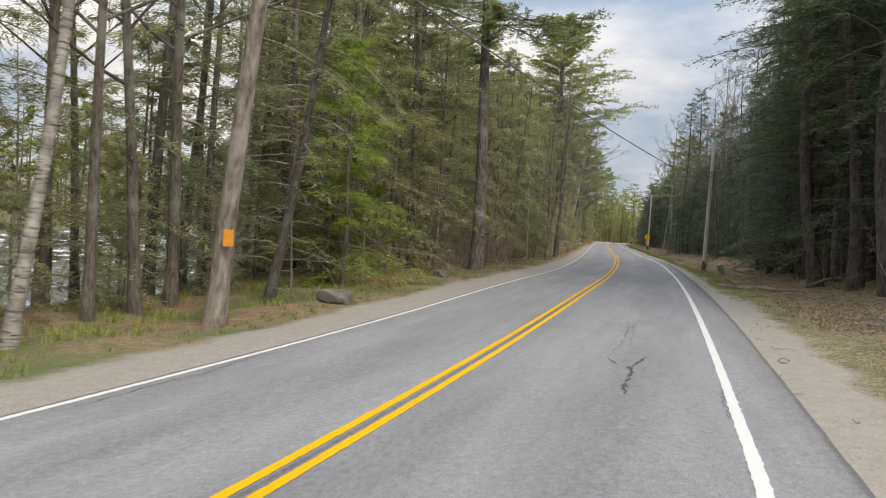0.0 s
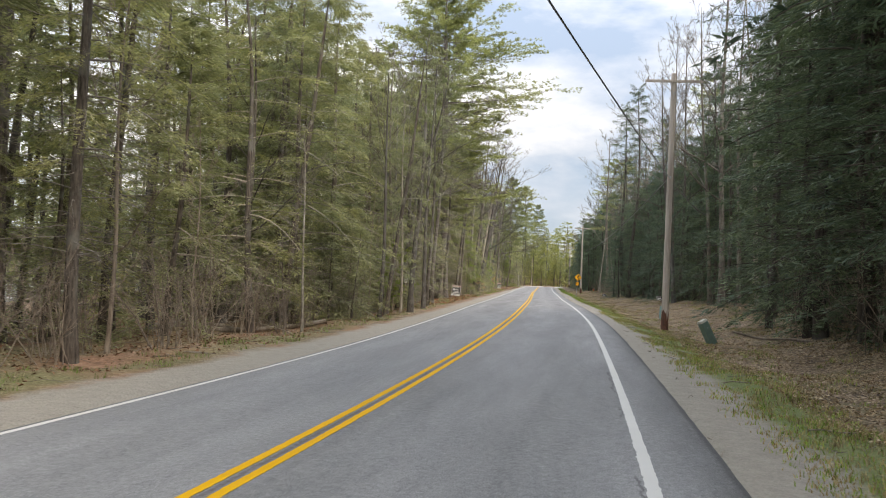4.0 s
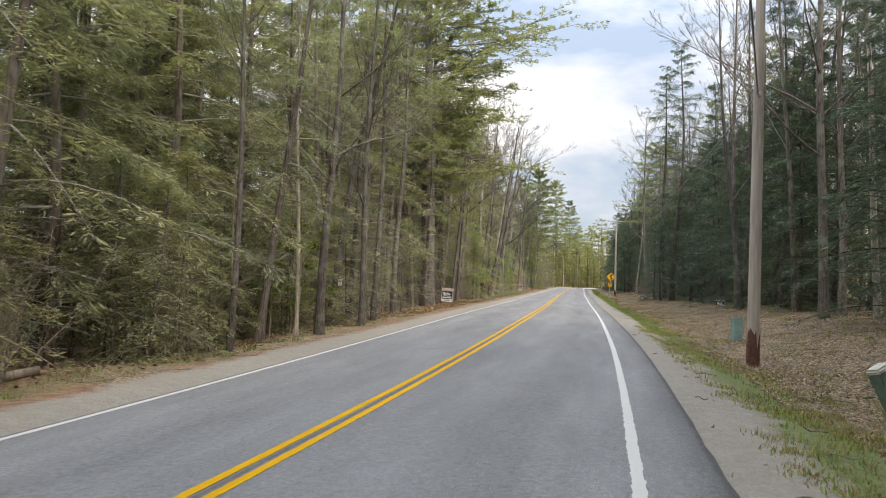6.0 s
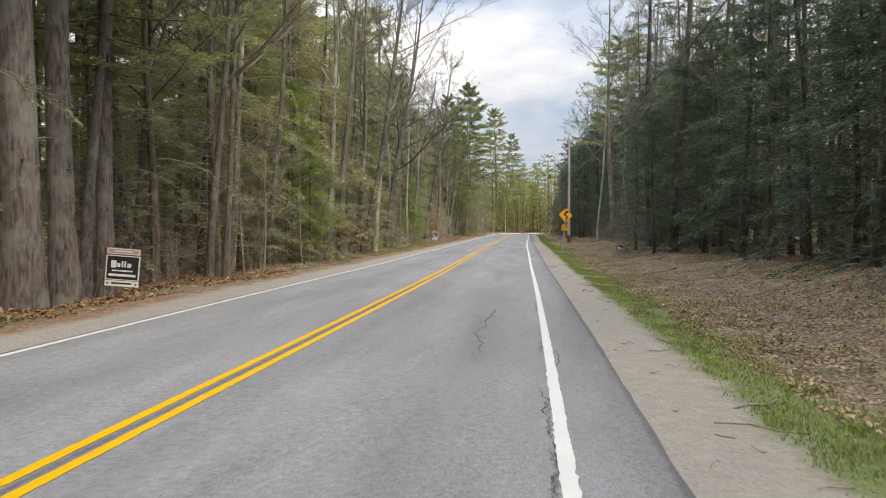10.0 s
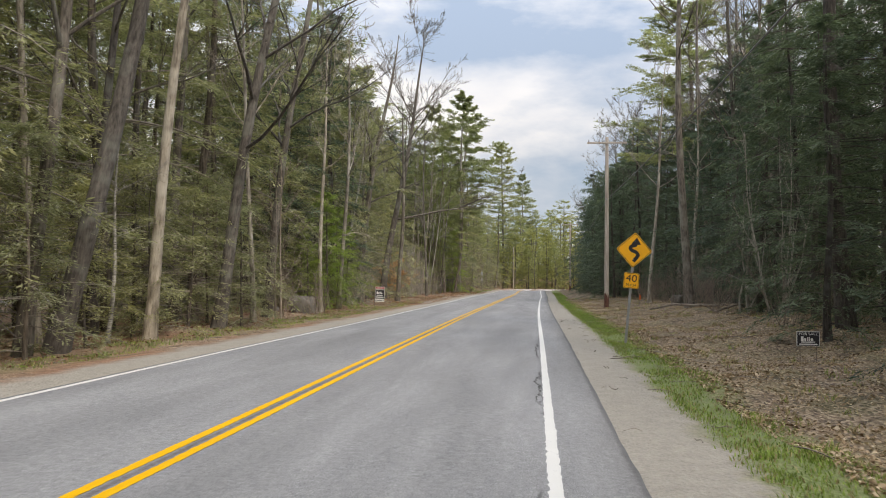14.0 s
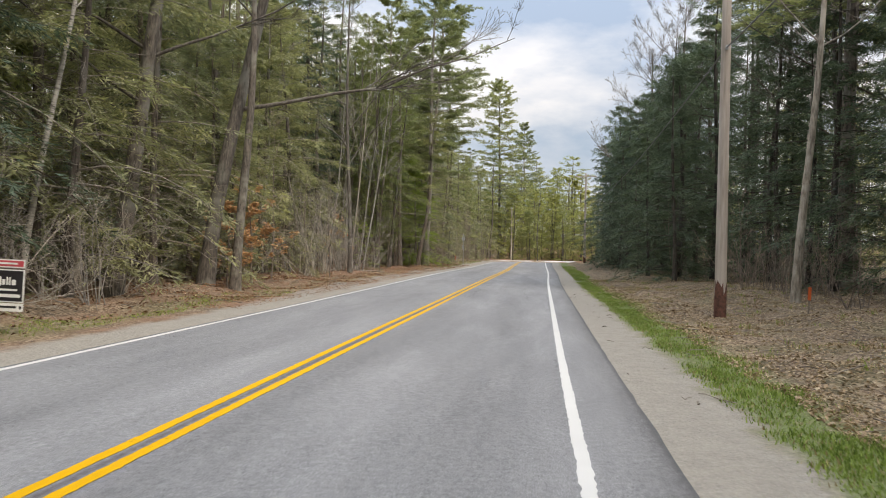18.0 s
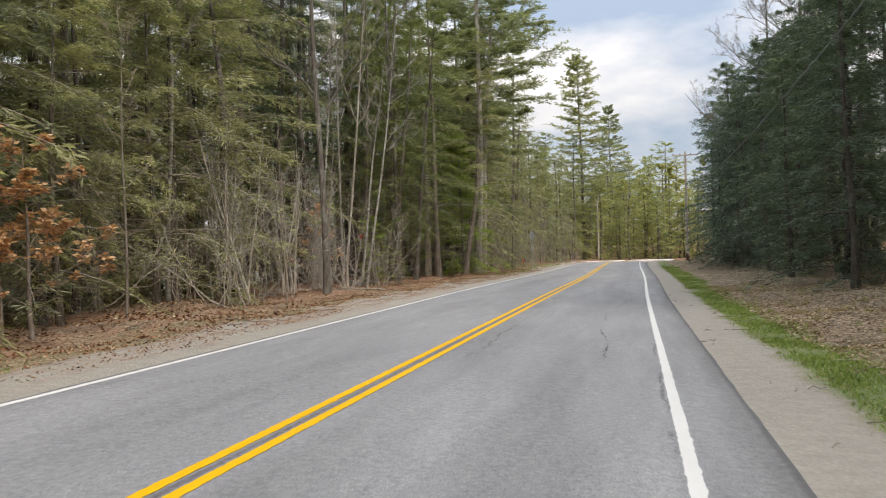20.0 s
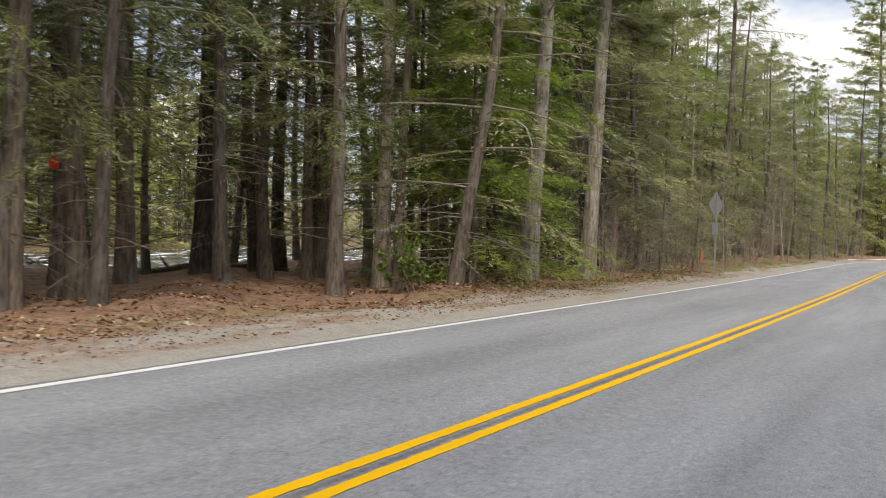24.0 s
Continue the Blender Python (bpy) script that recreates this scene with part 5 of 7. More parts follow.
def scatter(seed, count, s0, s1, u0, u1, kinds, gap=1.6, tall=None, taken=[]):
    """Fills a stretch of the woods, keeping the trees a little apart."""
    rng = random.Random(seed)
    names, weights = [k for k, _ in kinds], [w for _, w in kinds]
    tries = 0
    while count and tries < 4000:
        tries += 1
        s, u = rng.uniform(s0, s1), rng.uniform(u0, u1)
        x, y = (float(k) for k in plan(s, u))
        mid, half = np.interp(s, RIVER_S, RIVER_U), np.interp(s, RIVER_S, RIVER_W)
        kind = rng.choices(names, weights)[0]
        if kind in SPREADING and any(a < s < b and c < u < d for a, b, c, d in OPEN_FLOOR):
            continue
        if abs(u - mid) < half + 1 or any((x - a) ** 2 + (y - b) ** 2 < gap * gap for a, b in taken):
            continue
        taken.append((x, y))
        plant(kind, x, y, tall and tall * rng.uniform(0.8, 1.15), lean=rng.gauss(0, 1.6))
        count -= 1


HEM_MIX = [("hemlock", 6), ("hemlock_skirt", 4), ("hemlock_high", 1), ("deadlimb", 1), ("bare", 1)]
scatter(11, 20, -8, 34, -30, -13.5, [("bare", 2), ("hemlock_high", 3), ("hemlock", 3), ("budding", 1)], 2.2, 17)
scatter(19, 13, 0, 34, -19, -13.5, [("hemlock_skirt", 1)], 2.4, 10)
scatter(17, 18, 30, 58, -22, -12.5, [("hemlock", 5), ("hemlock_high", 2), ("bare", 1)], 1.8, 18)
scatter(18, 7, 30, 58, -16, -12.5, [("hemlock_skirt", 1)], 2.4, 9)
scatter(55, 14, 74, 96, -26, -17, [("hemlock", 2), ("hemlock_shade", 2)], 2.0, 17)
scatter(12, 36, 56, 100, -18, -10.8, HEM_MIX, 1.7, 16)
scatter(13, 48, 100, 160, -18, -11.8, [("hemlock", 6), ("hemlock_skirt", 4), ("hemlock_high", 1), ("bare", 2), ("bare_pale", 1)], 1.7, 18)
scatter(14, 30, 160, 186, -19, -12.0, [("hemlock", 3), ("hemlock_skirt", 2), ("hemlock_dark", 3), ("bare_pale", 1)], 1.7, 17)
scatter(47, 10, 124, 150, -19, -12.8, [("hemlock_skirt", 1), ("hemlock", 3)], 1.8, 17)
scatter(41, 14, 186, 206, -20, -13.2, [("hemlock", 2), ("hemlock_high", 3), ("hemlock_skirt", 2)], 1.9, 15)
scatter(43, 18, 221, 262, -20, -11.8, [("hemlock", 2), ("hemlock_shade", 4), ("hemlock_bright", 1)], 1.7, 15)
scatter(15, 30, 206, 262, -27, -12.0, [("hemlock_shade", 4), ("hemlock_high", 3), ("bare", 1)], 1.7, 18)
scatter(42, 15, 93, 122, -17, -11.2, [("hemlock_high", 3), ("bare", 2), ("pine", 1)], 1.3, 18)
scatter(16, 38, 232, 292, -19, -10.6, [("hemlock", 4), ("hemlock_shade", 2), ("hemlock_bright", 1), ("bare_pale", 1)], 1.7, 16)
scatter(52, 16, 46, 92, 10.0, 16, [("bare", 4), ("bare_pale", 1)], 1.4, 22)
scatter(53, 7, 48, 78, 11.5, 16, [("hemlock_dark", 1)], 1.8, 25)
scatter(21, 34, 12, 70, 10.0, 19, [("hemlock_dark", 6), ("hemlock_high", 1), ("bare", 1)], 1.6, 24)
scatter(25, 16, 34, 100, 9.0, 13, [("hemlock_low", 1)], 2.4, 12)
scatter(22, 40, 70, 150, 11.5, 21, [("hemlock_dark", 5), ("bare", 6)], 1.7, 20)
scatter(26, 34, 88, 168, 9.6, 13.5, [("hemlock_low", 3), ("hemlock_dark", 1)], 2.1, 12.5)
scatter(27, 40, 70, 200, 12.0, 18, [("bare", 4), ("bare_pale", 1)], 1.4, 22)
scatter(23, 20, 150, 200, 12.5, 20, [("hemlock_dark", 4), ("bare", 3), ("pine", 1)], 1.7, 19)
scatter(29, 24, 160, 206, 11.0, 14.5, [("hemlock_low", 3), ("hemlock_dark", 1)], 2.0, 13)
scatter(48, 6, 188, 210, -13.2, -10.8, [("tangle", 1)], 1.1)
scatter(49, 14, 182, 203, -23, -12.8, [("hemlock_skirt", 3), ("hemlock", 1)], 2.0, 12)
scatter(50, 5, 168, 180, -12.4, -10.6, [("tangle", 1)], 1.4)
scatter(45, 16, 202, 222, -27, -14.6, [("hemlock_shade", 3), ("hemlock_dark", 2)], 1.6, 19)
scatter(46, 16, 150, 206, 8.0, 11.0, [("shrub", 3), ("shrub_tall", 1)], 1.2)
scatter(24, 32, 200, 285, 8.6, 14, [("hemlock_low", 3), ("hemlock_dark", 5), ("bare", 1)], 1.8, 18)
scatter(66, 16, 205, 262, 6.8, 9.2, [("hemlock_low", 1)], 2.2, 13)
scatter(28, 12, 190, 285, 13, 19, [("hemlock_dark", 5), ("bare", 2)], 1.9, 22)
scatter(37, 18, 4, 40, -17, -12.0, [("hemlock_young", 4), ("shrub", 2), ("young_leafy", 1), ("sapling", 2)], 1.0)
scatter(31, 24, 110, 153, -11.8, -9.8, [("sapling", 2), ("hemlock_young", 5), ("shrub", 4)], 1.0)
scatter(32, 30, 50, 110, -11.8, -9.6, [("sapling", 2), ("hemlock_young", 6), ("shrub", 2)], 1.0)
scatter(33, 8, 190, 211, -12.6, -10.6, [("shrub", 4), ("sapling", 2)], 0.9)
scatter(44, 16, 42, 66, -12.4, -10.0, [("shrub", 4), ("hemlock_young", 1)], 0.9)
scatter(34, 46, 228, 285, -12.0, -8.8, [("shrub", 5), ("hemlock_young", 1), ("sapling", 2)], 0.8)
scatter(54, 18, 236, 285, -16, -11.2, [("hemlock", 3), ("hemlock_skirt", 2)], 1.6, 13)
scatter(35, 26, 10, 66, 6.5, 9.5, [("sapling", 2), ("shrub", 3), ("hemlock_young", 1)], 1.2)
scatter(36, 22, 150, 215, 7.5, 10.5, [("shrub", 4), ("sapling", 1)], 1.0)

# the wall of trees beyond the bend
rng_bend = random.Random(61)
for k in range(70):
    x, y = rng_bend.uniform(14, 104), 298 + 16 * rng_bend.random() ** 1.4
    if not -10.5 < float(land([x], [y])[2][0]) < 6.5:
        plant(rng_bend.choices(["softwood", "budding", "bare_pale"], [7, 2, 1])[0], x, y, rng_bend.uniform(8, 14))


def far_woods(seed, count, s0, s1, u0, u1, mixing, name, field=None, size=1.0, broad=1.0, lite=False):
    """Woods beyond the roadside trees, joined: light trees of every kind."""
    rng = np.random.default_rng(seed)
    light = {"hemlock": [make_hemlock(700 + k, 15, 0.16, 0.4, 4.0, 46, 7, 4, 0.4, 0, 0.19) for k in range(2)],
             "pine": [make_pine(720 + k, 24, 0.24, 8, 4.6, 10, 3, 3, 0, 2.0) for k in range(2)],
             "bare": [make_bare(740 + k, 19, 0.16, 7, 10, 5, 4, 0, 0.3, 0, 0.1, 0.01, 0.008, 0) for k in range(2)],
             "budding": [make_bare(760 + k, 15, 0.14, 0.8, 9, 3, 2, 0, 0.32, 1500, 0.36, 0.01, 0.012, 0) for k in range(2)]}
    if lite:
        light = {"hemlock": [make_hemlock(780 + k, 15, 0.16, 0.3, 4.6, 32, 4, 3, 0.8, 0, 0.2) for k in range(2)],
                 "budding": [make_bare(790 + k, 15, 0.14, 0.8, 7, 2, 1, 0, 0.32, 420, 0.9, 0.01, 0.012, 0) for k in range(2)]}
    mats = [BARK_GREY, LEAF_HEM, LEAF_PINE, LEAF_OLIVE]
    light["softwood"] = light["hemlock"]
    slot = {"softwood": 3, "hemlock": 1, "pine": 2, "budding": 3}
    names, weights = list(mixing), np.array(list(mixing.values()), float)
    s, u = rng.uniform(s0, s1, count), rng.uniform(u0, u1, count)
    x, y = plan(np.clip(s, REF_S[0], REF_S[-1]), u)
    over = s - np.clip(s, REF_S[0], REF_S[-1])
    e = np.clip(s, REF_S[0], REF_S[-1])
    x, y = x + over * np.interp(e, REF_S, REF_T[:, 0]), y + over * np.interp(e, REF_S, REF_T[:, 1])
    if field:
        x, y = rng.uniform(field[0], field[1], count), field[2] + (field[3] - field[2]) * rng.uniform(0, 1, count) ** 1.5
    z, ss, uu = land(x, y)
    mid, half = np.interp(ss, RIVER_S, RIVER_U), np.interp(ss, RIVER_S, RIVER_W)
    chunks, slots = [], []
    for k in range(count):
        if abs(uu[k] - mid[k]) < half[k] + 1 or -10.5 < uu[k] < 7.0:
            continue
        kind = names[rng.choice(len(names), p=weights / weights.sum())]
        wood, limbs, crown = light[kind][rng.integers(2)]
        a, g, gz = rng.uniform(0, 6.28), rng.uniform(0.8, 1.2) * size * broad, rng.uniform(0.75, 1.2) * size
        rot = np.array([[math.cos(a) * g, -math.sin(a) * g, 0], [math.sin(a) * g, math.cos(a) * g, 0], [0, 0, gz]])
        for (v, f), sl in ((wood, 0), (limbs if kind not in ("hemlock", "softwood") else (None, None), 0), (crown or (None, None), slot.get(kind, 0))):
            if v is not None:
                chunks.append((v @ rot.T + np.array([x[k], y[k], z[k]]), f))
                slots.append(np.full(len(f), sl))
    v, f = join(chunks)
    tagged(new(name, grid_mesh(name, v, f, mats, False, np.concatenate(slots))), "deep mixed woods of hemlock, pine and bare trees behind the roadside", "woods", kind="stuff")


far_woods(51, 300, -40, 208, -44, -16.5, {"hemlock": 7, "pine": 1, "bare": 2, "budding": 1}, "woods_left")
far_woods(52, 190, -40, 290, 18, 46, {"hemlock": 7, "pine": 1, "bare": 3}, "woods_right", None, 1.15)
far_woods(53, 70, 0, 0, 0, 0, {"softwood": 8, "pine": 1, "budding": 3}, "woods_far", (12, 105, 304, 330), 0.8, 1.4)
far_woods(57, 110, 0, 0, 0, 0, {"softwood": 6, "pine": 2, "budding": 3}, "woods_far", (-40, 150, 326, 390), 1.0, 1.5)
far_woods(54, 70, -80, 340, -110, -58, {"hemlock": 3, "pine": 1, "budding": 6}, "woods_across_river")
far_woods(62, 130, 185, 345, -74, -55, {"hemlock": 2, "softwood": 5, "budding": 1}, "woods_far_bank", None, 1.0, 1.1, True)
far_woods(63, 260, -70, 330, -170, -62, {"hemlock": 3, "softwood": 3, "budding": 3}, "woods_across_river", None, 1.1, 1.2, True)
far_woods(64, 260, -60, 300, 42, 150, {"hemlock": 5, "softwood": 2, "budding": 2}, "woods_right", None, 1.1, 1.2, True)
far_woods(55, 80, -60, 75, -62, -37, {"softwood": 6, "bare": 1, "budding": 3}, "woods_far_bank")
far_woods(58, 50, 240, 290, -50, -16.5, {"hemlock": 6, "budding": 1}, "woods_left")
far_woods(56, 150, 190, 330, -82, -56, {"softwood": 6, "budding": 2}, "woods_far_bank", None, 1.1)

# ---------------------------------------------------------------- grass and fallen leaves
def blades(name, seed, count, s0, s1, u0, u1, height, mats, words, share=0.3, clumpy=0.5):
    """Grass of thin bent blades in tufts."""
    rng = np.random.default_rng(seed)
    tufts = max(1, count // 9)
    ts, tu = rng.uniform(s0, s1, tufts), rng.uniform(u0, u1, tufts)
    keep = 0.5 + 0.5 * np.sin(ts * 0.9 + 2 * np.sin(ts * 0.23)) * np.cos(tu * 2.1 + ts * 0.31) > rng.uniform(0, clumpy, tufts)
    ts, tu = ts[keep], tu[keep]
    i = rng.integers(0, len(ts), count)
    s, u = ts[i] + rng.normal(0, 0.1, count), tu[i] + rng.normal(0, 0.07, count)
    x, y = plan(s, u)
    z = land(x, y)[0] - 0.01
    h = height * rng.uniform(0.4, 1.2, count)
    a = rng.uniform(0, 6.28, count)
    bend = np.stack([np.cos(a), np.sin(a)], 1) * (h * rng.uniform(0.15, 0.8, count))[:, None]
    b = rng.uniform(0, 6.28, count)
    side = np.stack([np.cos(b), np.sin(b), 0 * b], 1) * rng.uniform(0.004, 0.009, count)[:, None]
    o = np.stack([x, y, z], 1)
    mid = o + np.c_[bend * 0.35, h * 0.6]
    tip = o + np.c_[bend, h * 0.95]
    v = np.stack([o - side, o + side, mid + side * 0.7, mid - side * 0.7, tip, tip + side * 0.1], 1).reshape(-1, 3)
    k = np.arange(count)[:, None] * 6
    q = np.vstack([k + np.array([0, 1, 2, 3]), k + np.array([3, 2, 5, 4])])
    which = (rng.uniform(0, 1, count) < share).astype(int)
    me = grid_mesh(name, v, q, mats, False, np.r_[which, which])
    tagged(new(name, me), words, "grass", kind="stuff")


def leaf_litter(name, seed, count, s0, s1, u0, u1, size, mats, words, power=1.0):
    """Curled fallen leaves lying on the ground."""
    rng = np.random.default_rng(seed)
    s, u = rng.uniform(s0, s1, count), u0 + (u1 - u0) * rng.uniform(0, 1, count) ** power
    patch = 0.5 + 0.5 * np.sin(s * 0.7 + 1.7 * np.sin(u * 0.9)) * np.cos(u * 0.8 - s * 0.29)
    keep = patch + 0.35 > rng.uniform(0, 1, count)
    s, u = s[keep], u[keep]
    n = len(s)
    x, y = plan(s, u)
    z = land(x, y)[0] + 0.012
    a = rng.uniform(0, 6.28, n)
    q = size * rng.uniform(0.55, 1.35, n)
    d = np.stack([np.cos(a), np.sin(a), rng.normal(0, 0.28, n)], 1)
    side = np.stack([-np.sin(a), np.cos(a), rng.normal(0, 0.3, n)], 1) * (q * rng.uniform(0.25, 0.4, n))[:, None]
    o = np.stack([x, y, z], 1)
    curl = np.c_[np.zeros((n, 2)), q * rng.uniform(0.1, 0.35, n)]
    v = np.stack([o, o + d * q[:, None] * 0.5 + side + curl, o + d * q[:, None], o + d * q[:, None] * 0.5 - side + curl], 1).reshape(-1, 3)
    k = np.arange(n)[:, None] * 4
    f = np.vstack([k + np.array([0, 1, 2, 2]), k + np.array([0, 2, 3, 3])])
    tri = f[:, :3]
    slots = rng.integers(0, len(mats), n)
    tagged(new(name, grid_mesh(name, v, tri, mats, False, np.r_[slots, slots])), words, "leaves", kind="stuff")


LEAF_PALE = foliage("pale_fallen_leaves", (0.3, 0.22, 0.14), (0.6, 0.5, 0.37), 0.8, 0.1)
LEAF_RUST = foliage("rust_needles", (0.14, 0.065, 0.035), (0.36, 0.19, 0.11), 0.85, 0.05)
blades("roadside_grass", 71, 105000, 84, 250, 1.75, 2.85, 0.06, [GRASS, GRASS_DRY], "short green roadside grass between gravel and leaf litter", 0.2, 0.3)
blades("roadside_grass_far", 87, 26000, 150, 236, 1.85, 2.6, 0.07, [GRASS, GRASS, GRASS_DRY], "bright green roadside grass beside the gravel", 0.2, 0.5)
blades("roadside_grass_dry", 86, 26000, 30, 88, 1.3, 3.0, 0.07, [GRASS_DRY, GRASS], "thin straw-coloured and olive grass beside the gravel", 0.42, 0.75)
blades("dry_grass", 72, 14000, 8, 120, 1.8, 4.4, 0.11, [GRASS_DRY, GRASS], "sparse dry straw-coloured grass among the fallen leaves", 0.25, 0.9)
blades("verge_weeds", 73, 14000, -4, 170, -9.8, -8.2, 0.12, [GRASS_DRY, GRASS], "thin weeds and dry grass at the far edge of the road", 0.5, 0.9)
blades("river_bank_grass", 74, 12000, -8, 40, -15.0, -9.4, 0.2, [GRASS, GRASS_DRY], "long green grass on the bank above the river", 0.2, 0.7)
leaf_litter("leaf_litter_right", 75, 260000, 20, 215, 2.5, 12.0, 0.06, [LEAF_DRY, LEAF_PALE, LEAF_DRY], "thick brown and tan fallen leaves under the trees", 1.5)
leaf_litter("leaf_litter_left", 76, 26000, 36, 240, -13.5, -8.5, 0.09, [LEAF_DRY, LEAF_RUST, LEAF_RUST], "rusty fallen leaves and needles along the verge")
leaf_litter("bark_litter", 78, 5200, 88, 116, -11.5, -8.2, 0.12, [LEAF_RUST, LEAF_DRY, LEAF_RUST], "strips of reddish bark and dead sticks on the verge")
leaf_litter("leaf_litter_bank", 77, 14000, 178, 236, -12.5, -8.2, 0.07, [LEAF_RUST, LEAF_PALE, LEAF_RUST], "reddish-brown fallen leaves on the sandy verge")
leaf_litter("needle_streaks", 88, 15000, 176, 240, -9.9, -7.3, 0.045, [LEAF_RUST, LEAF_RUST, LEAF_DRY], "streaks of rust-brown needles washed over the sandy shoulder")

blades("verge_grass", 84, 12000, 136, 184, -9.6, -8.3, 0.06, [GRASS, GRASS_DRY], "thin green grass between the sand and the woods", 0.3, 0.7)
blades("verge_grass_far", 85, 7000, 222, 264, -10.0, -7.8, 0.08, [GRASS, GRASS_DRY], "thin green grass between the sand and the woods", 0.3, 0.7)
blades("litter_tufts", 79, 22000, 30, 215, 2.4, 9.0, 0.13, [GRASS_DRY, GRASS], "scattered dry and green grass tufts among fallen leaves", 0.4, 1.2)


def twig_litter(name, seed, count, s0, s1, u0, u1, size, mat, words):
    """Dead twigs and sticks lying about."""
    rng = np.random.default_rng(seed)
    s, u = rng.uniform(s0, s1, count), rng.uniform(u0, u1, count)
    a = rng.uniform(0, 6.28, count)
    L = size * rng.uniform(0.3, 1.4, count)
    t = np.linspace(-0.5, 0.5, 4)
    x, y = plan(s, u)
    px = x[:, None] + np.cos(a)[:, None] * L[:, None] * t + rng.normal(0, 0.03, (count, 4)) * L[:, None]
    py = y[:, None] + np.sin(a)[:, None] * L[:, None] * t + rng.normal(0, 0.03, (count, 4)) * L[:, None]
    pz = land(px.ravel(), py.ravel())[0].reshape(count, 4) + rng.uniform(0.0, 0.05, (count, 4))
    r = np.repeat((0.004 + 0.007 * rng.uniform(0, 1, count) ** 2)[:, None], 4, 1)
    v, q = tubes(np.stack([px, py, pz], 2), r, 4)
    tagged(new(name, grid_mesh(name, v, q, [mat], True)), words, "twigs", kind="stuff")


twig_litter("fallen_twigs", 81, 1500, 10, 215, 1.5, 12, 0.55, LOG_WOOD, "fallen twigs and sticks lying in the leaves")
twig_litter("fallen_twigs_left", 82, 1300, 20, 240, -14, -8.0, 0.6, LOG_WOOD, "fallen twigs and sticks along the woods' edge")
twig_litter("shoulder_twigs", 83, 140, 10, 215, 0.75, 1.5, 0.16, LOG_WOOD, "small twigs on the gravel shoulder")


# ---------------------------------------------------------------- poles, signs and small things
def plain(name, colour, rough=0.6, metal=0.0, grain=0.12, scale=6.0):
    m, n, l, b = material(name, rough, metal)
    v = coords(n, l)
    k = maths(n, l, "ADD", maths(n, l, "MULTIPLY", noise_node(n, l, scale, 5, v), 0.7), maths(n, l, "MULTIPLY", noise_node(n, l, scale * 9, 4, v), 0.3))
    lo, hi = tuple(c * (1 - grain * 2) for c in colour), tuple(min(1, c * (1 + grain)) for c in colour)
    l.new(ramp(n, l, k, [(0.3, lo), (0.65, hi)]), b.inputs["Base Color"])
    return m


STEEL = plain("galvanised_steel", (0.42, 0.43, 0.43), 0.5, 0.7)
RUSTY = plain("brown_steel", (0.12, 0.09, 0.075), 0.7, 0.3)
SIGN_YELLOW = plain("sign_yellow", (0.86, 0.42, 0.012), 0.45, 0, 0.06, 3)
SIGN_BLACK = plain("sign_black", (0.018, 0.017, 0.02), 0.5, 0, 0.2)
SIGN_WHITE = plain("sign_white", (0.76, 0.76, 0.73), 0.5, 0, 0.08)
SIGN_RED = plain("sign_red", (0.5, 0.07, 0.09), 0.5, 0, 0.1)
SIGN_PINK = plain("sign_faded_red", (0.55, 0.3, 0.25), 0.5, 0, 0.1)
BOX_GREEN = plain("box_green", (0.15, 0.23, 0.2), 0.55, 0, 0.15)
BOX_TEAL = plain("box_pale_green", (0.26, 0.4, 0.38), 0.55, 0, 0.15)
BOX_LID = plain("box_pale_lid", (0.62, 0.62, 0.55), 0.6, 0, 0.15)
ORANGE = plain("orange_plate", (0.75, 0.3, 0.02), 0.6, 0, 0.1)
RED = plain("red_paint", (0.6, 0.04, 0.02), 0.7, 0, 0.2)
CABLE = plain("cable_sheath", (0.16, 0.16, 0.165), 0.6, 0, 0.2)
PORCELAIN = plain("insulator_glaze", (0.2, 0.2, 0.2), 0.3, 0, 0.1)
CREOSOTE = plain("tarred_wood", (0.15, 0.07, 0.05), 0.9, 0, 0.4, 9)


def box_bm(w, d, h, at=(0, 0, 0), bevel=0.01, turn=None):
    bm = bmesh.new()
    bmesh.ops.create_cube(bm, size=1.0)
    bmesh.ops.scale(bm, vec=(w, d, h), verts=bm.verts)
    if bevel:
        bmesh.ops.bevel(bm, geom=list(bm.edges), offset=bevel, segments=2, affect="EDGES")
    if turn is not None:
        bmesh.ops.transform(bm, matrix=turn, verts=bm.verts)
    bmesh.ops.translate(bm, vec=at, verts=bm.verts)
    return bm


def rod_bm(r0, r1, a, b, sides=12):
    bm = bmesh.new()
    a, b = Vector(a), Vector(b)
    d = b - a
    bmesh.ops.create_cone(bm, cap_ends=True, segments=sides, radius1=r0, radius2=r1, depth=d.length)
    bmesh.ops.transform(bm, matrix=Matrix.Translation((a + b) / 2) @ d.to_track_quat("Z", "Y").to_matrix().to_4x4(), verts=bm.verts)
    return bm


def flat_bm(outline, y0, y1):
    """A plate in the x-z plane from an outline, between two depths."""
    bm = bmesh.new()
    front = [bm.verts.new((x, y0, z)) for x, z in outline]
    back = [bm.verts.new((x, y1, z)) for x, z in outline]
    bm.faces.new(front)
    bm.faces.new(back[::-1])
    for i in range(len(front)):
        j = (i + 1) % len(front)
        bm.faces.new((front[j], front[i], back[i], back[j]))
    bmesh.ops.recalc_face_normals(bm, faces=bm.faces)
    return bm


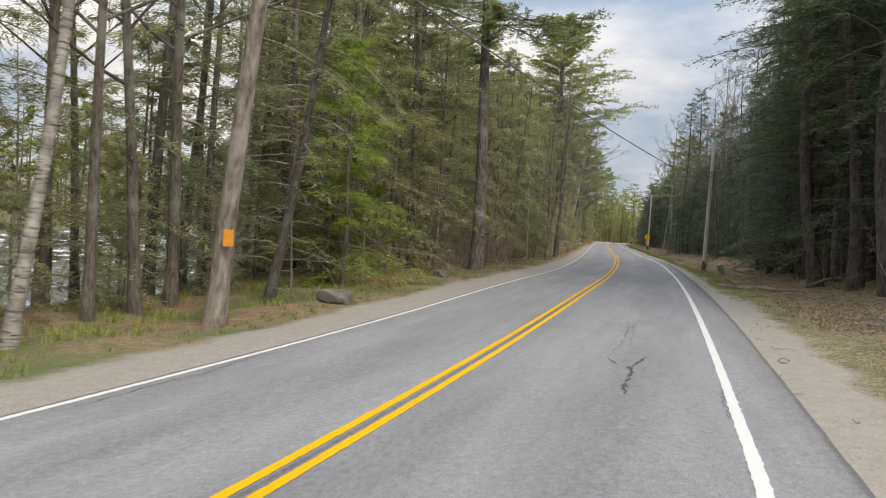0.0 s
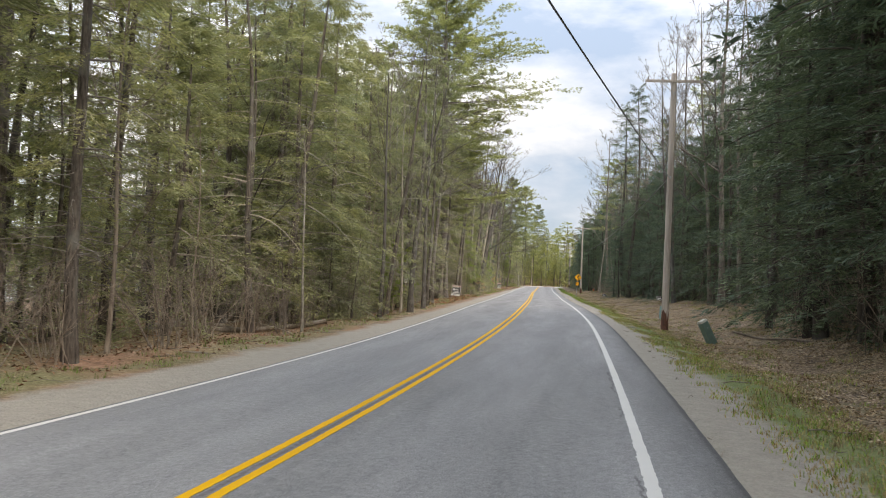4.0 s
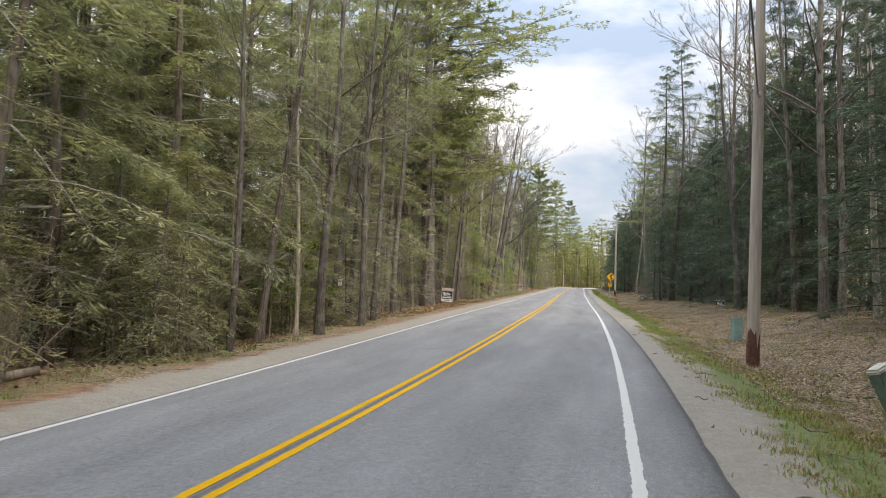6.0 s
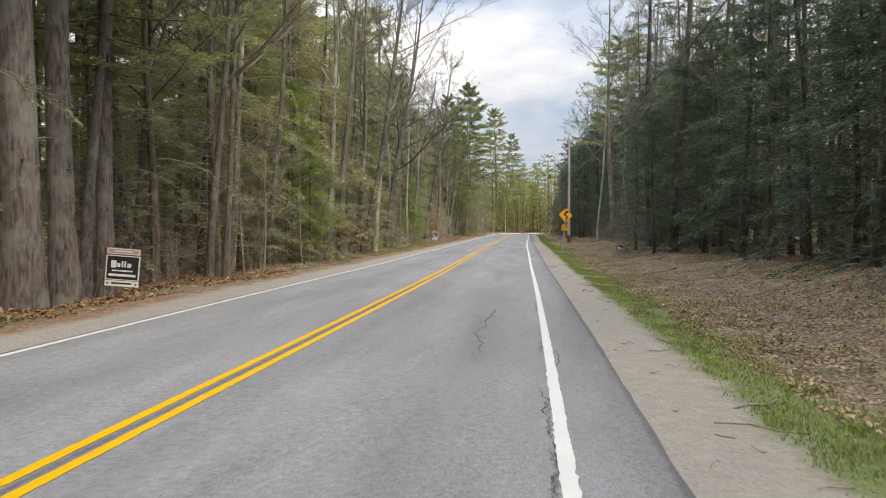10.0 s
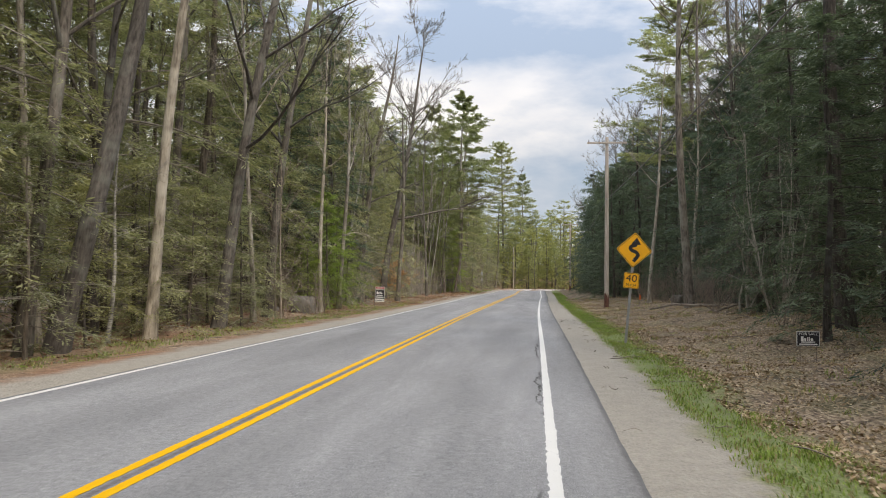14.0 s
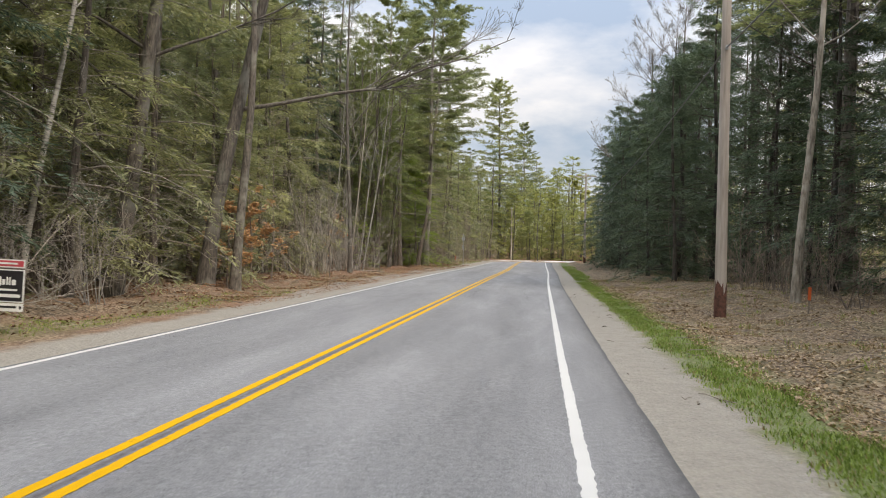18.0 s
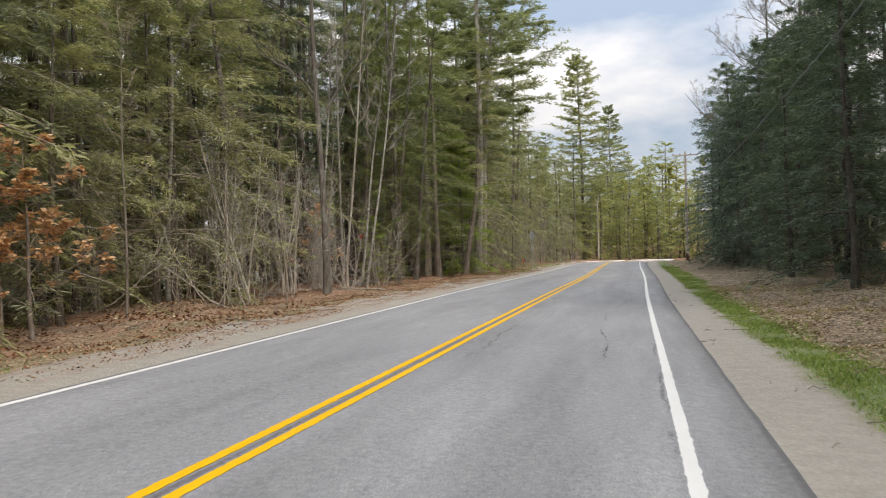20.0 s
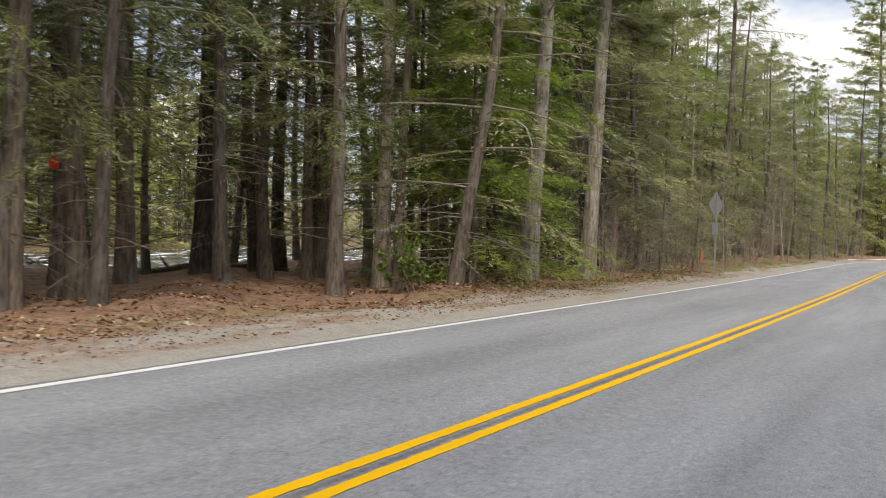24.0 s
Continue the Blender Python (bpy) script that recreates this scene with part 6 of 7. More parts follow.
def rounded(w, h, r, cx=0.0, cz=0.0, turn=0.0, n=5):
    """Outline of a rounded rectangle."""
    pts = []
    for sx, sz, a0 in ((1, 1, 0), (-1, 1, 90), (-1, -1, 180), (1, -1, 270)):
        for k in range(n):
            a = radians(a0 + 90 * k / (n - 1))
            pts.append((sx * (w / 2 - r) + r * math.cos(a), sz * (h / 2 - r) + r * math.sin(a)))
    c, s = math.cos(radians(turn)), math.sin(radians(turn))
    return [(cx + x * c - z * s, cz + x * s + z * c) for x, z in pts]


def border_bm(outer, inner, y0, y1):
    bm = bmesh.new()
    rings = [[bm.verts.new((x, y, z)) for x, z in o] for o in (outer, inner) for y in (y0, y1)]
    n = len(outer)
    for i in range(n):
        j = (i + 1) % n
        for a, b in ((0, 2), (2, 3), (3, 1), (1, 0)):
            bm.faces.new((rings[a][i], rings[a][j], rings[b][j], rings[b][i]))
    bmesh.ops.recalc_face_normals(bm, faces=bm.faces)
    return bm


def lettering(name, text, size, mat, parent, at, align="CENTER", wide=1.0):
    cu = bpy.data.curves.new(name, "FONT")
    cu.body, cu.size, cu.align_x, cu.align_y, cu.extrude = text, size, align, "CENTER", 0.0015
    tmp = bpy.data.objects.new(name, cu)
    scene.collection.objects.link(tmp)
    dg = bpy.context.evaluated_depsgraph_get()
    me = bpy.data.meshes.new_from_object(tmp.evaluated_get(dg))
    bpy.data.objects.remove(tmp)
    me.transform(Matrix.Translation(at) @ pose(0, 0, 0, 90) @ Matrix.Diagonal((wide, 1, 1, 1)))
    me.materials.clear()
    return part(name, me, mat, parent)


def ragged_top(bm, top):
    """Uneven upper edge of the stained foot of a pole."""
    rng = random.Random(5)
    for v in bm.verts:
        if v.co.z > top - 0.01:
            v.co.z = top * rng.uniform(0.7, 1.7)
    return bm


def utility_pole(x, y, height, r, lean=0.0, arm=2.6, tarred=0.62, label="weathered grey-brown wooden utility pole with a crossarm", turn=-11.0):
    g = floor_z(x, y)
    root = thing("utility_pole", pose(x, y, g, 0, 0, turn) @ pose(0, 0, 0, 0, lean, 0), label, "utility pole", "poles along the road")
    p, rad = np.zeros((9, 3)), np.linspace(r, r * 0.66, 9)
    p[:, 2] = np.linspace(-0.4, height, 9)
    v, q = tubes(p[None], rad[None], 18)
    shaft = part("shaft", grid_mesh("shaft", v, q, [POLE_WOOD], True), POLE_WOOD, root)
    part("cap", rod_bm(r * 0.66, r * 0.5, (0, 0, height - 0.005), (0, 0, height + 0.05), 18), POLE_WOOD, shaft)
    if tarred:
        part("butt", ragged_top(rod_bm(r * 1.03, r * 1.01, (0, 0, -0.3), (0, 0, tarred), 28), tarred), CREOSOTE, root, "dark tarred foot of the pole")
    if arm:
        part("crossarm", box_bm(arm, 0.1, 0.12, (0, -r * 0.8, height - 0.35), 0.012), POLE_WOOD, root)
        for sx in (-1, 1):
            part("brace", rod_bm(0.018, 0.018, (sx * 0.62, -r * 0.8 - 0.06, height - 0.38), (0, -r - 0.02, height - 0.95), 8), STEEL, root)
        for ox in (-arm * 0.46, -arm * 0.2, arm * 0.2, arm * 0.46):
            part("insulator", rod_bm(0.045, 0.025, (ox, -r * 0.8, height - 0.29), (ox, -r * 0.8, height - 0.14), 10), PORCELAIN, root)
    part("cable_clamp", box_bm(0.07, 0.09, 0.12, (0, -r * 0.9, 7.2), 0.01), STEEL, root)
    return root


def cable(name, a, b, sag, r, label):
    t = np.linspace(0, 1, 28)[:, None]
    p = np.array(a) * (1 - t) + np.array(b) * t
    p[:, 2] -= sag * 4 * (t * (1 - t))[:, 0]
    v, q = tubes(p[None], np.full((1, 28), r), 6)
    return tagged(new(name, grid_mesh(name, v, q, [CABLE], True)), label, "cable", "cables between the poles")


POLES = ((21.6, 71.06, 12.1, 0.17, 0.7), (41.4, 174.66, 11.3, 0.16, 0.3), (57.3, 257.5, 11.2, 0.16, 0.0))
for x, y, h, r, lean in POLES:
    utility_pole(x, y, h, r, lean)
utility_pole(54.2, 298.0, 9.0, 0.13, 0, 0, 0, "slim pale utility pole standing at the bend")
utility_pole(-14.0, -16.0, 11.5, 0.16, 0)
ends = [(-14.0, -16.0, floor_z(-14.0, -16.0), 11.5)] + [(x, y, floor_z(x, y), h) for x, y, h, *_ in POLES]
for (x0, y0, z0, h0), (x1, y1, z1, h1) in zip(ends[:-1], ends[1:]):
    cable("telephone_cable", (x0, y0 - 0.17, z0 + 7.2), (x1, y1 - 0.17, z1 + 7.2), 0.9, 0.02, "thick black telephone cable strung between the poles")


def winding_road_sign(x, y, g, turn, lean, label, group="road signs"):
    """Diamond warning plate over a speed plaque on one steel channel post; faces -y."""
    root = thing("winding_road_sign", pose(x, y, g, 0, 0, turn) @ pose(0, 0, 0, 0, lean, 0), label, "road sign", group)
    post = bmesh.new()
    for bm in (box_bm(0.03, 0.006, 3.2, (0, 0.03, 1.35), 0), box_bm(0.006, 0.03, 3.2, (-0.016, 0.015, 1.35), 0), box_bm(0.006, 0.03, 3.2, (0.016, 0.015, 1.35), 0),
               box_bm(0.02, 0.005, 3.2, (-0.026, 0.0, 1.35), 0), box_bm(0.02, 0.005, 3.2, (0.026, 0.0, 1.35), 0)):
        tmp = bpy.data.meshes.new("tmp")
        bm.to_mesh(tmp)
        bm.free()
        post.from_mesh(tmp)
        bpy.data.meshes.remove(tmp)
    part("post", post, STEEL, root)
    dz, pz = 2.55, 1.71
    plate = part("diamond_plate", flat_bm(rounded(0.70, 0.70, 0.05, 0, dz, 45), -0.012, -0.008), STEEL, root)
    part("sign_face", flat_bm(rounded(0.698, 0.698, 0.05, 0, dz, 45), -0.0155, -0.0125), SIGN_YELLOW, plate)
    part("border", border_bm(rounded(0.665, 0.665, 0.045, 0, dz, 45), rounded(0.64, 0.64, 0.04, 0, dz, 45), -0.018, -0.0157), SIGN_BLACK, plate)
    # the winding arrow
    wind = spline([(0.006, -0.312), (0.075, -0.21), (0.118, -0.13), (0.06, -0.055), (-0.06, -0.01), (-0.108, 0.05), (-0.06, 0.11), (0.02, 0.135), (0.052, 0.2)], 0.012)
    cx, cz = wind[:, 0], wind[:, 1]
    t = cx
    dx, dzz = np.gradient(cx), np.gradient(cz)
    ln = np.hypot(dx, dzz)
    nx, nz = -dzz / ln * 0.048, dx / ln * 0.048
    edge = [(a, dz + b) for a, b in zip(cx + nx, cz + nz)] + [(a, dz + b) for a, b in zip((cx - nx)[::-1], (cz - nz)[::-1])]
    bm = bmesh.new()
    k = len(t)
    lo = [[bm.verts.new((a, yy, b)) for a, b in edge] for yy in (-0.018, -0.0157)]
    for i in range(k - 1):
        for ring in lo:
            bm.faces.new((ring[i], ring[i + 1], ring[2 * k - 2 - i], ring[2 * k - 1 - i]))
        bm.faces.new((lo[0][i], lo[0][i + 1], lo[1][i + 1], lo[1][i]))
        bm.faces.new((lo[0][2 * k - 1 - i], lo[0][2 * k - 2 - i], lo[1][2 * k - 2 - i], lo[1][2 * k - 1 - i]))
    bmesh.ops.recalc_face_normals(bm, faces=bm.faces)
    part("arrow_shaft", bm, SIGN_BLACK, plate)
    tx, tz = float(cx[-1]), dz + float(cz[-1])
    part("arrow_head", flat_bm([(tx - 0.14, tz - 0.03), (tx + 0.125, tz - 0.045), (tx + 0.0, tz + 0.15)], -0.0184, -0.0158), SIGN_BLACK, plate)
    plaque = part("speed_plaque", flat_bm(rounded(0.42, 0.42, 0.035, 0, pz), -0.012, -0.008), STEEL, root)
    part("sign_face", flat_bm(rounded(0.418, 0.418, 0.035, 0, pz), -0.0155, -0.0125), SIGN_YELLOW, plaque)
    part("border", border_bm(rounded(0.395, 0.395, 0.03, 0, pz), rounded(0.375, 0.375, 0.025, 0, pz), -0.018, -0.0157), SIGN_BLACK, plaque)
    lettering("speed_number", "40", 0.27, SIGN_BLACK, plaque, (0, -0.0175, pz + 0.055), wide=1.15)
    lettering("speed_unit", "M.P.H", 0.1, SIGN_BLACK, plaque, (0, -0.0175, pz - 0.125), wide=1.15)
    for z in (dz + 0.25, dz - 0.25, pz + 0.15, pz - 0.15):
        part("bolt", rod_bm(0.012, 0.01, (0, -0.0125, z), (0, -0.022, z), 8), STEEL, root)
    return root


winding_road_sign(33.2, 141.66, 0.15, -6, 5.4, "yellow diamond winding-road sign over a 40 M.P.H plaque")
winding_road_sign(39.9, 232.6, floor_z(39.9, 232.6), 243, 0, "back of a road sign on a galvanised post, facing away")


def estate_sign(x, y, turn, lean, header, w=0.62, h=0.52, low=0.5, label="", head_h=0.13, words=""):
    """Estate agent's board hung in a thin steel frame: header strip, dark panel, white foot strip."""
    g = floor_z(x, y)
    root = thing("estate_sign", pose(x, y, g, 0, 0, turn) @ pose(0, 0, 0, 0, lean, 0), label, "sign", "estate signs")
    top = low + 0.14 + h + head_h + 0.03
    part("stake", rod_bm(0.011, 0.011, (-w / 2 - 0.012, 0, -0.3), (-w / 2 - 0.012, 0, top + 0.02), 8), RUSTY, root)
    part("crossbar", rod_bm(0.008, 0.008, (-w / 2 - 0.012, 0, top - head_h - 0.015), (w / 2, 0, top - head_h - 0.015), 8), RUSTY, root)
    panel = part("panel", flat_bm(rounded(w, h, 0.01, 0, low + 0.14 + h / 2), -0.006, 0.006), SIGN_WHITE, root)
    part("dark_field", flat_bm(rounded(w * 0.93, h * 0.93, 0.008, 0, low + 0.14 + h / 2), -0.0085, -0.0065), SIGN_BLACK, panel)
    cz = low + 0.14 + h / 2
    part("name_mark", flat_bm(rounded(w * 0.16, h * 0.3, 0.03, -w * 0.27, cz + h * 0.14), -0.011, -0.009), SIGN_WHITE, panel)
    for k, (ox, ww, hh) in enumerate(((-0.12, 0.09, 0.17), (-0.01, 0.05, 0.25), (0.07, 0.05, 0.25), (0.19, 0.12, 0.17))):
        part("name_mark", flat_bm(rounded(w * ww, h * hh, 0.012, w * ox, cz + h * (0.11 + (hh - 0.17) / 2)), -0.011, -0.009), SIGN_WHITE, panel)
    part("name_bar", flat_bm(rounded(w * 0.62, h * 0.06, 0.004, 0, cz - h * 0.12), -0.011, -0.009), SIGN_WHITE, panel)
    part("name_bar", flat_bm(rounded(w * 0.8, h * 0.1, 0.004, 0, cz - h * 0.3), -0.011, -0.009), SIGN_WHITE, panel)
    head = part("header_strip", flat_bm(rounded(w * 0.98, head_h, 0.008, 0, top - head_h / 2), -0.006, 0.006), SIGN_WHITE, root)
    part("header_field", flat_bm(rounded(w * 0.92, head_h * 0.7, 0.006, 0, top - head_h / 2), -0.0085, -0.0065), header, head)
    part("header_bar", flat_bm(rounded(w * 0.55, head_h * 0.22, 0.004, 0, top - head_h / 2), -0.011, -0.009), SIGN_WHITE, head)
    foot = part("foot_strip", flat_bm(rounded(w, 0.13, 0.008, 0, low + 0.06), -0.006, 0.006), SIGN_WHITE, root)
    part("foot_bar", flat_bm(rounded(w * 0.6, 0.035, 0.004, 0, low + 0.065), -0.0085, -0.0065), SIGN_BLACK, foot)
    for ox in (-0.42, 0.42):
        part("foot_mark", flat_bm(rounded(0.035, 0.05, 0.01, w * ox, low + 0.06), -0.0085, -0.0065), SIGN_BLACK, foot)
    return root


estate_sign(14.5, 104.4, 3, 5, SIGN_PINK, 0.74, 0.56, 0.36, "black and white estate board with faded header, leaning in pine litter")
estate_sign(26.43, 166.28, -4, 2, SIGN_RED, 0.52, 0.52, 0.4, "black and white estate board under a red header strip")


def yard_sign(x, y, turn, w=0.46, h=0.31, up=0.42, label="small black and white FOR SALE board on wire legs"):
    g = floor_z(x, y)
    root = thing("for_sale_sign", pose(x, y, g, 0, 0, turn), label, "sign", "for-sale boards")
    for sx in (-1, 1):
        part("wire_leg", rod_bm(0.005, 0.005, (sx * w * 0.36, 0, -0.15), (sx * w * 0.36, 0, up + 0.05), 6), RUSTY, root)
    board = part("board", flat_bm(rounded(w, h, 0.006, 0, up + h / 2), -0.004, 0.004), SIGN_WHITE, root)
    part("dark_field", flat_bm(rounded(w * 0.95, h * 0.93, 0.006, 0, up + h / 2), -0.0065, -0.0045), SIGN_BLACK, board)
    lettering("for_sale_words", "FOR SALE", h * 0.26, SIGN_WHITE, board, (0, -0.008, up + h * 0.83), wide=1.1)
    for ox, ww, hh in ((-0.26, 0.12, 0.32), (-0.13, 0.09, 0.2), (-0.02, 0.04, 0.3), (0.05, 0.04, 0.3), (0.16, 0.11, 0.2)):
        part("name_mark", flat_bm(rounded(w * ww, h * hh, 0.008, w * ox, up + h * (0.44 + hh / 2 - 0.1)), -0.009, -0.007), SIGN_WHITE, board)
    part("name_bar", flat_bm(rounded(w * 0.6, h * 0.07, 0.003, 0, up + h * 0.28), -0.009, -0.007), SIGN_WHITE, board)
    part("name_bar", flat_bm(rounded(w * 0.8, h * 0.09, 0.003, 0, up + h * 0.13), -0.009, -0.007), SIGN_WHITE, board)
    return root


yard_sign(35.46, 135.96, -12)
yard_sign(29.05, 94.84, -14)


def pedestal(x, y, turn, lean, toward, h, w, body, lid, label):
    g = floor_z(x, y)
    root = thing("cable_pedestal", pose(x, y, g - 0.1, 0, 0, toward) @ pose(0, 0, 0, 0, lean, 0) @ pose(0, 0, 0, 0, 0, turn - toward), label, "utility box", "utility boxes")
    part("body", box_bm(w, w * 0.8, h, (0, 0, h / 2), 0.015), body, root)
    part("cover_seam", box_bm(w * 1.02, w * 0.82, 0.02, (0, 0, h * 0.32), 0.004), body, root)
    part("lid", box_bm(w * 1.08, w * 0.88, 0.1, (0, 0, h + 0.04), 0.03), lid, root, "pale sun-bleached lid")
    part("lock", rod_bm(0.025, 0.02, (0, -w * 0.4, h * 0.8), (0, -w * 0.43, h * 0.8), 10), STEEL, root)
    return root


pedestal(20.25, 61.4, 20, 26, 180, 1.05, 0.3, BOX_GREEN, BOX_LID, "dark green metal cable pedestal leaning over, with a pale lid")
pedestal(24.3, 79.6, 10, 3, 0, 0.85, 0.34, BOX_TEAL, BOX_TEAL, "pale green cable pedestal standing in the leaves")


def boulder(x, y, w, d, h, seed, label):
    rng = random.Random(seed)
    bm = bmesh.new()
    bmesh.ops.create_icosphere(bm, subdivisions=4, radius=1.0)
    off = Vector((rng.uniform(0, 50), rng.uniform(0, 50), 0))
    for v in bm.verts:
        k = 1 + 0.26 * noise.noise(v.co * 1.1 + off) + 0.1 * noise.noise(v.co * 3.1 + off) + 0.03 * noise.noise(v.co * 9 + off)
        v.co = v.co * k
        v.co.x, v.co.y, v.co.z = (max(-0.82, min(0.82, c)) for c in v.co)
        v.co = Vector((v.co.x * w / 1.64, v.co.y * d / 1.64, v.co.z * h / 1.3))
    me = bpy.data.meshes.new("boulder")
    bm.to_mesh(me)
    bm.free()
    me.materials.append(STONE)
    me.polygons.foreach_set("use_smooth", [True] * len(me.polygons))
    ob = new("boulder", me)
    ob.matrix_basis = pose(x, y, floor_z(x, y) + h * 0.28, 0, 0, rng.uniform(0, 360))
    return tagged(ob, label, "boulder", "boulders")


boulder(22.9, 158.8, 1.8, 1.2, 0.9, 1, "large grey granite boulder at the edge of the woods")
boulder(21.6, 157.6, 0.7, 0.6, 0.45, 2, "grey granite boulder half hidden by weeds")
boulder(0.1, 33.0, 0.6, 0.45, 0.24, 3, "pale stone lying on the grassy verge")
boulder(-2.5, 21.6, 0.9, 0.6, 0.35, 4, "pale stone lying on the grassy verge")
boulder(45.4, 172.0, 1.0, 0.8, 0.55, 5, "grey granite boulder among bare shrubs")
boulder(29.0, 206.5, 0.7, 0.55, 0.3, 6, "grey stone among bare saplings")
boulder(30.7, 204.6, 0.65, 0.5, 0.3, 7, "grey stone among bare saplings")


def fallen_log(x, y, turn, length, r, seed, label, stubs=3, rise=0.0):
    rng = np.random.default_rng(seed)
    n = 9
    t = np.linspace(-0.5, 0.5, n)
    d = np.array([math.cos(radians(turn)), math.sin(radians(turn))])
    px, py = x + d[0] * t * length, y + d[1] * t * length
    side = np.cumsum(rng.normal(0, 0.02, n)) * length
    px, py = px - d[1] * side, py + d[0] * side
    z = land(px, py)[0] + r * 0.6 + rise * (t + 0.5)
    p = np.stack([px, py, z], 1)
    root = thing("fallen_log", Matrix(), label, "log", "dead wood")
    rad = r * np.linspace(1.0, 0.6, n) * (1 + rng.normal(0, 0.06, n))
    part("stem", grid_mesh("stem", *tubes(p[None], rad[None], 9), [LOG_WOOD], True), LOG_WOOD, root)
    for k in range(stubs):
        i = rng.integers(2, n - 1)
        a = rng.uniform(0, 6.28)
        q = p[i] + np.linspace(0, 1, 4)[:, None] * np.array([math.cos(a), math.sin(a), rng.uniform(0.1, 0.7)]) * rng.uniform(0.3, 0.9) * min(1.0, length / 3)
        part("branch_stub", grid_mesh("branch_stub", *tubes(q[None], np.linspace(r * 0.4, r * 0.12, 4)[None], 5), [LOG_WOOD], True), LOG_WOOD, root)
    return root


fallen_log(12.3, 34.6, -72, 3.4, 0.1, 1, "pale rotting log lying in the leaves beside the road")
fallen_log(12.9, 33.6, -60, 2.4, 0.06, 2, "broken grey branch lying across dead leaves")
fallen_log(11.5, 20.5, 200, 2.6, 0.09, 3, "dark fallen branch on the bank")
fallen_log(12.6, 21.2, 30, 2.2, 0.07, 4, "dark fallen branch on the bank")
fallen_log(16.5, 37.2, 10, 4.5, 0.07, 5, "fallen grey branch propped among the trees", 5, 0.5)
fallen_log(21.2, 59.0, 150, 2.4, 0.05, 6, "curved fallen branch on the leaf litter", 1, 0.4)
fallen_log(41.5, 160.5, 160, 3.2, 0.07, 7, "heap of broken grey branches at the edge of the woods", 6, 0.3)
fallen_log(42.6, 158.0, 20, 2.8, 0.06, 8, "heap of broken grey branches at the edge of the woods", 6, 0.3)
fallen_log(44.0, 163.0, 70, 2.6, 0.05, 9, "fallen branch in dead leaves", 3, 0.2)
fallen_log(31.5, 118.0, 170, 2.0, 0.06, 10, "short rotting log on the leaf litter")
fallen_log(3.5, 62.5, 10, 6.0, 0.13, 11, "long fallen trunk lying on the forest floor", 4)
fallen_log(2.0, 66.0, -5, 5.0, 0.11, 12, "long fallen trunk lying on the forest floor", 4)
fallen_log(25.5, 222.0, 30, 4.0, 0.1, 13, "dark fallen trunk by the river bank", 4)
fallen_log(29.5, 200.2, 5, 3.5, 0.06, 14, "fallen branch lying in rusty leaves", 2)
fallen_log(31.0, 199.0, 8, 3.0, 0.05, 15, "fallen branch lying in rusty leaves", 2)
fallen_log(12.0, 113.5, -20, 2.0, 0.04, 16, "thin dead branch at the foot of the pines", 2)


def guard_rail(s0, s1, u):
    """Steel rail of two ribs on posts along the outside of the bend."""
    root = thing("guard_rail", Matrix(), "pale galvanised guard rail on posts round the outside of the bend", "guard rail")
    ss = np.arange(s0, s1, 0.5)
    x, y = plan(ss, 0 * ss + u)
    z = np.linspace(0.98, 1.0, len(ss))
    rib = [(0.0, 0.0), (0.05, 0.04), (0.05, 0.1), (0.0, 0.15), (0.05, 0.2), (0.05, 0.26), (0.0, 0.31)]
    verts, quads, m = [], [], len(rib)
    for k in range(len(ss)):
        for out, up in rib:
            px, py = plan(ss[k], u + out)
            verts.append((float(px), float(py), z[k] + up))
    for k in range(len(ss) - 1):
        for j in range(m - 1):
            quads.append((k * m + j, (k + 1) * m + j, (k + 1) * m + j + 1, k * m + j + 1))
    part("rail", grid_mesh("rail", verts, quads, [RAIL], True), RAIL, root)
    for k in range(0, len(ss), 4):
        px, py = (float(v) for v in plan(ss[k], u - 0.1))
        part("post", box_bm(0.12, 0.12, 1.3, (px, py, z[k] - 0.35), 0.01), POLE_WOOD, root)


RAIL = plain("galvanised_rail", (0.78, 0.79, 0.8), 0.45, 0.0)
guard_rail(281.0, 309.0, -9.6)


def bent_sapling(x, y, reach, rise, turn, r):
    """A pale stem that arches over under its own weight."""
    root = thing("bent_sapling", pose(x, y, floor_z(x, y), 0, 0, turn), "pale leafless sapling bent over in an arch", "sapling", "woods along the road")
    a = np.linspace(0, 1, 16)
    p = np.stack([reach * a ** 1.7, 0.06 * np.sin(9 * a), rise * np.sin(a * 1.95) / 0.93 - 0.1], 1)
    part("stem", grid_mesh("stem", *tubes(p[None], (r * (1 - 0.8 * a))[None], 7), [BARK_STEM], True), BARK_STEM, root)
    rng = np.random.default_rng(5)
    b, br = kids(rng, p[None], (r * (1 - 0.8 * a))[None], 26, 0.22, 0.5, 5, 0.35, -0.1, 0.005)
    c, cr = kids(rng, b, br, 4, 0.5, 0.5, 4, 0.2, 0.0, 0.003)
    tagged(part("twigs", grid_mesh("twigs", *join([tubes(b, br, 3), tubes(c, cr, 3)]), [BARK_STEM], True), BARK_STEM, root), kind="stuff")


bent_sapling(23.1, 163.7, 3.2, 3.9, 18, 0.05)


def plate(x, y, z, w, h, turn, mat, name, label):
    ob = part(name, flat_bm(rounded(w, h, 0.01), -0.006, 0.006), mat, None)
    ob.matrix_basis = pose(x, y, z, 0, 0, turn)
    return tagged(ob, label, "marker", "markers on the trees")


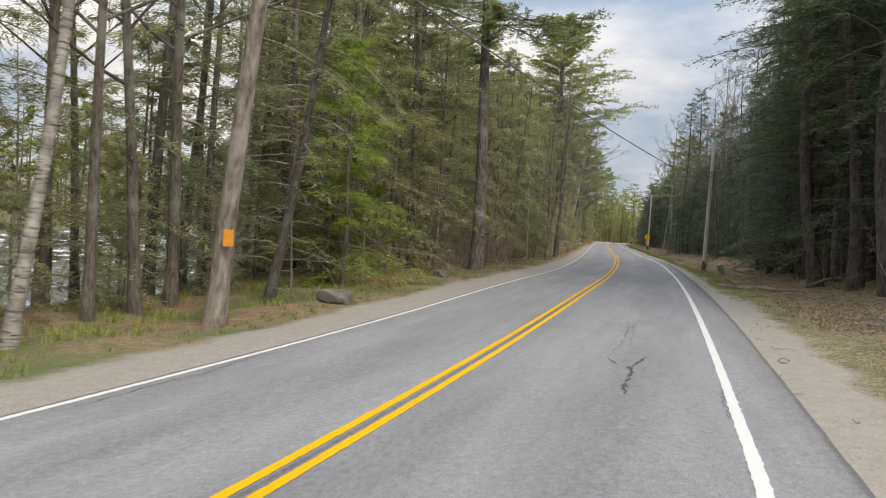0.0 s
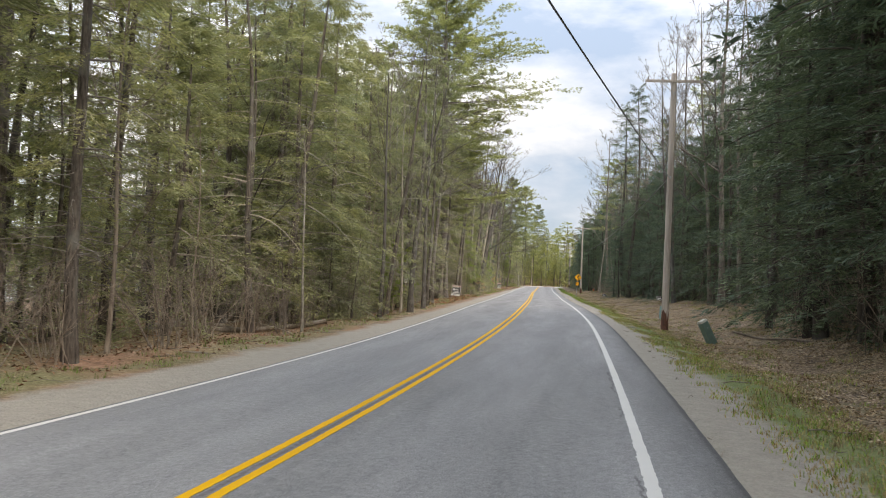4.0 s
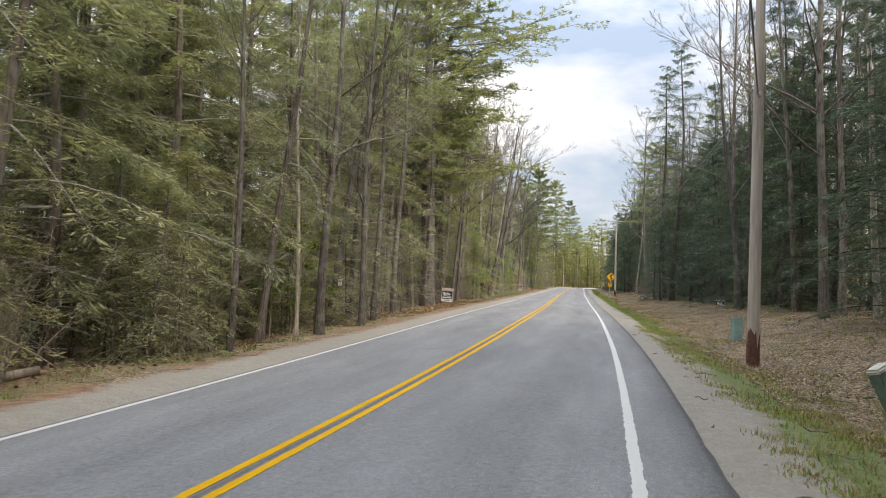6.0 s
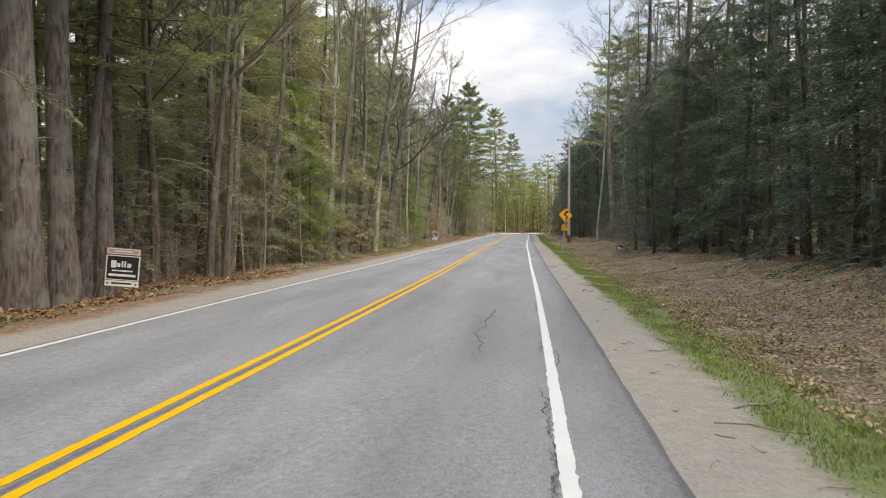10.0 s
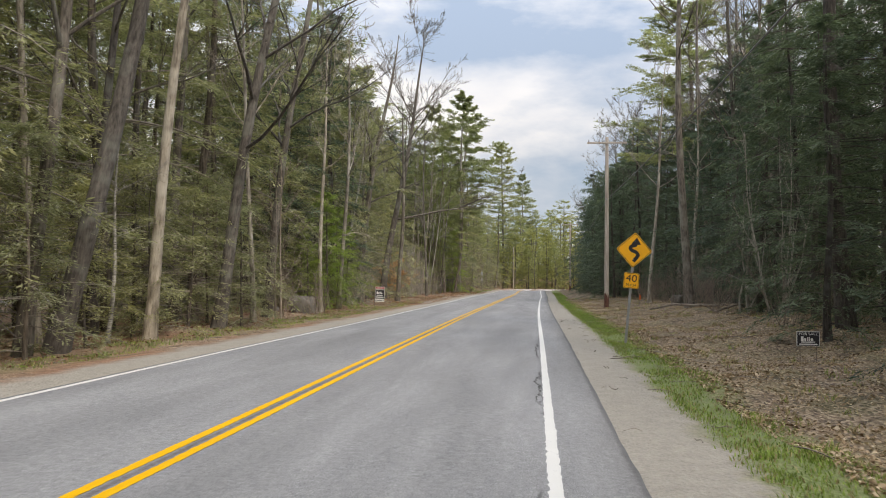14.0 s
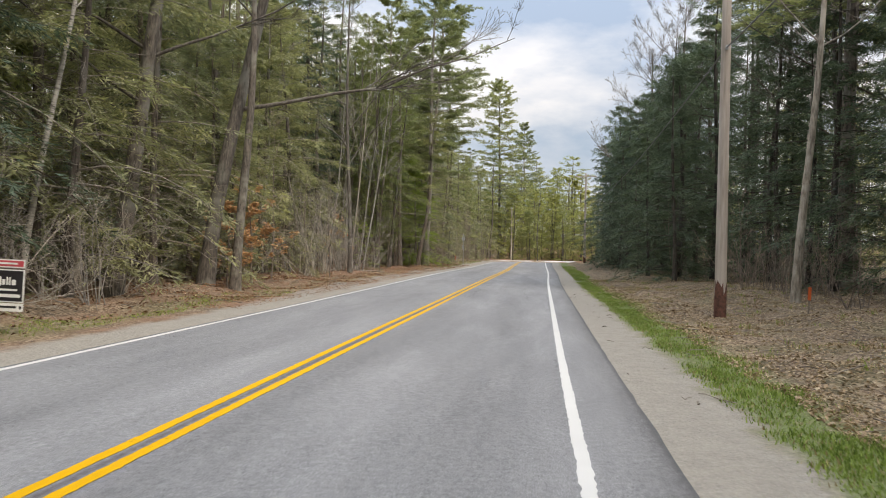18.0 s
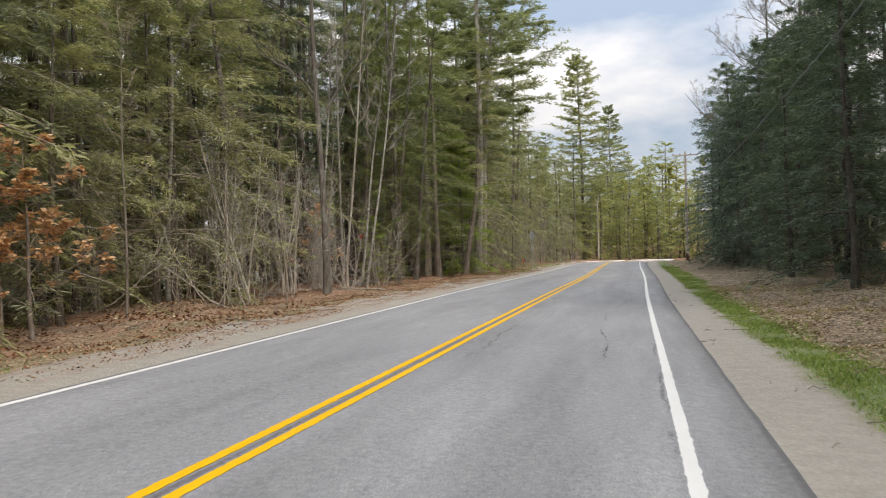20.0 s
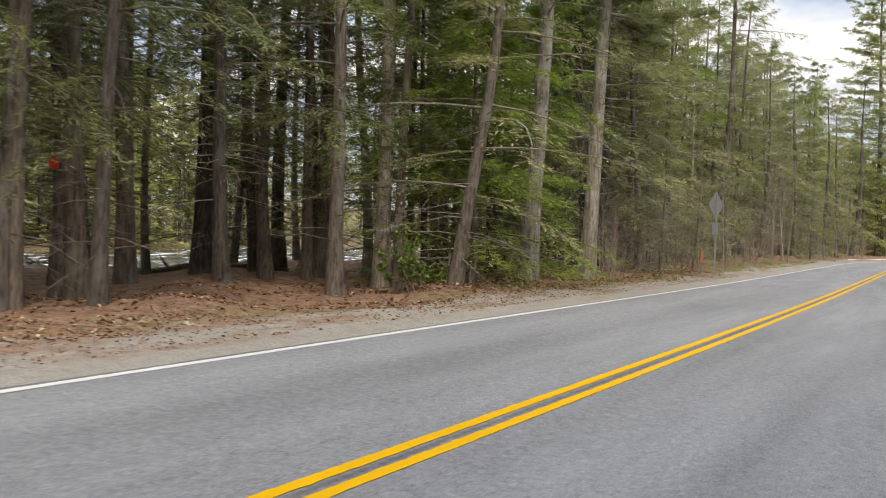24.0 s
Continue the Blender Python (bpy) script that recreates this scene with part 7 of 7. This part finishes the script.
def marker_on(x, y, r, up, w, h, mat, label, name="tree_marker"):
    """A small plate or blaze fixed to the trunk at (x, y), on the side that faces down the road."""
    dx, dy = 0.25, -0.97
    plate(x + dx * (r + 0.03), y + dy * (r + 0.03), floor_z(x, y) + up, w, h, 14, mat, name, label)


marker_on(-4.33, 17.8, 0.45, 1.85, 0.2, 0.34, ORANGE, "orange plate nailed to the pale trunk")
marker_on(-2.0, 55.5, 0.3, 1.7, 0.16, 0.26, SIGN_WHITE, "white plate nailed to the trunk")
marker_on(36.3, 228.6, 0.27, 1.9, 0.16, 0.26, plain("cream_plate", (0.62, 0.52, 0.3)), "cream plate nailed to the pale trunk")
marker_on(29.9, 212.5, 0.17, 2.3, 0.2, 0.2, RED, "red paint blaze on a hemlock trunk", "paint_blaze")


def birdhouse(x, y, z):
    root = thing("birdhouse", pose(x, y, z, 0, 0, 12), "small white birdhouse hung on a leaning trunk", "birdhouse")
    part("body", box_bm(0.15, 0.14, 0.24, (0, 0, 0), 0.01), SIGN_WHITE, root)
    part("roof", flat_bm([(-0.11, 0.11), (0, 0.2), (0.11, 0.11), (0.11, 0.13), (0, 0.225), (-0.11, 0.13)], -0.1, 0.1), SIGN_WHITE, root)
    part("entrance", rod_bm(0.022, 0.022, (0, -0.0705, 0.03), (0, -0.078, 0.03), 12), SIGN_BLACK, root)
    part("bracket", rod_bm(0.012, 0.012, (0, 0.0, -0.13), (-0.25, 0.12, -0.13), 8), RUSTY, root)


birdhouse(9.72, 81.7, 1.44)


def stake(x, y, h, mat, label):
    root = thing("marker_stake", pose(x, y, floor_z(x, y), 0, 4, 20), label, "stake", "marker stakes")
    part("stick", box_bm(0.04, 0.02, h + 0.2, (0, 0, h / 2 - 0.1), 0.004), LOG_WOOD, root)
    part("flag", box_bm(0.1, 0.022, h * 0.45, (0, 0, h * 0.75), 0.004), mat, root)


stake(43.3, 173.6, 0.75, plain("orange_tape", (0.8, 0.16, 0.04)), "wooden survey stake with an orange ribbon")
stake(39.3, 234.6, 0.9, plain("rust_tape", (0.45, 0.14, 0.06)), "rusty orange marker stake at the roadside")
